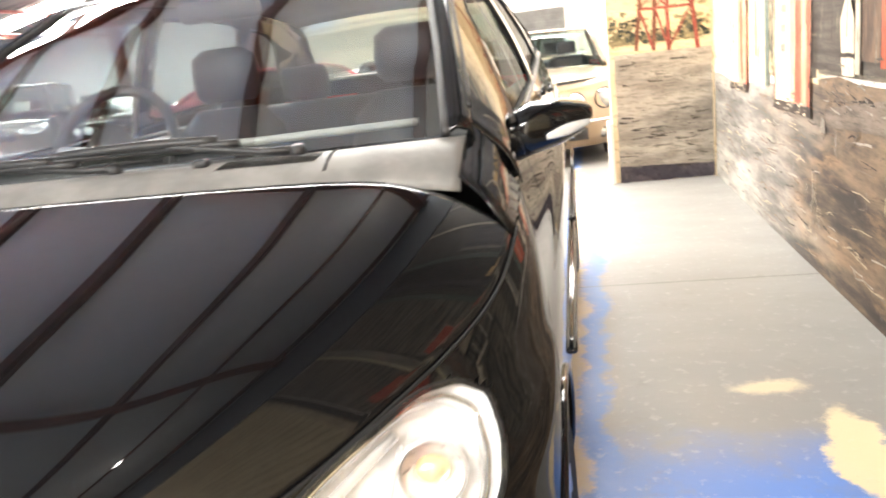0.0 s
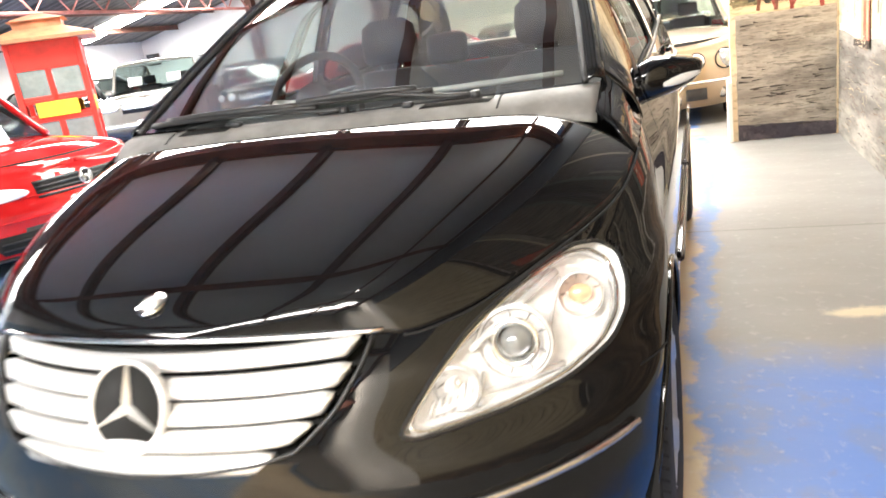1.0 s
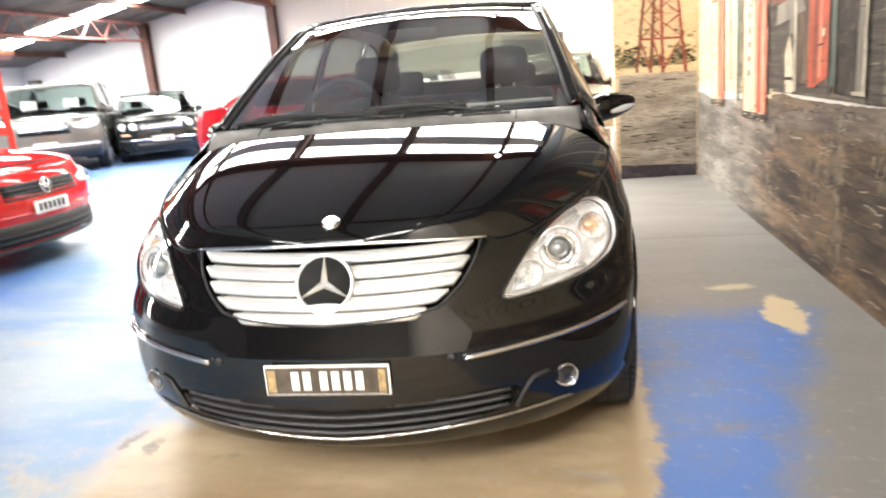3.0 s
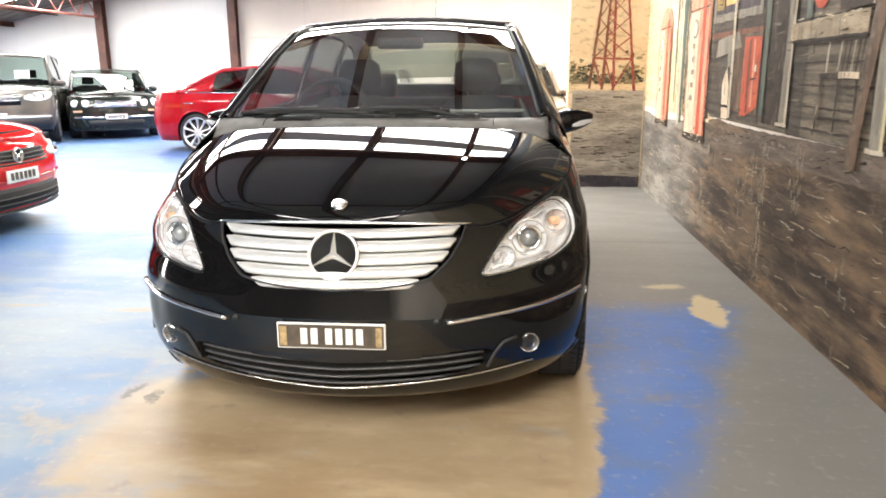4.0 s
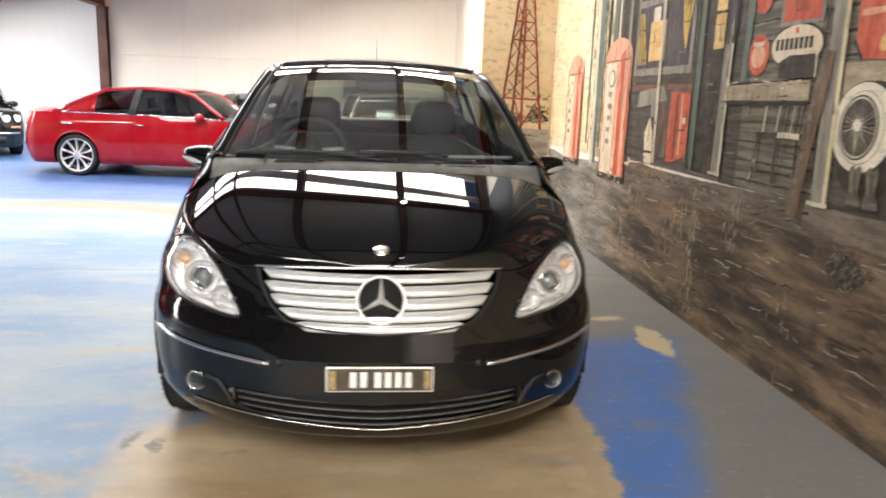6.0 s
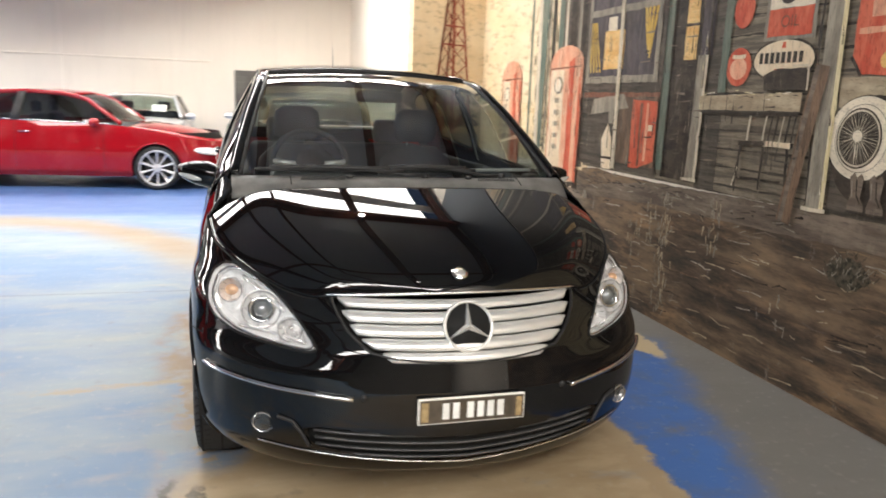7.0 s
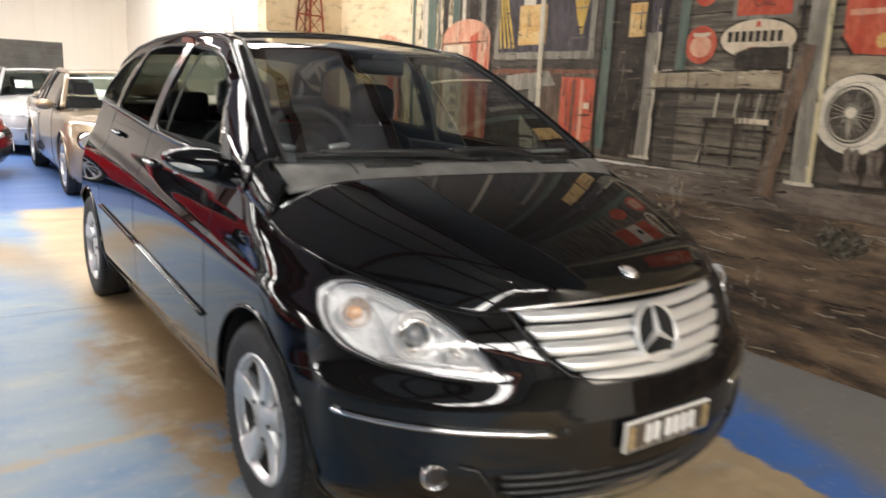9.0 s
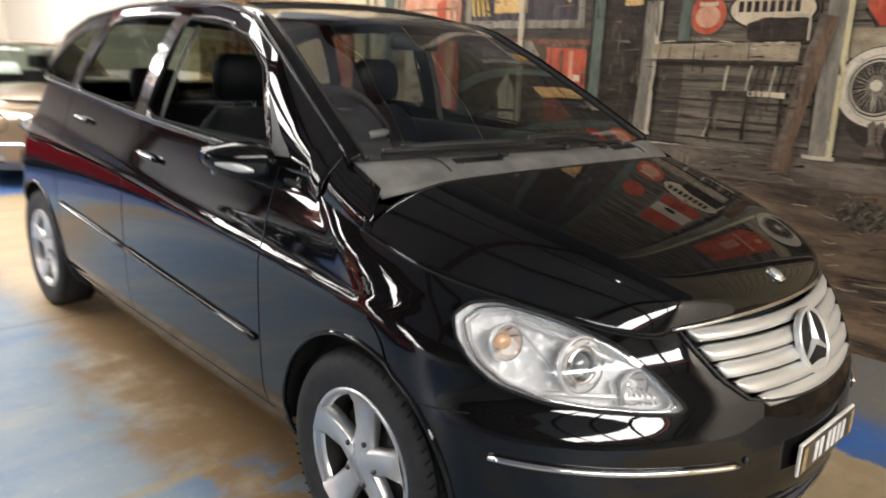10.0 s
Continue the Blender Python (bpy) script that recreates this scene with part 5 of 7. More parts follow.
FOG_BOWL = mat("fog_bowl", (0.30, 0.30, 0.31), 0.18, 0.8, 0.3, 90, rvary=0.2)
# pale grey that stands in for the reflection above the dashboard
DASH_GLINT = mat("pale_dash_strip", (0.42, 0.42, 0.41), 0.5)
PROJECTOR = mat("projector_glass", (0.30, 0.32, 0.33), 0.06, 0.5, coat=1.0)
SEAL = mat("rubber_seal", (0.012, 0.012, 0.012), 0.8, 0, 0.2, 20, spec=0.2)
# dark grey for shade lines in the lamps
LAMP_LINE = mat("lamp_shadow_line", (0.16, 0.16, 0.16), 0.5)
SLAT_DARK = mat("dark_grey_slat", (0.055, 0.055, 0.057), 0.35, 0.0, 0.2, 20)
LENS_WHITE = mat("clear_repeater", (0.80, 0.80, 0.78), 0.15, 0.2, coat=1.0)


def lerp_v(a, b, t):
    return a + (b - a) * t


black_car()
# ---- the painted wall ----
def brush(name, a, b, stretch=(1, 2.5, 7), scale=2.0, lo=0.38, hi=0.62, speck=None, rough=0.6, grime=0.38):
    """Brushed wall paint of two tones, yellowed by varnish, with worn specks."""
    k = Nodes(name)
    a, b = (tuple(v * t for v, t in zip(q, (1.02, 0.93, 0.80))) for q in (a, b))
    c = k.mix(k.step(k.noise(scale, 6, 0.65, stretch), lo, hi), a, b)
    c = k.mix(k.val("MULTIPLY", k.step(k.noise(scale * 9, 4, 0.6, stretch), 0.50, 0.70), 0.55), c, tuple(v * 0.40 for v in a))
    if speck:
        c = k.mix(k.val("MULTIPLY", k.step(k.noise(5.0, 6, 0.75, (1, 1.4, 1.8), (3, 1, 2)), 0.63, 0.72), 0.5), c, speck)
    # grime over the whole wall
    g = k.val("MULTIPLY", k.step(k.noise(2.6, 6, 0.7, (1, 1.3, 0.8), (5, 2, 9)), 0.42, 0.72), grime)
    c = k.mix(g, c, (0.085, 0.066, 0.05))
    c = k.mix(k.val("MULTIPLY", k.step(k.noise(11, 5, 0.7, (1, 2.2, 0.7), (1, 8, 3)), 0.56, 0.70), grime * 0.55), c, (0.32, 0.27, 0.21))
    k.wire(c, k.b.inputs["Base Color"])
    k.b.inputs["Roughness"].default_value = rough
    k.b.inputs["Specular IOR Level"].default_value = 0.22
    k.bump(k.noise(30, 5), 0.3)
    return k.m


M_SKY = brush("mural_sky", (0.70, 0.60, 0.43), (0.76, 0.69, 0.55), (1, 0.6, 2), 1.0, grime=0.10)
M_HILL = brush("mural_hills", (0.72, 0.60, 0.40), (0.78, 0.70, 0.52), (1, 0.8, 6), 1.5, grime=0.14)
M_DIRT = brush("mural_dirt", (0.10, 0.08, 0.065), (0.33, 0.235, 0.15), (1, 0.8, 5), 1.3, 0.36, 0.70, (0.42, 0.38, 0.33))
M_ROAD = brush("mural_road", (0.27, 0.262, 0.25), (0.48, 0.465, 0.44), (1, 0.9, 5), 1.6, speck=(0.45, 0.43, 0.40))
M_KERB = brush("mural_porch_edge", (0.12, 0.10, 0.09), (0.22, 0.19, 0.17), (1, 1, 8), 2.0, speck=(0.45, 0.42, 0.38))
M_BOARD = brush("mural_boards", (0.10, 0.092, 0.080), (0.255, 0.232, 0.198), (1, 0.6, 9), 3.0)
M_BOARDD = brush("mural_dark_boards", (0.05, 0.046, 0.042), (0.11, 0.10, 0.09), (1, 0.6, 9), 3.0)
M_DARK = brush("mural_dark", (0.022, 0.018, 0.016), (0.055, 0.045, 0.038))
M_LINE = brush("mural_line", (0.035, 0.03, 0.027), (0.06, 0.055, 0.05))
M_GREYP = brush("mural_grey_post", (0.22, 0.215, 0.20), (0.36, 0.35, 0.32), (1, 9, 1.2))
M_WHITEP = brush("mural_white_post", (0.50, 0.48, 0.42), (0.66, 0.63, 0.56), (1, 9, 1.2), grime=0.14)
M_YEDGE = brush("mural_pale_yellow", (0.66, 0.62, 0.40), (0.74, 0.70, 0.50), (1, 9, 1.2), grime=0.14)
M_TEAL = brush("mural_teal", (0.09, 0.14, 0.13), (0.16, 0.21, 0.19), (1, 9, 1.2))
M_RED = brush("mural_red", (0.52, 0.085, 0.05), (0.62, 0.16, 0.10), (1, 5, 1.5), grime=0.14)
M_PINK = brush("mural_pale_red", (0.68, 0.33, 0.24), (0.74, 0.48, 0.37), (1, 7, 1.5), grime=0.14)
M_CREAM = brush("mural_cream", (0.70, 0.62, 0.50), (0.78, 0.72, 0.62), (1, 5, 1.5), grime=0.14)
M_TAN = brush("mural_tan_beam", (0.36, 0.31, 0.24), (0.48, 0.43, 0.34), (1, 1.5, 7))
M_YEL = brush("mural_yellow", (0.62, 0.42, 0.08), (0.72, 0.55, 0.20), (1, 8, 1.5), grime=0.14)
M_AMBER = brush("mural_amber", (0.70, 0.45, 0.18), (0.80, 0.62, 0.32), grime=0.14)
M_NAVY = brush("mural_navy", (0.045, 0.043, 0.060), (0.11, 0.10, 0.125), (1, 7, 1.2))
M_BROWN = brush("mural_brown_pole", (0.09, 0.065, 0.05), (0.22, 0.15, 0.11), (1, 7, 1.2))
M_LEAF = brush("mural_foliage", (0.15, 0.14, 0.085), (0.34, 0.30, 0.19), (1, 5, 5), 5)
M_OLIVE = brush("mural_olive", (0.26, 0.22, 0.12), (0.44, 0.38, 0.24), (1, 5, 5), 6)
M_FERN = brush("mural_dark_leaves", (0.035, 0.042, 0.036), (0.10, 0.11, 0.09), (1, 8, 2), 4)
M_BUSH = brush("mural_scrub", (0.03, 0.03, 0.024), (0.12, 0.11, 0.09), (1, 6, 6), 6)
M_TOWER = brush("mural_tower_red", (0.26, 0.06, 0.05), (0.38, 0.13, 0.10), (1, 5, 5), 4, grime=0.14)
M_RUST = brush("mural_tower_dark", (0.16, 0.07, 0.05), (0.26, 0.12, 0.08), (1, 5, 5), 4)
M_WHITE = brush("mural_white", (0.70, 0.68, 0.62), (0.80, 0.78, 0.72), grime=0.14)
M_SIDING = brush("mural_siding", (0.50, 0.44, 0.30), (0.60, 0.54, 0.40), (1, 0.8, 8), grime=0.14)


def ground_paint():
    """Brown dirt that turns to grey road towards the tower, one soft picture."""
    k = Nodes("mural_ground")
    big = k.noise(1.2, 7, 0.68, (1, 0.8, 4.5))
    c = k.mix(k.step(big, 0.36, 0.68), (0.040, 0.032, 0.027), (0.27, 0.185, 0.115))
    r = k.mix(k.step(big, 0.34, 0.66), (0.13, 0.12, 0.106), (0.36, 0.335, 0.29))
    sp = k.t.nodes.new("ShaderNodeSeparateXYZ")
    k.wire(k.t.nodes.new("ShaderNodeTexCoord").outputs["Object"], sp.inputs[0])
    f = k.step(k.val("ADD", sp.outputs[1], k.val("MULTIPLY", k.noise(0.9, 5, 0.6, (1, 1, 3)), 2.4)), 4.3, 6.0)
    warm = k.val("MULTIPLY", k.step(k.noise(1.7, 6, 0.7, (1, 0.7, 3.0), (2, 7, 4)), 0.50, 0.68), 0.75)
    c = k.mix(warm, c, (0.36, 0.225, 0.125))
    c = k.mix(f, c, r)
    c = k.mix(k.val("MULTIPLY", k.step(k.noise(7, 6, 0.7, (1, 0.7, 3.2)), 0.50, 0.70), 0.55), c, (0.05, 0.042, 0.036))
    c = k.mix(k.val("MULTIPLY", k.step(k.noise(4.0, 7, 0.75, (1, 1.6, 0.9), (3, 1, 2)), 0.60, 0.70), 0.45), c, (0.40, 0.365, 0.32))
    k.wire(c, k.b.inputs["Base Color"])
    k.b.inputs["Roughness"].default_value = 0.6
    k.b.inputs["Specular IOR Level"].default_value = 0.25
    k.bump(k.noise(30, 5), 0.3)
    return k.m


M_GROUND = ground_paint()


class Picture:
    """Flat painted shapes on a wall; (u, v) on the wall plane, layers 1.2 mm apart."""

    def __init__(self, place):
        self.place, self.bm, self.mats, self.n = place, None, None, 0
        self.rnd = random.Random(3)

    def start(self):
        self.bm, self.mats = bmesh.new(), []
        return self

    def poly(self, pts, m, layer):
        if m not in self.mats:
            self.mats.append(m)
        fine = []
        for (u0, v0), (u1, v1) in zip(pts, pts[1:] + pts[:1]):
            d = math.hypot(u1 - u0, v1 - v0)
            cut = max(1, int(d / 0.05)) if d < 2.5 and len(pts) < 20 else 1
            for i in range(cut):
                q = i / cut
                j = 0.004 if 0 < i < cut else 0.0
                fine.append((u0 + (u1 - u0) * q + self.rnd.uniform(-j, j), v0 + (v1 - v0) * q + self.rnd.uniform(-j, j)))
        pts = fine
        try:
            self.n = (self.n + 1) % 23
            f = self.bm.faces.new([self.bm.verts.new(self.place(u, v, layer + 0.035 * self.n)) for u, v in pts])
            f.material_index = self.mats.index(m)
        except ValueError:
            pass
        return self

    def rect(self, u0, v0, u1, v1, m, layer):
        return self.poly([(u0, v0), (u1, v0), (u1, v1), (u0, v1)], m, layer)

    def oval(self, u, v, a, b, m, layer, n=36, wob=0.0):
        return self.poly([(u + a * (1 + wob * math.sin(5.3 * i + 7 * u)) * math.cos(2 * math.pi * i / n), v + b * (1 + wob * math.sin(3.7 * i + 3 * v)) * math.sin(2 * math.pi * i / n)) for i in range(n)], m, layer)

    def ring(self, u, v, a, b, a2, b2, m, layer, n=40):
        for i in range(n):
            c0, s0, c1, s1 = (f(2 * math.pi * k / n) for k in (i, i + 1) for f in (math.cos, math.sin))
            self.poly([(u + a * c0, v + b * s0), (u + a * c1, v + b * s1), (u + a2 * c1, v + b2 * s1), (u + a2 * c0, v + b2 * s0)], m, layer)
        return self

    def stroke(self, pts, w, m, layer, w2=None):
        w2 = w if w2 is None else w2
        for i, ((u0, v0), (u1, v1)) in enumerate(zip(pts, pts[1:])):
            d = math.hypot(u1 - u0, v1 - v0) or 1
            nu, nv = -(v1 - v0) / d / 2, (u1 - u0) / d / 2
            self.poly([(u0 + nu * w, v0 + nv * w), (u1 + nu * w2, v1 + nv * w2), (u1 - nu * w2, v1 - nv * w2), (u0 - nu * w, v0 - nv * w)], m, layer)
        return self

    def done(self, name, wall, label=""):
        return part(name, self.bm, self.mats, wall, label, smooth=False)


PE = Picture(lambda u, v, k: Vector((XW - 0.003 - 0.0015 * k, u, v)))
TOPM = 3.6


def porch(y):
    """Height of the painted porch edge."""
    return 0.95 - 0.02 * min(1, max(0, y - 1)) if y < 3.3 else 0.93 - 0.10 * min(1, (y - 3.3) / 1.2)


def east_mural():
    w = WALL_E
    s = PE.start()
    s.rect(3.3, 0.9, YE - 0.002, TOPM, M_SKY, 0)
    s.poly([(YE - 0.002, 1.0), (YE - 0.002, 1.55), (5.5, 1.50), (5.0, 1.44), (4.4, 1.40), (3.4, 1.36), (3.4, 0.9)], M_HILL, 1)
    s.done("painted_sky", w, "cream painted sky and hills")
    s = PE.start()
    n = 40
    top = [(-3.0 + (YE - 0.002 + 3.0) * i / n, porch(-3.0 + (YE + 3.0) * i / n) + (0.0 if i < 27 else 0.02 * math.sin(i))) for i in range(n + 1)]
    s.poly([(-3.0, 0.002)] + [(YE - 0.002, 0.002)] + top[::-1], M_GROUND, 0)
    rnd = random.Random(21)
    for i in range(430):
        y = rnd.uniform(0.0, 6.0)
        z = rnd.uniform(0.03, porch(y) - 0.06)
        ln = rnd.uniform(0.04, 0.22)
        s.stroke([(y, z), (y + ln * 0.5, z + rnd.uniform(-0.012, 0.012)), (y + ln, z + rnd.uniform(-0.02, 0.02))], rnd.uniform(0.003, 0.012), (M_DARK, M_KERB, M_ROAD, M_BROWN, M_DIRT, M_TAN)[rnd.randrange(6)], 1, rnd.uniform(0.001, 0.006))
    s.done("painted_ground", w, "brown and grey brushed dirt road")
    s = PE.start()
    s.poly([(0.15, 0.83), (1.2, 0.80), (2.3, 0.78), (3.3, 0.72), (3.3, 0.80), (2.3, 0.93), (1.2, 0.95), (0.15, 0.96)], M_KERB, 2)
    rnd = random.Random(5)
    for y0, za, zb, n in ((2.12, 0.12, 0.90, 60), (2.30, 0.55, 0.85, 16), (2.52, 0.42, 0.66, 14), (3.45, 0.22, 0.50, 16), (1.62, 0.60, 0.92, 22), (1.0, 0.3, 0.5, 5), (4.9, 0.3, 0.75, 8)):
        for i in range(n):
            y, z = y0 + rnd.gauss(0, 0.05), rnd.uniform(za, zb)
            s.stroke([(y, z), (y + rnd.uniform(-0.012, 0.012), z - rnd.uniform(0.01, 0.06)), (y + rnd.uniform(-0.02, 0.02), z - rnd.uniform(0.04, 0.08))], rnd.uniform(0.005, 0.020), M_GREYP if i % 3 else M_TAN, 3, 0.004)
    for i in range(120):
        y = rnd.uniform(0.9, 3.4)
        z = porch(y) + rnd.gauss(-0.06, 0.05)
        s.stroke([(y, z), (y + rnd.uniform(0.02, 0.12), z + rnd.uniform(-0.02, 0.02))], rnd.uniform(0.004, 0.014), (M_DARK, M_GREYP, M_KERB)[i % 3], 3, 0.003)
    s.done("painted_porch_edge", w, "dark porch edge with flaked paint")

    # shop front boards
    s = PE.start()
    s.rect(0.28, 0.95, 3.42, TOPM, M_BOARD, 0)
    for k in range(22):
        z = 1.00 + k * 0.105
        s.stroke([(0.30, z + 0.004), (1.75, z)], 0.010, M_LINE, 1)
    s.rect(1.66, 0.95, 1.86, TOPM, M_BOARDD, 1)
    s.poly([(0.30, 0.96), (0.78, 0.96), (0.78, 1.47), (0.30, 1.47)], M_BOARDD, 2)
    for z in (1.10, 1.23, 1.36):
        s.stroke([(0.30, z), (0.50, z + 0.003)], 0.008, M_LINE, 3)
    s.done("painted_boards", w, "grey painted weatherboards")
    # siding at the near corner
    s = PE.start()
    s.rect(-3.0, 0.90, 0.16, TOPM, M_SIDING, 1)
    for k in range(24):
        s.stroke([(-3.0, 0.99 + k * 0.095), (0.10, 0.99 + k * 0.095)], 0.009, M_BOARD, 2)
    s.rect(0.16, 0.90, 0.27, TOPM, M_DARK, 1)
    s.rect(0.12, 0.96, 0.19, TOPM, M_TAN, 3)
    s.poly([(-3.0, 0.80), (0.16, 0.82), (0.22, 0.90), (0.20, 0.97), (-3.0, 0.99)], M_SIDING, 3)
    s.stroke([(-3.0, 0.985), (0.20, 0.968)], 0.016, M_KERB, 4)
    s.stroke([(-3.0, 0.80), (0.16, 0.82)], 0.020, M_FERN, 4)
    s.done("painted_siding", w, "pale yellow painted siding")
    # windows and door
    s = PE.start()
    s.rect(2.30, 0.97, 3.45, TOPM, M_BOARDD, 1)
    s.rect(2.40, 1.64, 3.42, 2.75, M_NAVY, 2)
    s.rect(2.86, 1.70, 3.16, 1.98, M_AMBER, 3)
    for k in range(4):
        s.poly([(3.20 + k * 0.05, 1.68), (3.22 + k * 0.05, 1.68), (3.34 + k * 0.03, 2.06), (3.31 + k * 0.03, 2.06)], M_YEL, 3)
        s.poly([(2.50 + k * 0.012, 1.76 + k * 0.03), (2.52 + k * 0.012, 1.76 + k * 0.03), (2.46 + k * 0.05, 2.10), (2.43 + k * 0.05, 2.10)], M_YEL, 3)
    s.rect(2.99, 1.98, 3.12, 2.08, M_WHITE, 3)
    for a, b, c, d in ((2.38, 1.60, 3.44, 1.65), (2.38, 2.10, 3.44, 2.15), (2.38, 1.60, 2.43, 2.75), (3.39, 1.60, 3.44, 2.75)):
        s.rect(a, b, c, d, M_GREYP, 4)
    s.rect(2.32, 1.49, 3.44, 1.53, M_RUST, 4)
    s.done("painted_shop_window", w, "painted window with yellow curtains")
    s = PE.start()
    s.rect(1.86, 0.98, 2.24, TOPM, M_DARK, 3)
    s.rect(1.96, 1.73, 2.09, 2.28, M_AMBER, 4)
    s.rect(1.95, 1.93, 2.10, 1.95, M_DARK, 5)
    s.rect(2.22, 1.02, 2.31, TOPM, M_TEAL, 4)
    s.rect(1.64, 1.53, 1.71, TOPM, M_TEAL, 4)
    s.rect(1.80, 1.75, 1.92, TOPM, M_NAVY, 4)
    s.done("painted_door", w, "dark painted doorway with amber pane")
    s = PE.start()
    s.rect(2.33, 1.02, 2.86, 1.50, M_BROWN, 4)
    s.poly([(2.34, 1.07), (2.55, 1.0), (2.66, 1.0), (2.66, 1.48), (2.34, 1.47)], M_RED, 5)
    s.rect(2.44, 1.06, 2.47, 1.46, M_PINK, 6)
    s.rect(2.38, 1.27, 2.43, 1.31, M_CREAM, 6)
    s.rect(2.52, 1.02, 2.55, 1.46, M_RUST, 6)
    s.done("painted_cabinet", w, "red painted oil cabinet")
    s = PE.start()
    s.poly([(2.92, 0.96), (3.06, 0.96), (3.09, 1.18), (3.0, 1.30), (2.93, 1.18)], M_CREAM, 6)
    s.rect(2.91, 1.03, 3.08, 1.05, M_DARK, 7)
    s.rect(2.93, 1.30, 3.0, 1.42, M_GREYP, 6)
    s.poly([(2.72, 1.42), (3.30, 1.36), (3.26, 1.48), (2.80, 1.52)], M_GREYP, 5)
    s.done("painted_oil_bottle", w, "pale painted bottle")
    # posts
    s = PE.start()
    s.poly([(2.86, 0.97), (2.91, 0.97), (2.96, TOPM), (2.90, TOPM)], M_WHITEP, 7)
    s.done("painted_post", w, "white painted veranda post")
    s = PE.start()
    s.poly([(1.84, 1.0), (1.95, 1.0), (1.93, 1.75), (1.83, 1.75)], M_GREYP, 7)
    s.poly([(1.84, 1.0), (1.868, 1.0), (1.848, 1.75), (1.825, 1.75)], M_WHITEP, 8)
    s.rect(1.83, 0.985, 1.99, 1.005, M_WHITEP, 8)
    s.done("painted_post", w, "pale painted post")
    s = PE.start()
    s.poly([(0.79, 0.97), (0.90, 0.97), (0.95, TOPM), (0.82, TOPM)], M_GREYP, 7)
    s.poly([(0.785, 0.97), (0.812, 0.97), (0.845, TOPM), (0.815, TOPM)], M_YEDGE, 8)
    s.rect(0.77, 0.955, 0.93, 0.975, M_WHITEP, 8)
    s.done("painted_post", w, "grey painted post with pale yellow edge")
    s = PE.start()
    s.poly([(4.38, 0.82), (4.45, 0.82), (4.50, TOPM), (4.42, TOPM)], M_WHITEP, 4)
    s.poly([(4.30, 0.84), (4.37, 0.84), (4.42, 2.6), (4.25, 2.6)], M_TEAL, 3)
    rnd = random.Random(31)
    for i in range(240):
        y, z = 4.30 + rnd.gauss(0, 0.14), rnd.uniform(0.88, 2.2)
        s.stroke([(y, z), (y + rnd.uniform(-0.03, 0.03), z + rnd.uniform(0.04, 0.16))], rnd.uniform(0.006, 0.022), M_FERN if i % 4 else M_LEAF, 2, 0.003)
    s.done("painted_post", w, "thin white painted post before dark leaves")
    s = PE.start()
    s.poly([(3.42, 0.93), (4.02, 0.90), (3.96, 1.95), (4.10, TOPM), (3.42, TOPM)], M_BOARDD, 1)
    for y, wd, m in ((3.52, 0.05, M_DARK), (3.60, 0.03, M_GREYP), (3.72, 0.06, M_DARK), (3.86, 0.025, M_WHITEP), (3.97, 0.05, M_TEAL), (4.12, 0.04, M_DARK), (4.22, 0.02, M_GREYP), (4.62, 0.025, M_TEAL)):
        s.poly([(y - wd, 1.0), (y + wd, 1.0), (y + wd * 0.9 + 0.02, TOPM), (y - wd * 0.8 + 0.02, TOPM)], m, 2)
    s.done("painted_veranda", w, "dark painted veranda posts")
    # dark shadow lines beside the posts and under the rail, pale chips on their edges
    s = PE.start()
    rnd = random.Random(88)
    for ya, yb in ((2.86, 2.90), (1.95, 1.93), (0.90, 0.95), (1.84, 1.83), (2.22, 2.22), (2.31, 2.31)):
        s.stroke([(ya, 0.98), (yb, 1.75), (yb, TOPM)], 0.016, M_DARK, 6.5, 0.009)
    s.stroke([(1.03, 1.42), (1.86, 1.41)], 0.020, M_DARK, 6.5)
    for i in range(90):
        y = (1.85, 0.80, 2.88, 1.02 + 0.8 * rnd.random())[i % 4] + rnd.gauss(0, 0.008)
        z = rnd.uniform(1.0, 2.2) if i % 4 != 3 else 1.52 + rnd.gauss(0, 0.01)
        s.stroke([(y, z), (y + (0.04 if i % 4 == 3 else 0.002), z + (0.0 if i % 4 == 3 else 0.05))], 0.006, (M_WHITE, M_YEDGE, M_LINE)[i % 3], 10, 0.002)
    s.done("painted_shadow_lines", w, "dark painted shadow lines beside the posts")
    # beam, tin, leaning pole
    s = PE.start()
    s.poly([(1.02, 1.43), (1.86, 1.42), (1.87, 1.51), (1.02, 1.53)], M_TAN, 9)
    s.stroke([(1.02, 1.43), (1.86, 1.42)], 0.012, M_LINE, 10)
    s.done("painted_beam", w, "tan painted rail")
    s = PE.start()
    s.poly([(0.99, 1.54), (1.30, 1.54), (1.31, 1.62), (1.22, 1.65), (1.0, 1.65)], M_DARK, 12)
    s.stroke([(0.985, 1.54), (0.99, 1.66), (1.10, 1.66)], 0.012, M_WHITEP, 13)
    s.done("painted_drum", w, "black painted drum")
    s = PE.start()
    s.stroke([(1.04, 0.87), (0.98, 1.25), (0.90, 1.66)], 0.10, M_BROWN, 11, 0.09)
    s.stroke([(1.06, 0.87), (1.0, 1.25), (0.93, 1.66)], 0.030, M_KERB, 12)
    s.done("painted_pole", w, "brown painted leaning pole")
    # signs: plain shapes and bars
    s = PE.start()
    s.oval(1.545, 1.67, 0.105, 0.105, M_RED, 4)
    s.oval(1.545, 1.66, 0.072, 0.060, M_PINK, 5)
    s.rect(1.49, 1.715, 1.60, 1.738, M_CREAM, 6)
    s.done("painted_round_sign", w, "round red painted sign")
    s = PE.start()
    s.oval(1.545, 1.98, 0.085, 0.10, M_RED, 4)
    s.done("painted_round_sign", w, "small red painted sign")
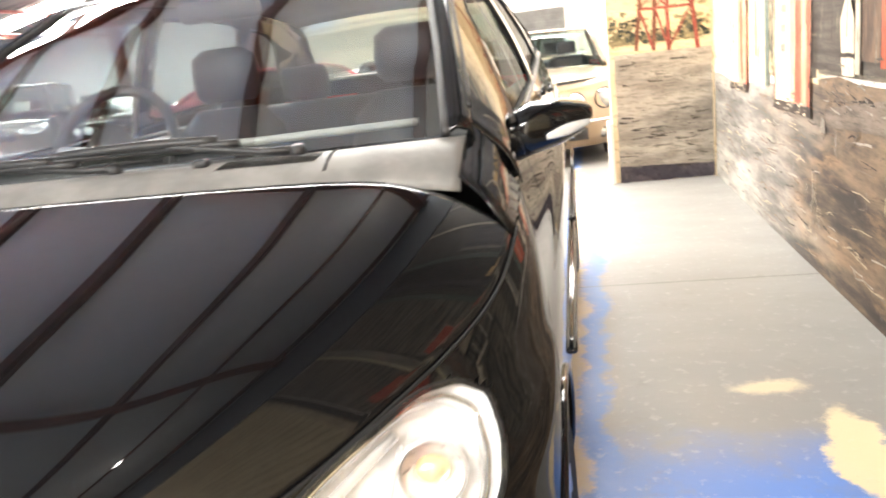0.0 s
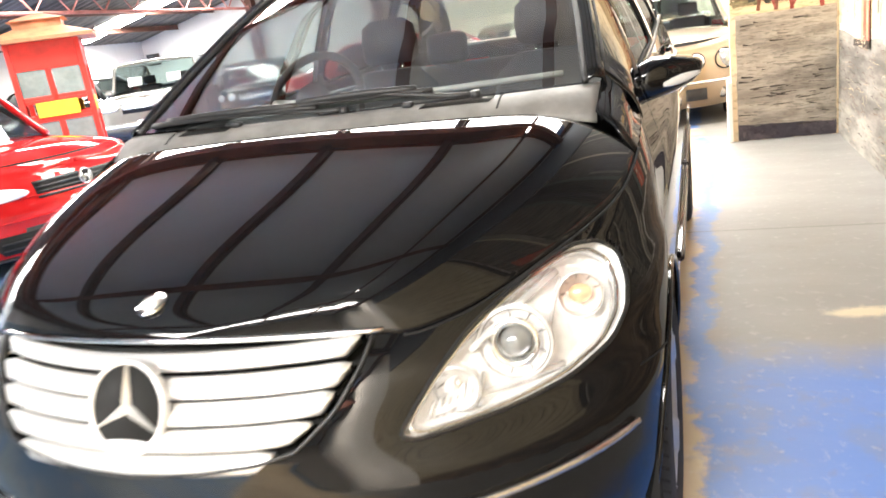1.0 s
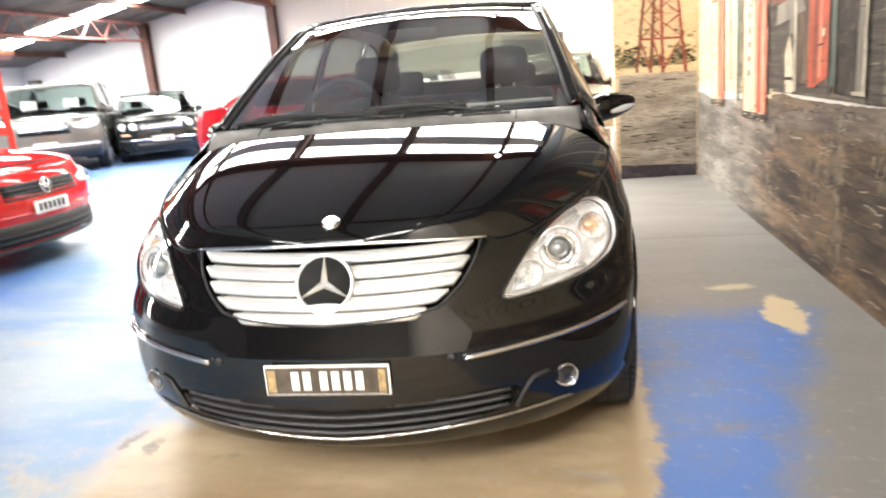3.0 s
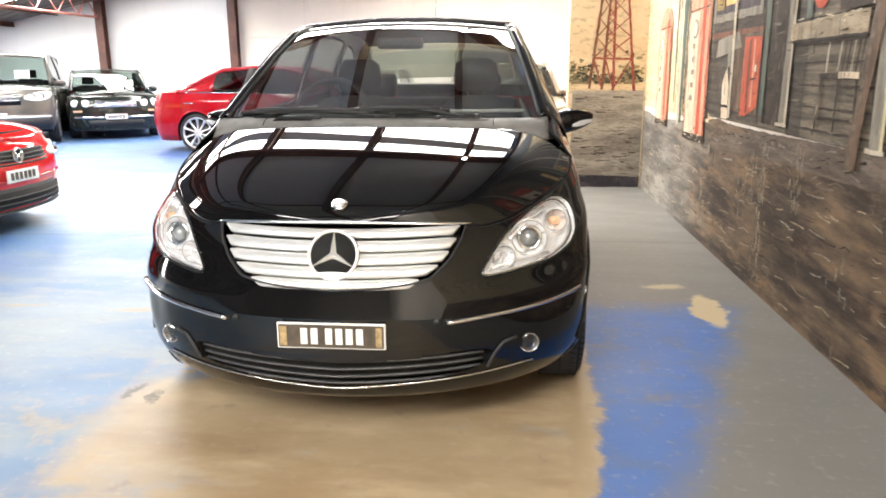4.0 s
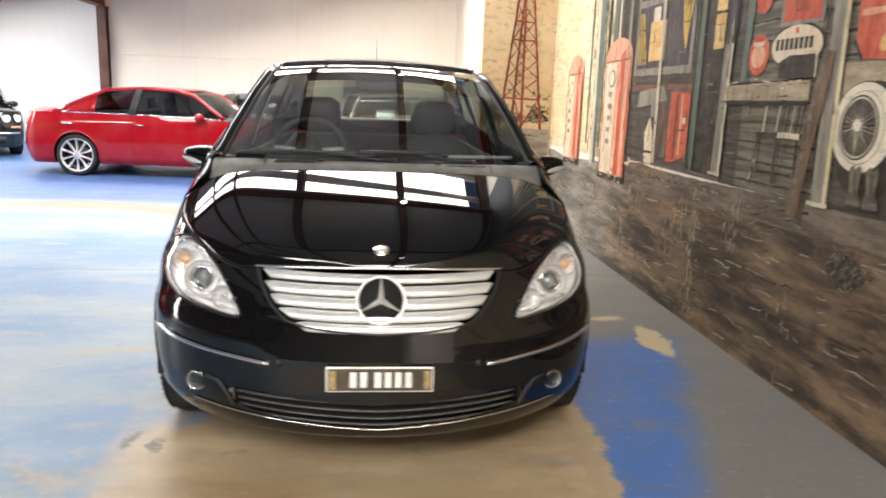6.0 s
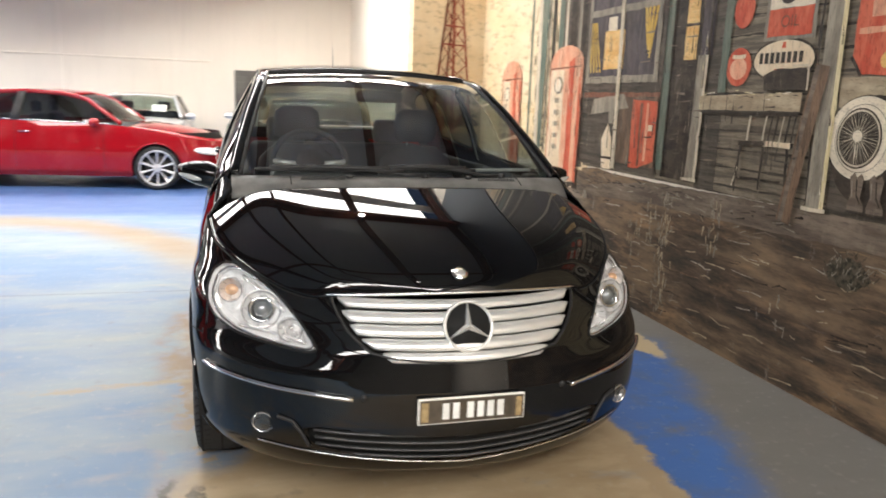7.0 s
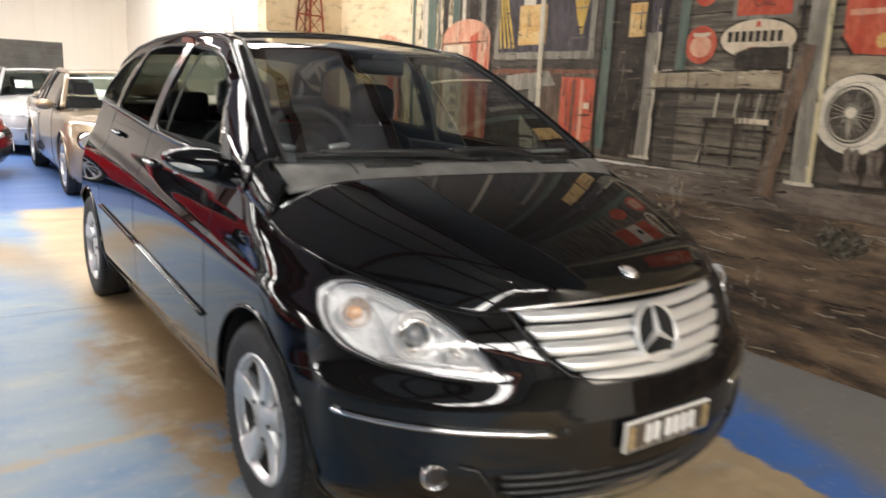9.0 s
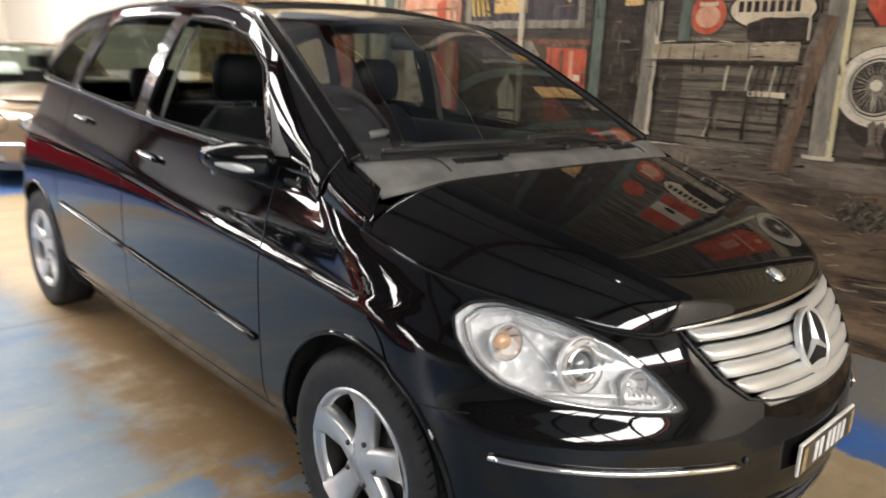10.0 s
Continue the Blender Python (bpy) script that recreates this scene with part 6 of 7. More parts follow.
    s = PE.start()
    s.oval(1.195, 1.695, 0.235, 0.112, M_DARK, 4)
    s.oval(1.195, 1.695, 0.222, 0.100, M_CREAM, 5)
    for k in range(8):
        s.rect(1.345 - k * 0.042, 1.680, 1.372 - k * 0.042, 1.735, M_DARK, 6)
    s.poly([(1.25, 1.65), (1.14, 1.65), (1.17, 1.628), (1.22, 1.628)], M_RED, 6)
    s.poly([(1.21, 1.755), (1.18, 1.755), (1.185, 1.785), (1.205, 1.785)], M_RED, 6)
    s.done("painted_oval_sign", w, "cream oval sign with dark bars")
    s = PE.start()
    s.rect(0.99, 1.795, 1.36, 2.32, M_GREYP, 4)
    s.rect(1.015, 1.815, 1.335, 1.955, M_RED, 5)
    s.rect(1.015, 1.955, 1.335, 2.10, M_WHITE, 5)
    s.rect(1.015, 2.10, 1.335, 2.30, M_RED, 5)
    s.oval(1.20, 2.0, 0.05, 0.025, M_DARK, 6)
    s.done("painted_square_sign", w, "red and white painted sign")
    s = PE.start()
    s.poly([(0.42, 1.60), (0.68, 1.61), (0.74, 1.68), (0.74, 2.30), (0.42, 2.30)], M_RED, 4)
    s.stroke([(0.68, 1.605), (0.745, 1.69)], 0.018, M_DARK, 5)
    s.rect(0.45, 1.79, 0.72, 1.815, M_PINK, 5)
    s.oval(0.55, 1.67, 0.030, 0.035, M_AMBER, 5)
    s.poly([(0.56, 1.86), (0.66, 1.86), (0.66, 2.04), (0.56, 2.04)], M_PINK, 5)
    s.done("painted_banner_sign", w, "tall red painted sign")
    # chair
    s = PE.start()
    s.poly([(1.04, 1.25), (1.25, 1.245), (1.47, 1.24), (1.47, 1.265), (1.25, 1.275), (1.04, 1.275)], M_DARK, 6)
    s.rect(1.06, 1.245, 1.26, 1.275, M_CREAM, 7)
    for k in range(6):
        s.stroke([(1.06 + k * 0.043, 1.275), (1.04 + k * 0.043, 1.42)], 0.012, M_WHITEP if k % 3 == 2 else M_DARK, 6)
    for a, b in ((1.44, 1.47), (1.26, 1.26), (1.08, 1.06)):
        s.stroke([(a, 1.25), (b, 1.01)], 0.020, M_DARK, 6)
    s.stroke([(1.455, 1.12), (1.485, 1.01)], 0.010, M_WHITEP, 7)
    s.stroke([(1.40, 1.27), (1.385, 1.42)], 0.014, M_WHITEP, 6)
    s.stroke([(1.46, 1.06), (1.10, 1.07)], 0.012, M_DARK, 6)
    s.done("painted_chair", w, "black painted chair")
    # spoked whitewall wheel
    s = PE.start()
    s.poly([(0.30, 1.47), (0.78, 1.46), (0.79, 1.60), (0.30, 1.60)], M_TAN, 3)
    s.oval(0.560, 1.27, 0.228, 0.250, M_DARK, 4)
    s.oval(0.613, 1.323, 0.209, 0.197, M_LINE, 4)
    s.oval(0.615, 1.325, 0.203, 0.190, M_WHITE, 5)
    s.ring(0.622, 1.325, 0.150, 0.156, 0.146, 0.152, M_GREYP, 6)
    s.oval(0.635, 1.325, 0.128, 0.138, M_DARK, 6)
    s.ring(0.635, 1.325, 0.120, 0.130, 0.112, 0.121, M_WHITEP, 7)
    for k in range(26):
        a = 2 * math.pi * k / 26
        for tw in (-0.3, 0.3):
            s.stroke([(0.64 + 0.02 * math.cos(a), 1.33 + 0.02 * math.sin(a)), (0.635 + 0.11 * math.cos(a + tw), 1.325 + 0.118 * math.sin(a + tw))], 0.003, M_GREYP if k % 3 else M_WHITEP, 7, 0.002)
    s.oval(0.64, 1.335, 0.028, 0.026, M_WHITE, 8)
    s.done("painted_wheel", w, "whitewall spoked wheel painted on the wall")
    s = PE.start()
    for u in (0.49, 0.60):
        s.poly([(u - 0.052, 0.990), (u + 0.040, 0.988), (u + 0.044, 1.02), (u + 0.030, 1.07), (u + 0.046, 1.150), (u + 0.022, 1.172), (u + 0.006, 1.150), (u - 0.018, 1.170), (u - 0.034, 1.145), (u - 0.024, 1.06), (u - 0.050, 1.025)], M_KERB, 9)
        s.stroke([(u + 0.004, 1.14), (u - 0.004, 1.07), (u - 0.03, 1.03)], 0.010, M_DARK, 10, 0.005)
        s.stroke([(u + 0.030, 1.13), (u + 0.020, 1.06)], 0.006, M_GREYP, 10, 0.003)
        s.stroke([(u - 0.052, 0.993), (u + 0.042, 0.990)], 0.010, M_LINE, 10)
    s.poly([(0.43, 0.985), (0.64, 0.985), (0.64, 1.02), (0.45, 1.03)], M_DARK, 8)
    s.done("painted_boots", w, "pair of grey painted boots")
    s = PE.start()
    rnd = random.Random(9)
    s.oval(0.585, 0.70, 0.12, 0.075, M_BUSH, 4, 30, 0.12)
    for k in range(90):
        a, r = rnd.uniform(0, 6.28), rnd.random() ** 0.5
        y, z = 0.585 + 0.16 * r * math.cos(a), 0.71 + 0.085 * r * math.sin(a)
        s.stroke([(y, z), (y + rnd.uniform(-0.03, 0.03), z + rnd.uniform(0, 0.035))], 0.004, M_BUSH if k % 3 else M_GREYP, 5)
    s.done("painted_bush", w, "grey painted scrub")
    # petrol pumps
    rnd = random.Random(41)
    for yc, z0, z1, hw in ((3.82, 0.76, 1.92, 0.33), (5.10, 0.79, 1.84, 0.27)):
        s = PE.start()
        dome = [(yc + hw * math.cos(a), z1 - 0.16 + 0.16 * math.sin(a)) for a in (math.pi * i / 10 for i in range(11))]
        s.poly([(yc - hw * 0.96, z0 + 0.02), (yc + hw, z0)] + dome, M_PINK, 5)
        s.poly([(yc + 0.02, z0 + 0.03), (yc + hw * 0.92, z0 + 0.02), (yc + hw * 0.90, z1 - 0.20), (yc + 0.03, z1 - 0.20)], M_CREAM, 6)
        s.poly([(yc - hw * 0.55, z0 + 0.03), (yc - hw * 0.22, z0 + 0.03), (yc - hw * 0.20, z1 - 0.14), (yc - hw * 0.50, z1 - 0.10)], M_RED, 6)
        s.poly([(yc - hw * 0.95, z0 + 0.03), (yc - hw * 0.80, z0 + 0.03), (yc - hw * 0.80, z1 - 0.2), (yc - hw * 0.93, z1 - 0.2)], M_RED, 6)
        s.stroke([(yc + hw * 0.95, z1 - 0.19), (yc - hw * 0.9, z1 - 0.18)], 0.012, M_RUST, 7)
        for i in range(5):
            s.rect(yc + 0.10, z0 + 0.28 + i * 0.10, yc + 0.19, z0 + 0.32 + i * 0.10, M_GREYP, 7)
        for i in range(60):
            y, z = yc + rnd.uniform(-hw, hw), rnd.uniform(z0, z1 - 0.1)
            s.stroke([(y, z), (y + rnd.uniform(-0.01, 0.01), z + rnd.uniform(0.04, 0.22))], rnd.uniform(0.004, 0.016), (M_PINK, M_CREAM, M_RUST, M_GREYP)[i % 4], 8, 0.003)
        for i in range(26):
            y, z = yc + rnd.uniform(-hw, hw * 1.1), z0 + rnd.gauss(0.01, 0.03)
            s.stroke([(y, z), (y + rnd.uniform(0.02, 0.07), z)], rnd.uniform(0.006, 0.02), (M_KERB, M_GREYP, M_CREAM)[i % 3], 8, 0.004)
        for sg in (-1, 1):
            s.stroke([(yc + sg * hw * 0.97, z0 + 0.02), (yc + sg * hw, z1 - 0.16)], 0.014, M_RUST, 8, 0.008)
        s.oval(yc + hw * 0.40, z1 - 0.33, hw * 0.26, 0.075, M_GREYP, 7, 20, 0.05)
        s.oval(yc + hw * 0.40, z1 - 0.33, hw * 0.20, 0.058, M_WHITE, 8, 20, 0.05)
        s.stroke([(yc - hw * 0.9, z1 - 0.40), (yc - hw * 1.15, z1 - 0.62), (yc - hw * 1.12, z0 + 0.22), (yc - hw * 0.92, z0 + 0.12)], 0.016, M_DARK, 8, 0.014)
        s.poly([(yc - hw * 1.05, z0 - 0.02), (yc + hw * 1.1, z0 - 0.03), (yc + hw, z0 + 0.02), (yc - hw, z0 + 0.03)], M_DARK, 7)
        s.done("painted_petrol_pump", w, "red and cream painted petrol pump")
    s = PE.start()
    for pts in ([(3.35, 0.70), (3.18, 0.92), (2.98, 0.66)], [(3.18, 0.92), (2.86, 0.74), (2.98, 0.66)], [(3.30, 0.66), (3.36, 0.78)]):
        s.stroke(pts, 0.011, M_KERB, 4, 0.005)
    s.poly([(3.27, 0.69), (3.35, 0.69), (3.32, 0.76), (3.28, 0.75)], M_GREYP, 5)
    s.done("painted_stand", w, "small painted frame stand")
    # worn brushwork over the shop front
    s = PE.start()
    rnd = random.Random(77)
    for i in range(380):
        y, z = rnd.uniform(0.30, 3.45), rnd.uniform(0.97, 2.5)
        if (y < 0.95 and z < 1.62) or (y < 1.78 and z > 1.5):
            continue
        if rnd.random() < 0.55:
            q = (y + rnd.uniform(-0.012, 0.012), z + rnd.uniform(0.04, 0.22))
        else:
            q = (y + rnd.uniform(0.04, 0.16), z + rnd.uniform(-0.01, 0.01))
        s.stroke([(y, z), q], rnd.uniform(0.004, 0.016), (M_DARK, M_BOARD, M_BOARDD, M_KERB)[rnd.randrange(4)], 14, 0.002)
    s.done("painted_brushwork", w, "loose dark brush strokes")


east_mural()


def painted_word(word, u, v, size, material, wall, layer):
    """Letters painted flat on the east wall, centred at (u, v)."""
    cu = bpy.data.curves.new("painted_word", "FONT")
    cu.body, cu.size, cu.align_x, cu.align_y = word, size, "CENTER", "CENTER"
    tmp = new("word_outline", cu)
    bpy.context.view_layer.update()
    me = bpy.data.meshes.new_from_object(tmp)
    bpy.data.objects.remove(tmp)
    me.transform(Matrix(((0, 0, -1, XW - 0.003 - 0.0015 * layer), (-1, 0, 0, u), (0, 1, 0, v), (0, 0, 0, 1))))
    me.materials.clear()
    me.materials.append(material)
    ob = new("painted_word", me)
    ob.parent = wall
    return ob


painted_word("OIL", 1.175, 1.885, 0.085, M_RUST, WALL_E, 6.5)

# short cross wall with the tower
structure("wall_cross", box(bmesh.new(), (1.20, YE, 0), (XW - 0.001, YE + 0.22, 4.4)), M_SKY, "short cross wall painted with a red lattice tower")
WALL_C = bpy.data.objects["wall_cross"]
boxed("corner_guard", (1.165, YE - 0.03, 0), (1.205, YE + 0.2, 0.52), CREAM, WALL_C, 0.006)
PC = Picture(lambda u, v, k: Vector((u, YE - 0.003 - 0.0015 * k, v)))
s = PC.start()
s.poly([(1.21, 1.06), (XW - 0.03, 1.06), (XW - 0.03, 1.36), (1.8, 1.42), (1.5, 1.38), (1.21, 1.44)], M_HILL, 1)
s.done("painted_hills", WALL_C)
s = PC.start()
s.rect(1.245, 0.003, XW - 0.02, 1.06, M_ROAD, 1)
s.poly([(1.245, 0.003), (XW - 0.02, 0.003), (XW - 0.02, 0.12), (1.245, 0.14)], M_NAVY, 2)
rnd = random.Random(51)
for i in range(300):
    x, z = rnd.uniform(1.25, 1.94), rnd.uniform(0.10, 1.04)
    dark = 1.0 if abs(z - 0.43) < 0.10 else 0.25
    s.stroke([(x, z), (min(2.0, x + rnd.uniform(0.03, 0.16)), z + rnd.uniform(-0.012, 0.012))], rnd.uniform(0.004, 0.018), M_LINE if rnd.random() < dark * 0.4 else (M_GREYP, M_GREYP, M_ROAD)[i % 3], 2, 0.003)
s.done("painted_ground", WALL_C, "grey and black brushed ground")
s = PC.start()
rnd = random.Random(61)
for k in range(260):
    cx, rw2, rh = ((1.37, 0.12, 0.16), (1.87, 0.11, 0.17), (1.62, 0.25, 0.06))[k % 3]
    u, v = min(1.985, max(1.23, cx + rnd.gauss(0, rw2 * 0.6))), 1.14 + abs(rnd.gauss(0, rh * 0.75))
    s.oval(u, v, rnd.uniform(0.012, 0.034), rnd.uniform(0.008, 0.022), (M_LEAF, M_LEAF, M_OLIVE, M_LEAF)[k % 4] if k < 200 else M_FERN, 2 + k / 260, 9, 0.3)
s.done("painted_trees", WALL_C, "olive painted trees")
s = PC.start()
legs = [((1.425, 1.08), (1.60, 2.62)), ((1.56, 1.07), (1.655, 2.62)), ((1.68, 1.06), (1.665, 2.62)), ((1.905, 1.05), (1.745, 2.62))]
legs = [(a, (a[0] + (b[0] - a[0]) * 1.25, 3.0)) for a, b in legs]
for k, (a, b) in enumerate(legs):
    s.stroke([a, b], 0.030, M_RUST if k in (0, 1) else M_TOWER, 5, 0.018)
along = lambda k, z: (legs[k][0][0] + (legs[k][1][0] - legs[k][0][0]) * (z - legs[k][0][1]) / (3.0 - legs[k][0][1]), z)
hs = (1.40, 1.62, 1.82, 2.04, 2.24, 2.42, 2.58, 2.74, 2.88)
for i, z in enumerate(hs):
    if i in (0, 3, 4, 6, 7):
        s.stroke([along(0, z), along(3, z - 0.01)], 0.020, M_TOWER, 6)
    if i + 1 < len(hs):
        for a, b in ((0, 2), (2, 0), (1, 3), (3, 1)):
            s.stroke([along(a, z), along(b, hs[i + 1])], 0.011, M_TOWER if a else M_RUST, 6)
for a, b in ((1, 0), (2, 3), (2, 1)):
    s.stroke([(legs[a][0][0], 1.08), along(b, 1.40)], 0.016, M_TOWER, 6)
s.done("painted_tower", WALL_C, "red painted lattice tower")
# ---- the other cars ----
def plain_car(name, label, at, turn, paint_m, long, wide, high, waist, nose, cowl, ws_top, roof_end, rear_base, tail, wheels, rw, style, low=0.18, lamps="slit", boxy=0.0, group="", rim=0.72, grille="dark", papers=1, plate=None, sheet_x=0.35):
    """A parked car; local front faces -y, at y = 0."""
    W = wide / 2
    car = thing(name, at, turn, label, "car", group)
    belt = curve((0.0, nose), (cowl, waist - 0.03), (cowl + 0.4, waist), (rear_base - 0.1, waist + 0.03), (rear_base + 0.05, waist + 0.03), (long, tail))
    crown = curve((0.0, nose + 0.02), (cowl * 0.4, nose + (waist - nose) * 0.55 + 0.05), (cowl, waist + 0.02), (rear_base, waist + 0.06), (long - 0.12, tail + 0.07), (long, tail + 0.03))

    def rim_f(body, q):
        z = waist
        for _ in range(8):
            z = belt(body.at(q, z).y)
        return z

    bd = Body(
        w=curve((low - 0.02, W * 0.90), (low + 0.1, W * 0.975), (waist * 0.6, W), (waist * 0.85, W * 0.985), (waist, W * 0.945), (waist + 0.3, W * 0.80)),
        yf=curve((low, 0.10 - boxy * 0.05), (low + 0.10, 0.03), (0.5, 0.0), (nose - 0.08, 0.03), (nose, 0.08), (waist + 0.2, 0.2)),
        lf=curve((low, 0.55 - 0.25 * boxy), (waist + 0.2, 0.60 - 0.25 * boxy)),
        yr=curve((low, long - 0.06), (0.5, long), (tail, long - 0.06), (waist + 0.3, long - 0.1)), lr=0.40,
        zc=crown, rim=rim_f, zlow=low)
    y1, y2 = wheels
    ra = rw * 1.12
    d1, d2, d3 = cowl + 0.32, (cowl + rear_base) / 2 + 0.12, rear_base - 0.12

    def panel(c, s):
        g = "r" if s > 0 else "l"
        if c.y < y1 and c.z < nose * 0.72:
            return ("front_bumper", "")
        if c.y > y2 and c.z < tail * 0.62:
            return ("rear_bumper", "")
        if c.y < d1:
            return ("fender", g)
        return ("front_door", g) if c.y < d2 else ("rear_door", g) if c.y < d3 else ("rear_quarter", g)

    skins = {}
    for key, (bm, nr) in sorted(bd.skin(28, 90, 10, 26, [arch_hole(bd, y1, rw, ra), arch_hole(bd, y2, rw, ra)], panel).items(), key=lambda q: q[0]):
        skins[key] = part(key[0], bm, paint_m, car, normals=nr)
    bm = bmesh.new()
    rows = [[Vector((bd.at(s, z).x * k, 0.05 + bd.at(s, z).y * 0.975, z)) for s in (i / 8 for i in range(-24, 25))] for z, k in ((low, 0.82), (0.5, 0.9), (waist - 0.1, 0.88))]
    quads(bm, rows)
    bm.faces.new([bm.verts.new(p) for p in rows[0]])
    part("inner_hull", bm, GAP, car)
    sc = bd.s_at_y(cowl, waist)
    part("bonnet", quads(bmesh.new(), bd.deck_rows(0.001, sc, 24, 20, bow=0.10)), paint_m, car, thick=0.006)
    if rear_base < long - 0.25:
        part("boot_lid", quads(bmesh.new(), bd.deck_rows(bd.s_at_y(rear_base, waist), 2.99, 14, 16)), paint_m, car, thick=0.006)
    # cabin
    xr = W * (0.70 + 0.10 * boxy)
    xb = W * 0.88
    rail = resample([(xb, cowl + 0.10, waist), (xr + (xb - xr) * 0.25, cowl + (ws_top - cowl) * 0.72, waist + (high - waist) * 0.74), (xr, ws_top + 0.06, high - 0.055), (xr, (ws_top + roof_end) / 2, high - 0.03), (xr, roof_end, high - 0.07), (xb * 0.93, rear_base, waist + 0.04)], 40)
    i0 = min(range(40), key=lambda i: abs(rail[i][1] - ws_top))
    i1 = min(range(40), key=lambda i: abs(rail[i][1] - roof_end))
    scr = part("windscreen", quads(bmesh.new(), [across(rail[i], 0.10, 0.02, 16) for i in range(0, i0 + 1)]), TINTED_LIGHT, car, "windscreen")
    part("roof", quads(bmesh.new(), [across(rail[i], 0.10 * max(0, 1 - (i - i0) / 6), 0.035, 16) for i in range(i0, i1 + 1)]), paint_m, car, thick=0.006)
    part("rear_screen", quads(bmesh.new(), [across(rail[i], -0.06 * (i - i1) / (40 - i1), 0.03, 16) for i in range(i1, 40)]), TINTED_LIGHT, car)
    for g in (-1, 1):
        gn = "r" if g > 0 else "l"
        part("pillar_rail", tube(bmesh.new(), [(g * p[0], p[1], p[2]) for p in rail], 0.032, 8), paint_m, car)
        rows, back = [], []
        for p in rail[1:-1]:
            e = bd.flank(p[1], belt(p[1]) + 0.002, g)
            row = [e, e.lerp(Vector((g * p[0], p[1], p[2])), 0.5) + Vector((g * 0.012, 0, 0)), Vector((g * p[0], p[1], p[2]))]
            if p[1] <= roof_end + 0.12:
                rows.append(row)
            else:
                back.append(row)
        part("side_window", quads(bmesh.new(), rows), SMOKED, car, "dark side windows")
        if back:
            part("rear_pillar", quads(bmesh.new(), [rows[-1]] + back, flip=g > 0), paint_m, car, thick=0.008)
        part("waist_moulding", tube(bmesh.new(), [bd.flank(y, belt(y) + 0.006, g, 0.002) for y in (cowl + 0.2 + (rear_base - cowl - 0.3) * i / 16 for i in range(17))], 0.010, 6), CHROME if paint_m in (RED_DEEP, DARK_PAINT) else TRIM, car)
        for yp, wd in ((d2, 0.055), (d3 + 0.02, 0.07)):
            j = min(range(40), key=lambda i: abs(rail[i][1] - (yp - 0.08)) + (9 if i < i0 else 0))
            a, b = bd.flank(yp, belt(yp), g), Vector((g * rail[j][0], rail[j][1], rail[j][2]))
            bm = bmesh.new()
            quads(bm, [[p + Vector((g * 0.014, dy, 0)) for dy in (-wd, wd)] for p in (a, a.lerp(b, 0.5) + Vector((g * 0.012, 0, 0)), b)])
            part("pillar", bm, TRIM if yp == d2 else paint_m, car, thick=0.01)
        for yl in (d1, d2, d3):
            pts = [bd.flank(yl, low + 0.12 + (belt(yl) - low - 0.13) * i / 16, g, 0.0015) for i in range(17) if (yl - y2) ** 2 + (low + 0.12 + (belt(yl) - low - 0.13) * i / 16 - rw) ** 2 > (ra + 0.02) ** 2]
            if len(pts) > 2:
                part("shut_line", tube(bmesh.new(), pts, 0.003, 4), GAP, skins.get(("front_door", gn), car))
        for yh in (d2 - 0.20, d3 - 0.22):
            part("door_handle", tube(bmesh.new(), [bd.flank(yh + 0.16 * i / 6, waist - 0.13, g, 0.01 + 0.02 * math.sin(math.pi * i / 6)) for i in range(7)], 0.010, 6), CHROME, car)
        bm = bmesh.new()
        bmesh.ops.create_uvsphere(bm, u_segments=16, v_segments=10, radius=1.0)
        bm.transform(Matrix.Translation((g * (W + 0.04), cowl + 0.42, waist + 0.02)) @ Matrix.Diagonal((0.105, 0.07, 0.065, 1)))
        part("door_mirror", bm, paint_m, car)
        for yc in (y1, y2):
            wheel(car, (g * (W - 0.10), yc, rw), rw, 0.20, g, style, rw * rim)
            rows = [[Vector((g * dx, yc + (ra + 0.01) * math.cos(a), rw + (ra + 0.01) * math.sin(a))) for a in (math.radians(-20 + 220 * i / 20) for i in range(21))] for dx in (W * 0.95, W * 0.6)]
            bm = quads(bmesh.new(), rows)
            bm.faces.new([bm.verts.new(p) for p in rows[1]])
            part("arch_liner", bm, GAP, car)
            part("arch_lip", tube(bmesh.new(), [bd.flank(yc + ra * math.cos(a), rw + ra * math.sin(a), g, 0.0) for a in (math.radians(-18 + 216 * i / 28) for i in range(29))], 0.014, 6), paint_m, car)
        # head and tail lamps
        zl = nose - 0.10
        if lamps in ("round", "ovals"):
            big = lamps == "ovals"
            for k, x in enumerate((W * 0.80, W * 0.50) if big else (W * 0.84, W * 0.62)):
                f = bd.front(g * x, zl, 0.004)
                rl = (0.092 - 0.016 * k if big else 0.075)
                lp = part("headlamp", cyl(bmesh.new(), f + Vector((0, 0.06, 0)), f + Vector((0, -0.02 + 0.012 * big, 0)), rl, seg=24), CHROME, car, "round chrome-ringed headlamp")
                if big:
                    part("lamp_rim", tube(bmesh.new(), [bd.front(g * x + rl * 1.02 * math.cos(a), zl + rl * 1.02 * math.sin(a), 0.008) for a in (math.pi * i / 14 for i in range(28))], 0.007, 6, True), GAP, lp)
                part("lens", lathe(bmesh.new(), [(-0.022 + 0.012 * big, rl * 0.9), (-0.032, rl * 0.55), (-0.036, 0.001)], f, "Y", 24), OVAL_LENS if big else LAMP_HOUSE, lp)
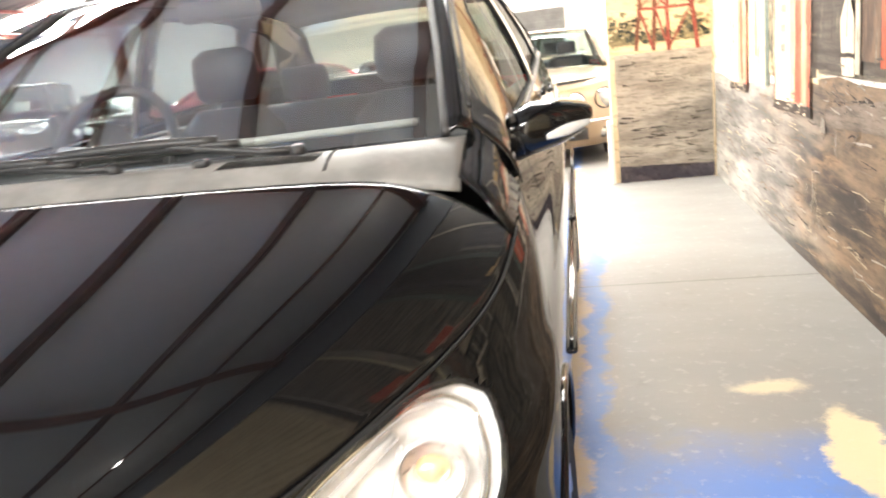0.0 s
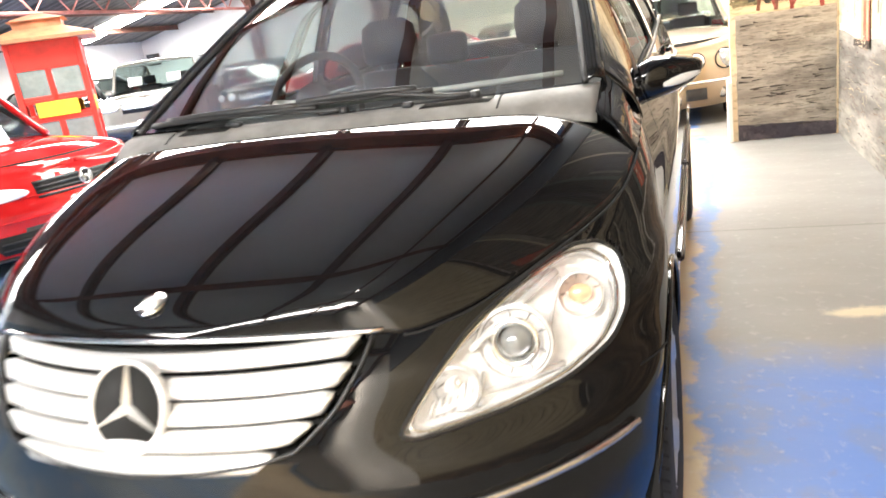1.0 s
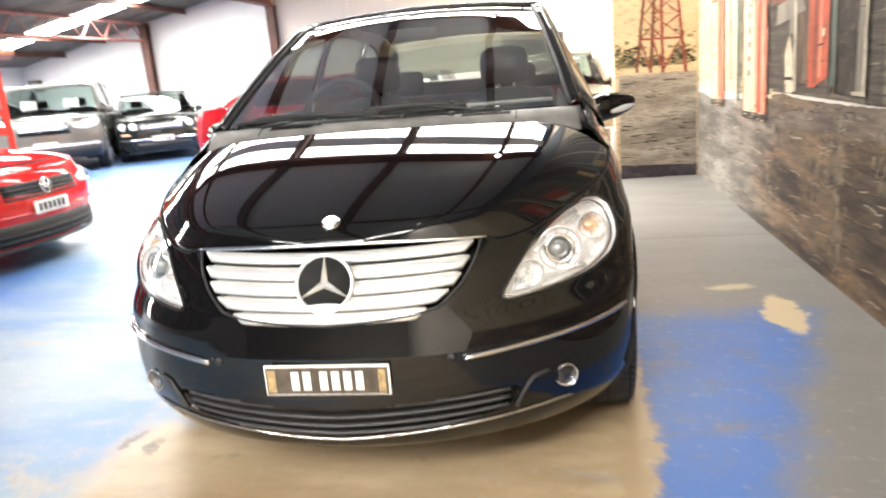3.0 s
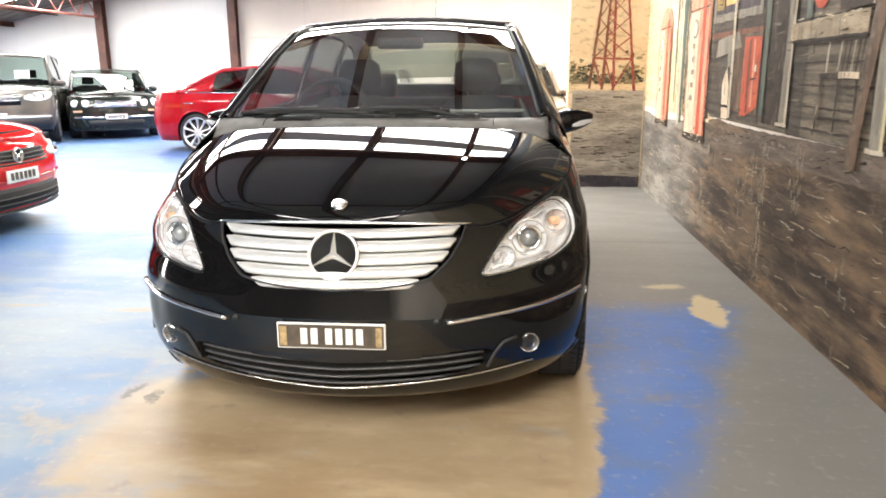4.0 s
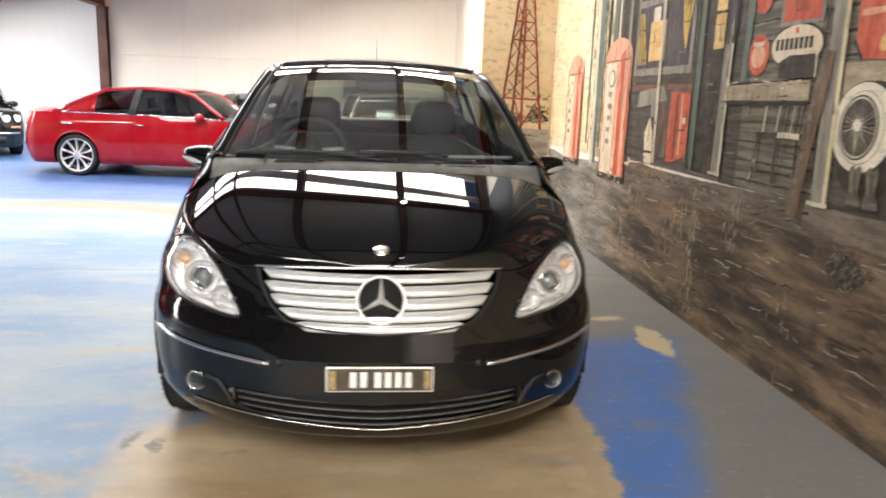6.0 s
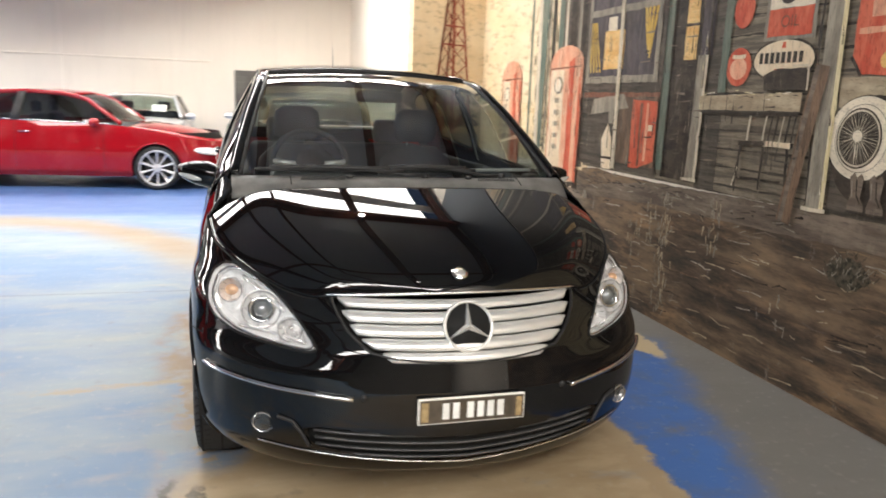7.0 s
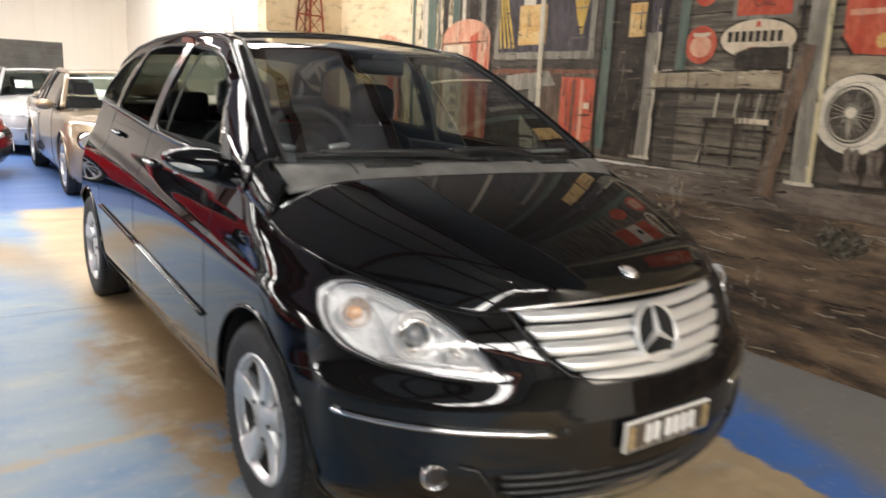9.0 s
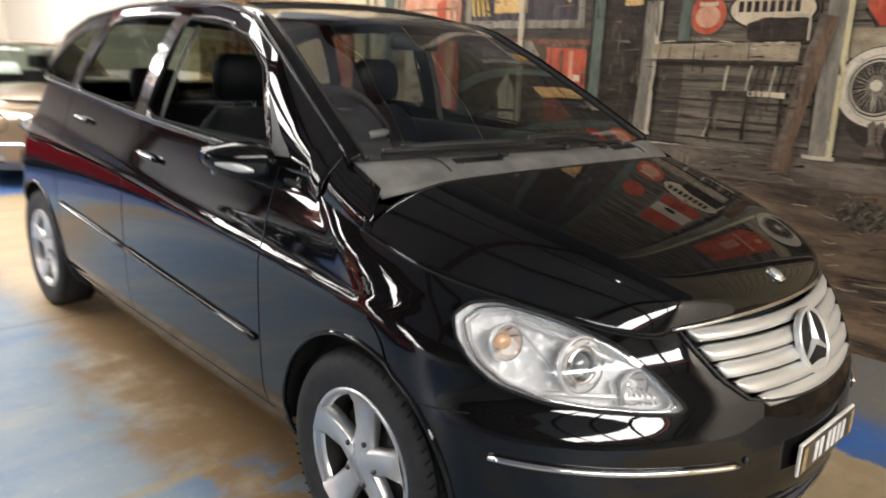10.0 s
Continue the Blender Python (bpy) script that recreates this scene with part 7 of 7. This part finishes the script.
            if big:
                f = bd.front(g * W * 0.76, low + 0.13, 0.004)
                fl = part("fog_lamp", cyl(bmesh.new(), f + Vector((0, 0.05, 0)), f, 0.055, seg=20), TRIM, car, "small round fog lamp in dark surround")
                part("lens", lathe(bmesh.new(), [(-0.002, 0.036), (-0.008, 0.02), (-0.010, 0.001)], f, "Y", 16), OVAL_LENS, fl)
            else:
                part("indicator", box(bmesh.new(), bd.front(g * W * 0.75, zl - 0.15) - Vector((0.12, 0.02, 0.02)), bd.front(g * W * 0.75, zl - 0.15) + Vector((0.12, 0.02, 0.02)), 0.008), AMBER, car)
        else:
            lo, hi = {"slit": (0.055, 0.06), "tall": (0.10, 0.09), "square": (0.09, 0.09), "ovals": (0.08, 0.07)}[lamps]
            poly = rounded([(W * 0.50, zl - lo * 0.6), (W * 0.78, zl - lo), (W * 0.96, zl - lo * 0.2), (W * 0.95, zl + hi), (W * 0.75, zl + hi * 0.8), (W * 0.52, zl + hi * 0.2)], 0.25, 2)
            lp = part("headlamp", fill(bmesh.new(), poly, lambda u, v: bd.front(g * u, v, 0.014), 3), LAMP_HOUSE, car, "clear headlamp", thick=0.01)
            f = bd.front(g * W * 0.74, zl, 0.017)
            if boxy >= 1:
                for dx in (-0.085, 0.05):
                    fb = bd.front(g * (W * 0.74 + dx), zl, 0.008)
                    part("bowl", lathe(bmesh.new(), [(-0.012, 0.058), (-0.004, 0.052), (0.01, 0.02), (0.014, 0.001)], fb, "Y", 20), LAMP_LINE, lp)
            part("bowl", lathe(bmesh.new(), [(-0.008, 0.045), (0.0, 0.040), (0.01, 0.02), (0.014, 0.001)], f, "Y", 20), CHROME, lp)
            part("lens_cover", fill(bmesh.new(), poly, lambda u, v: bd.front(g * u, v, 0.026), 3), LENS, lp)
        zt = tail - 0.12
        part("tail_lamp", quads(bmesh.new(), [[bd.flank(y, z, g, 0.006) for y in (long - 0.30, long - 0.2, long - 0.1, long - 0.05)] for z in (zt - 0.07, zt, zt + 0.07)], flip=g < 0), RED_LENS, car, "red tail lamp", thick=0.01)
    # grille, bumper slot, plate
    gw = W * 0.45
    if boxy >= 1:
        for z0, z1, m, nm in ((low - 0.02, low + 0.20, TRIM, "valance"), (low + 0.205, low + 0.24, SILVER, "bumper_insert")):
            part(nm, quads(bmesh.new(), [[bd.front(W * 0.93 * i / 12, z, 0.010) for i in range(-12, 13)] for z in (z0, (z0 + z1) / 2, z1)]), m, car, thick=0.012)
        for k in range(5):
            part("hood_letter_bar", box(bmesh.new(), bd.front(-0.30 + 0.15 * k, nose - 0.015, 0.0) - Vector((0.04, 0.012, 0.012)), bd.front(-0.30 + 0.15 * k, nose - 0.015, 0.0) + Vector((0.04, 0.012, 0.012)), 0.003), GREY_TRIM, car)
    gr = part("grille", quads(bmesh.new(), [[bd.front(gw * i / 8, z, 0.004) for i in range(-8, 9)] for z in (nose - 0.17 - 0.07 * (boxy >= 1), nose - 0.11, nose - 0.05)]), GAP if grille != "chrome" or boxy >= 1 else CHROME, car, thick=0.01)
    for k in range(4):
        part("bar", tube(bmesh.new(), [bd.front(gw * i / 8, nose - 0.16 + 0.032 * k, 0.010) for i in range(-8, 9)], 0.006, 6), CHROME if grille != "dark" else TRIM, gr)
    part("lower_intake", quads(bmesh.new(), [[bd.front(W * 0.6 * i / 8, z, 0.004) for i in range(-8, 9)] for z in (low + 0.08, low + 0.14, low + 0.20)]), TRIM, car, thick=0.01)
    part("bumper_bar", tube(bmesh.new(), [bd.front(W * 0.86 * i / 12, low + 0.26, 0.008) for i in range(-12, 13)], {"round": 0.022, "ovals": 0.015}.get(lamps, 0.008), 8), CHROME if lamps in ("round", "ovals") else paint_m, car)
    yp, zp = bd.front(0, 0.42).y - 0.012, plate or nose * 0.56
    pl = boxed("number_plate", (-0.19, yp - 0.012, zp - 0.05), (0.19, yp, zp + 0.05), PLATE_WHITE, car, 0.004)
    for k in range(6):
        boxed("plate_bar", (-0.15 + k * 0.052, yp - 0.016, zp - 0.03), (-0.118 + k * 0.052, yp - 0.010, zp + 0.03), PLATE_DARK, pl)
    # seats, wheel, dash
    zf = waist - 0.35
    part("dashboard", box(bmesh.new(), (-W * 0.8, cowl + 0.1, zf), (W * 0.8, cowl + 0.55, waist - 0.02), 0.05), DASH, car)
    for x in (-0.36, 0.36):
        st = part("seat_back", box(bmesh.new(), (x - 0.23, cowl + 1.25, zf - 0.2), (x + 0.23, cowl + 1.38, waist + 0.10), 0.05, 3), SEAT, car)
        part("headrest", box(bmesh.new(), (x - 0.12, cowl + 1.30, waist + 0.12), (x + 0.12, cowl + 1.38, waist + 0.28), 0.03, 3), SEAT, st)
    part("cabin_floor", box(bmesh.new(), (-W * 0.8, cowl + 0.2, zf - 0.30), (W * 0.8, rear_base, zf - 0.24)), DASH, car)
    part("rear_bench", box(bmesh.new(), (-W * 0.72, rear_base - 0.75, zf - 0.2), (W * 0.72, rear_base - 0.55, waist + 0.06), 0.05, 3), SEAT, car)
    for k in range(abs(papers)):
        x = -0.38 if k or papers < 0 else sheet_x
        i = max(1, int(i0 * 0.35))
        y, z = rail[i][1] + 0.01, rail[i][2]
        bm = bmesh.new()
        n = Vector((0, rail[i + 2][1] - rail[i - 1][1], rail[i + 2][2] - rail[i - 1][2])).normalized()
        p = Vector((x, y - 0.075, z + 0.02))
        quads(bm, [[p + Vector((dx, 0, 0)) + n * dy for dx in (-0.13, 0.13)] for dy in (-0.09, 0.09)])
        part("windscreen_sheet", bm, PAPER, scr, "white paper price sheet", thick=0.002)
    return car


STAR10, STAR5 = (10, 0.030, 0.045), (5, 0.09, 0.11)
plain_car("saloon", "shiny red saloon with ten-spoke silver alloy wheels on blue floor", (-0.76, 9.96, 0), 84.7, RED_DEEP, 4.66, 1.83, 1.37, 0.92, 0.65, 1.33, 2.12, 3.25, 4.02, 0.93, (0.95, 3.65), 0.315, STAR10, rim=0.80)
RED_HATCH = plain_car("hatchback", "bright red small hatchback with black slit grille and clear headlamps", (-3.44, 3.48, 0), 88, RED_PAINT, 4.25, 1.80, 1.43, 0.92, 0.73, 1.10, 1.75, 3.55, 4.10, 1.0, (0.88, 3.51), 0.32, STAR5, lamps="slit", papers=0, plate=0.475, boxy=0.5)
fb = lambda x, z, off=0.0: Vector((x, 0.06 + 0.48 * (1 - math.sqrt(max(0.0, 1 - (x / 0.9) ** 2))) - off, z))
bm = lathe(bmesh.new(), [(0.012, 0.060), (-0.006, 0.062), (-0.012, 0.056), (-0.006, 0.050), (0.008, 0.048)], fb(0, 0.635, 0.05), "Y", 28)
part("badge_ring", bm, CHROME, RED_HATCH, "round chrome badge")
for g in (-1, 1):
    bm = tube(bmesh.new(), [fb(0, 0.635, 0.056) + Vector((g * u, 0, v)) for u, v in ((0.042, 0.038), (0.022, -0.040), (0.0, 0.012))], 0.006, 6)
    part("badge_stroke", bm, CHROME, RED_HATCH)
part("grille_line", tube(bmesh.new(), [fb(0.86 * i / 16, 0.575 + 0.02 * abs(i) / 16, 0.055) for i in range(-16, 17)], 0.006, 6), RED_PAINT, RED_HATCH)
part("intake", quads(bmesh.new(), [[fb(w * i / 12, z, 0.062) for i in range(-12, 13)] for z, w in ((0.22, 0.70), (0.28, 0.74), (0.35, 0.70))]), GAP, RED_HATCH, "black honeycomb lower intake", thick=0.012)
for z in (0.255, 0.300):
    part("intake_bar", tube(bmesh.new(), [fb(0.70 * i / 12, z, 0.070) for i in range(-12, 13)], 0.006, 6), TRIM, RED_HATCH)
part("splitter", tube(bmesh.new(), [fb(0.80 * i / 12, 0.185, 0.03) for i in range(-12, 13)], 0.022, 8, flat=0.6), TRIM, RED_HATCH)

plain_car("off_road_car", "warm grey boxy off-road wagon with price sheet in windscreen", (-8.38, 10.03, 0), 28, GREY_PAINT, 4.75, 1.86, 1.66, 1.06, 0.97, 1.25, 1.70, 4.30, 4.68, 1.06, (0.88, 3.70), 0.36, STAR5, low=0.30, lamps="square", boxy=1.0, grille="chrome", papers=2)
plain_car("old_saloon", "old black saloon with four round headlamps and chrome grille", (-7.02, 11.6, 0), 32, DARK_PAINT, 4.7, 1.68, 1.36, 0.90, 0.80, 1.45, 2.15, 3.35, 4.0, 0.88, (0.85, 3.70), 0.33, STAR5, lamps="round", boxy=0.6, grille="chrome")
plain_car("silver_hatchback", "silver hatchback with dark windscreen and white price sheet", (-2.45, 12.0, 0), 0, SILVER_PAINT, 4.0, 1.72, 1.34, 0.90, 0.76, 1.05, 1.70, 3.40, 3.90, 1.0, (0.8, 3.3), 0.31, STAR5)
plain_car("silver_saloon", "silver saloon with white price sheet behind the windscreen", (0.12, 12.0, 0), 0, SILVER_PAINT, 4.1, 1.76, 1.40, 0.94, 0.78, 1.1, 1.75, 3.3, 3.95, 0.96, (0.85, 3.4), 0.31, STAR5, papers=-1)
plain_car("champagne_saloon", "champagne gold saloon with clear headlamps parked before the wall", (0.46, 7.05, 0), 0, GOLD_PAINT, 4.85, 1.82, 1.40, 0.94, 0.74, 1.35, 2.05, 3.35, 4.05, 0.95, (0.90, 3.75), 0.33, STAR5, lamps="ovals", grille="chrome", sheet_x=-0.27)
plain_car("dark_hatchback", "black hatchback parked by the white side wall", (-12.2, 9.6, 0), -4, DARK_PAINT, 4.0, 1.72, 1.45, 0.96, 0.84, 1.05, 1.70, 3.40, 3.90, 1.0, (0.8, 3.3), 0.31, STAR5, papers=0)


# ---- telephone booth ----
def booth(at, turn):
    b = thing("telephone_booth", at, turn, "red telephone booth with tan pagoda roof and yellow panel", "booth")
    h, H = 0.46, 2.28
    for sx in (-1, 1):
        for sy in (-1, 1):
            boxed("corner_post", (sx * h - 0.07 * (sx > 0), sy * h - 0.07 * (sy > 0), 0), (sx * h + 0.07 * (sx < 0), sy * h + 0.07 * (sy < 0), H), BOOTH_RED, b, 0.008)
    for r in range(4):
        turnm = Matrix.Rotation(r * math.pi / 2, 4, "Z")

        def wallpart(name, x0, x1, z0, z1, m, y0=-h + 0.012, y1=-h + 0.05, parent=b, bev=0.004):
            bm = box(bmesh.new(), (x0, y0, z0), (x1, y1, z1), bev)
            bm.transform(turnm)
            return part(name, bm, m, parent, smooth=False)

        wallpart("kick_panel", -h + 0.07, h - 0.07, 0.0, 0.55, BOOTH_RED)
        wallpart("head_panel", -h + 0.07, h - 0.07, 1.88, H, BOOTH_RED)
        for z in (0.55, 1.12, 1.17, 1.40, 1.45):
            wallpart("rail", -h + 0.07, h - 0.07, z, z + 0.05, BOOTH_RED)
        wallpart("mullion", -0.035, 0.035, 0.60, 1.88, BOOTH_RED)
        for x0, x1 in ((-h + 0.075, -0.04), (0.04, h - 0.075)):
            for z0, z1 in ((0.60, 1.12), (1.50, 1.88)):
                wallpart("pane", x0, x1, z0, z1, DARK_PANE, -h + 0.025, -h + 0.033, bev=0.0)
        wallpart("yellow_panel", -0.26, 0.26, 1.19, 1.41, YELLOW, -h - 0.004, -h + 0.012)
    rows = [[Vector((sx * r, sy * r, z)) for sx, sy in ((-1, -1), (1, -1), (1, 1), (-1, 1))] for r, z in ((0.46, H), (0.66, H + 0.0), (0.67, H + 0.05), (0.40, H + 0.16), (0.30, H + 0.20), (0.30, H + 0.30), (0.36, H + 0.31), (0.05, H + 0.42))]
    bm = quads(bmesh.new(), rows, True)
    bm.faces.new([bm.verts.new(p) for p in rows[-1]])
    part("roof", bm, BOOTH_ROOF, b, smooth=False)
    boxed("telephone", (-0.15, 0.25, 1.0), (0.15, 0.40, 1.45), TRIM, b, 0.01)
    b.scale = (0.92, 0.92, 0.83)
    return b


booth((-6.84, 6.72, 0), 41)
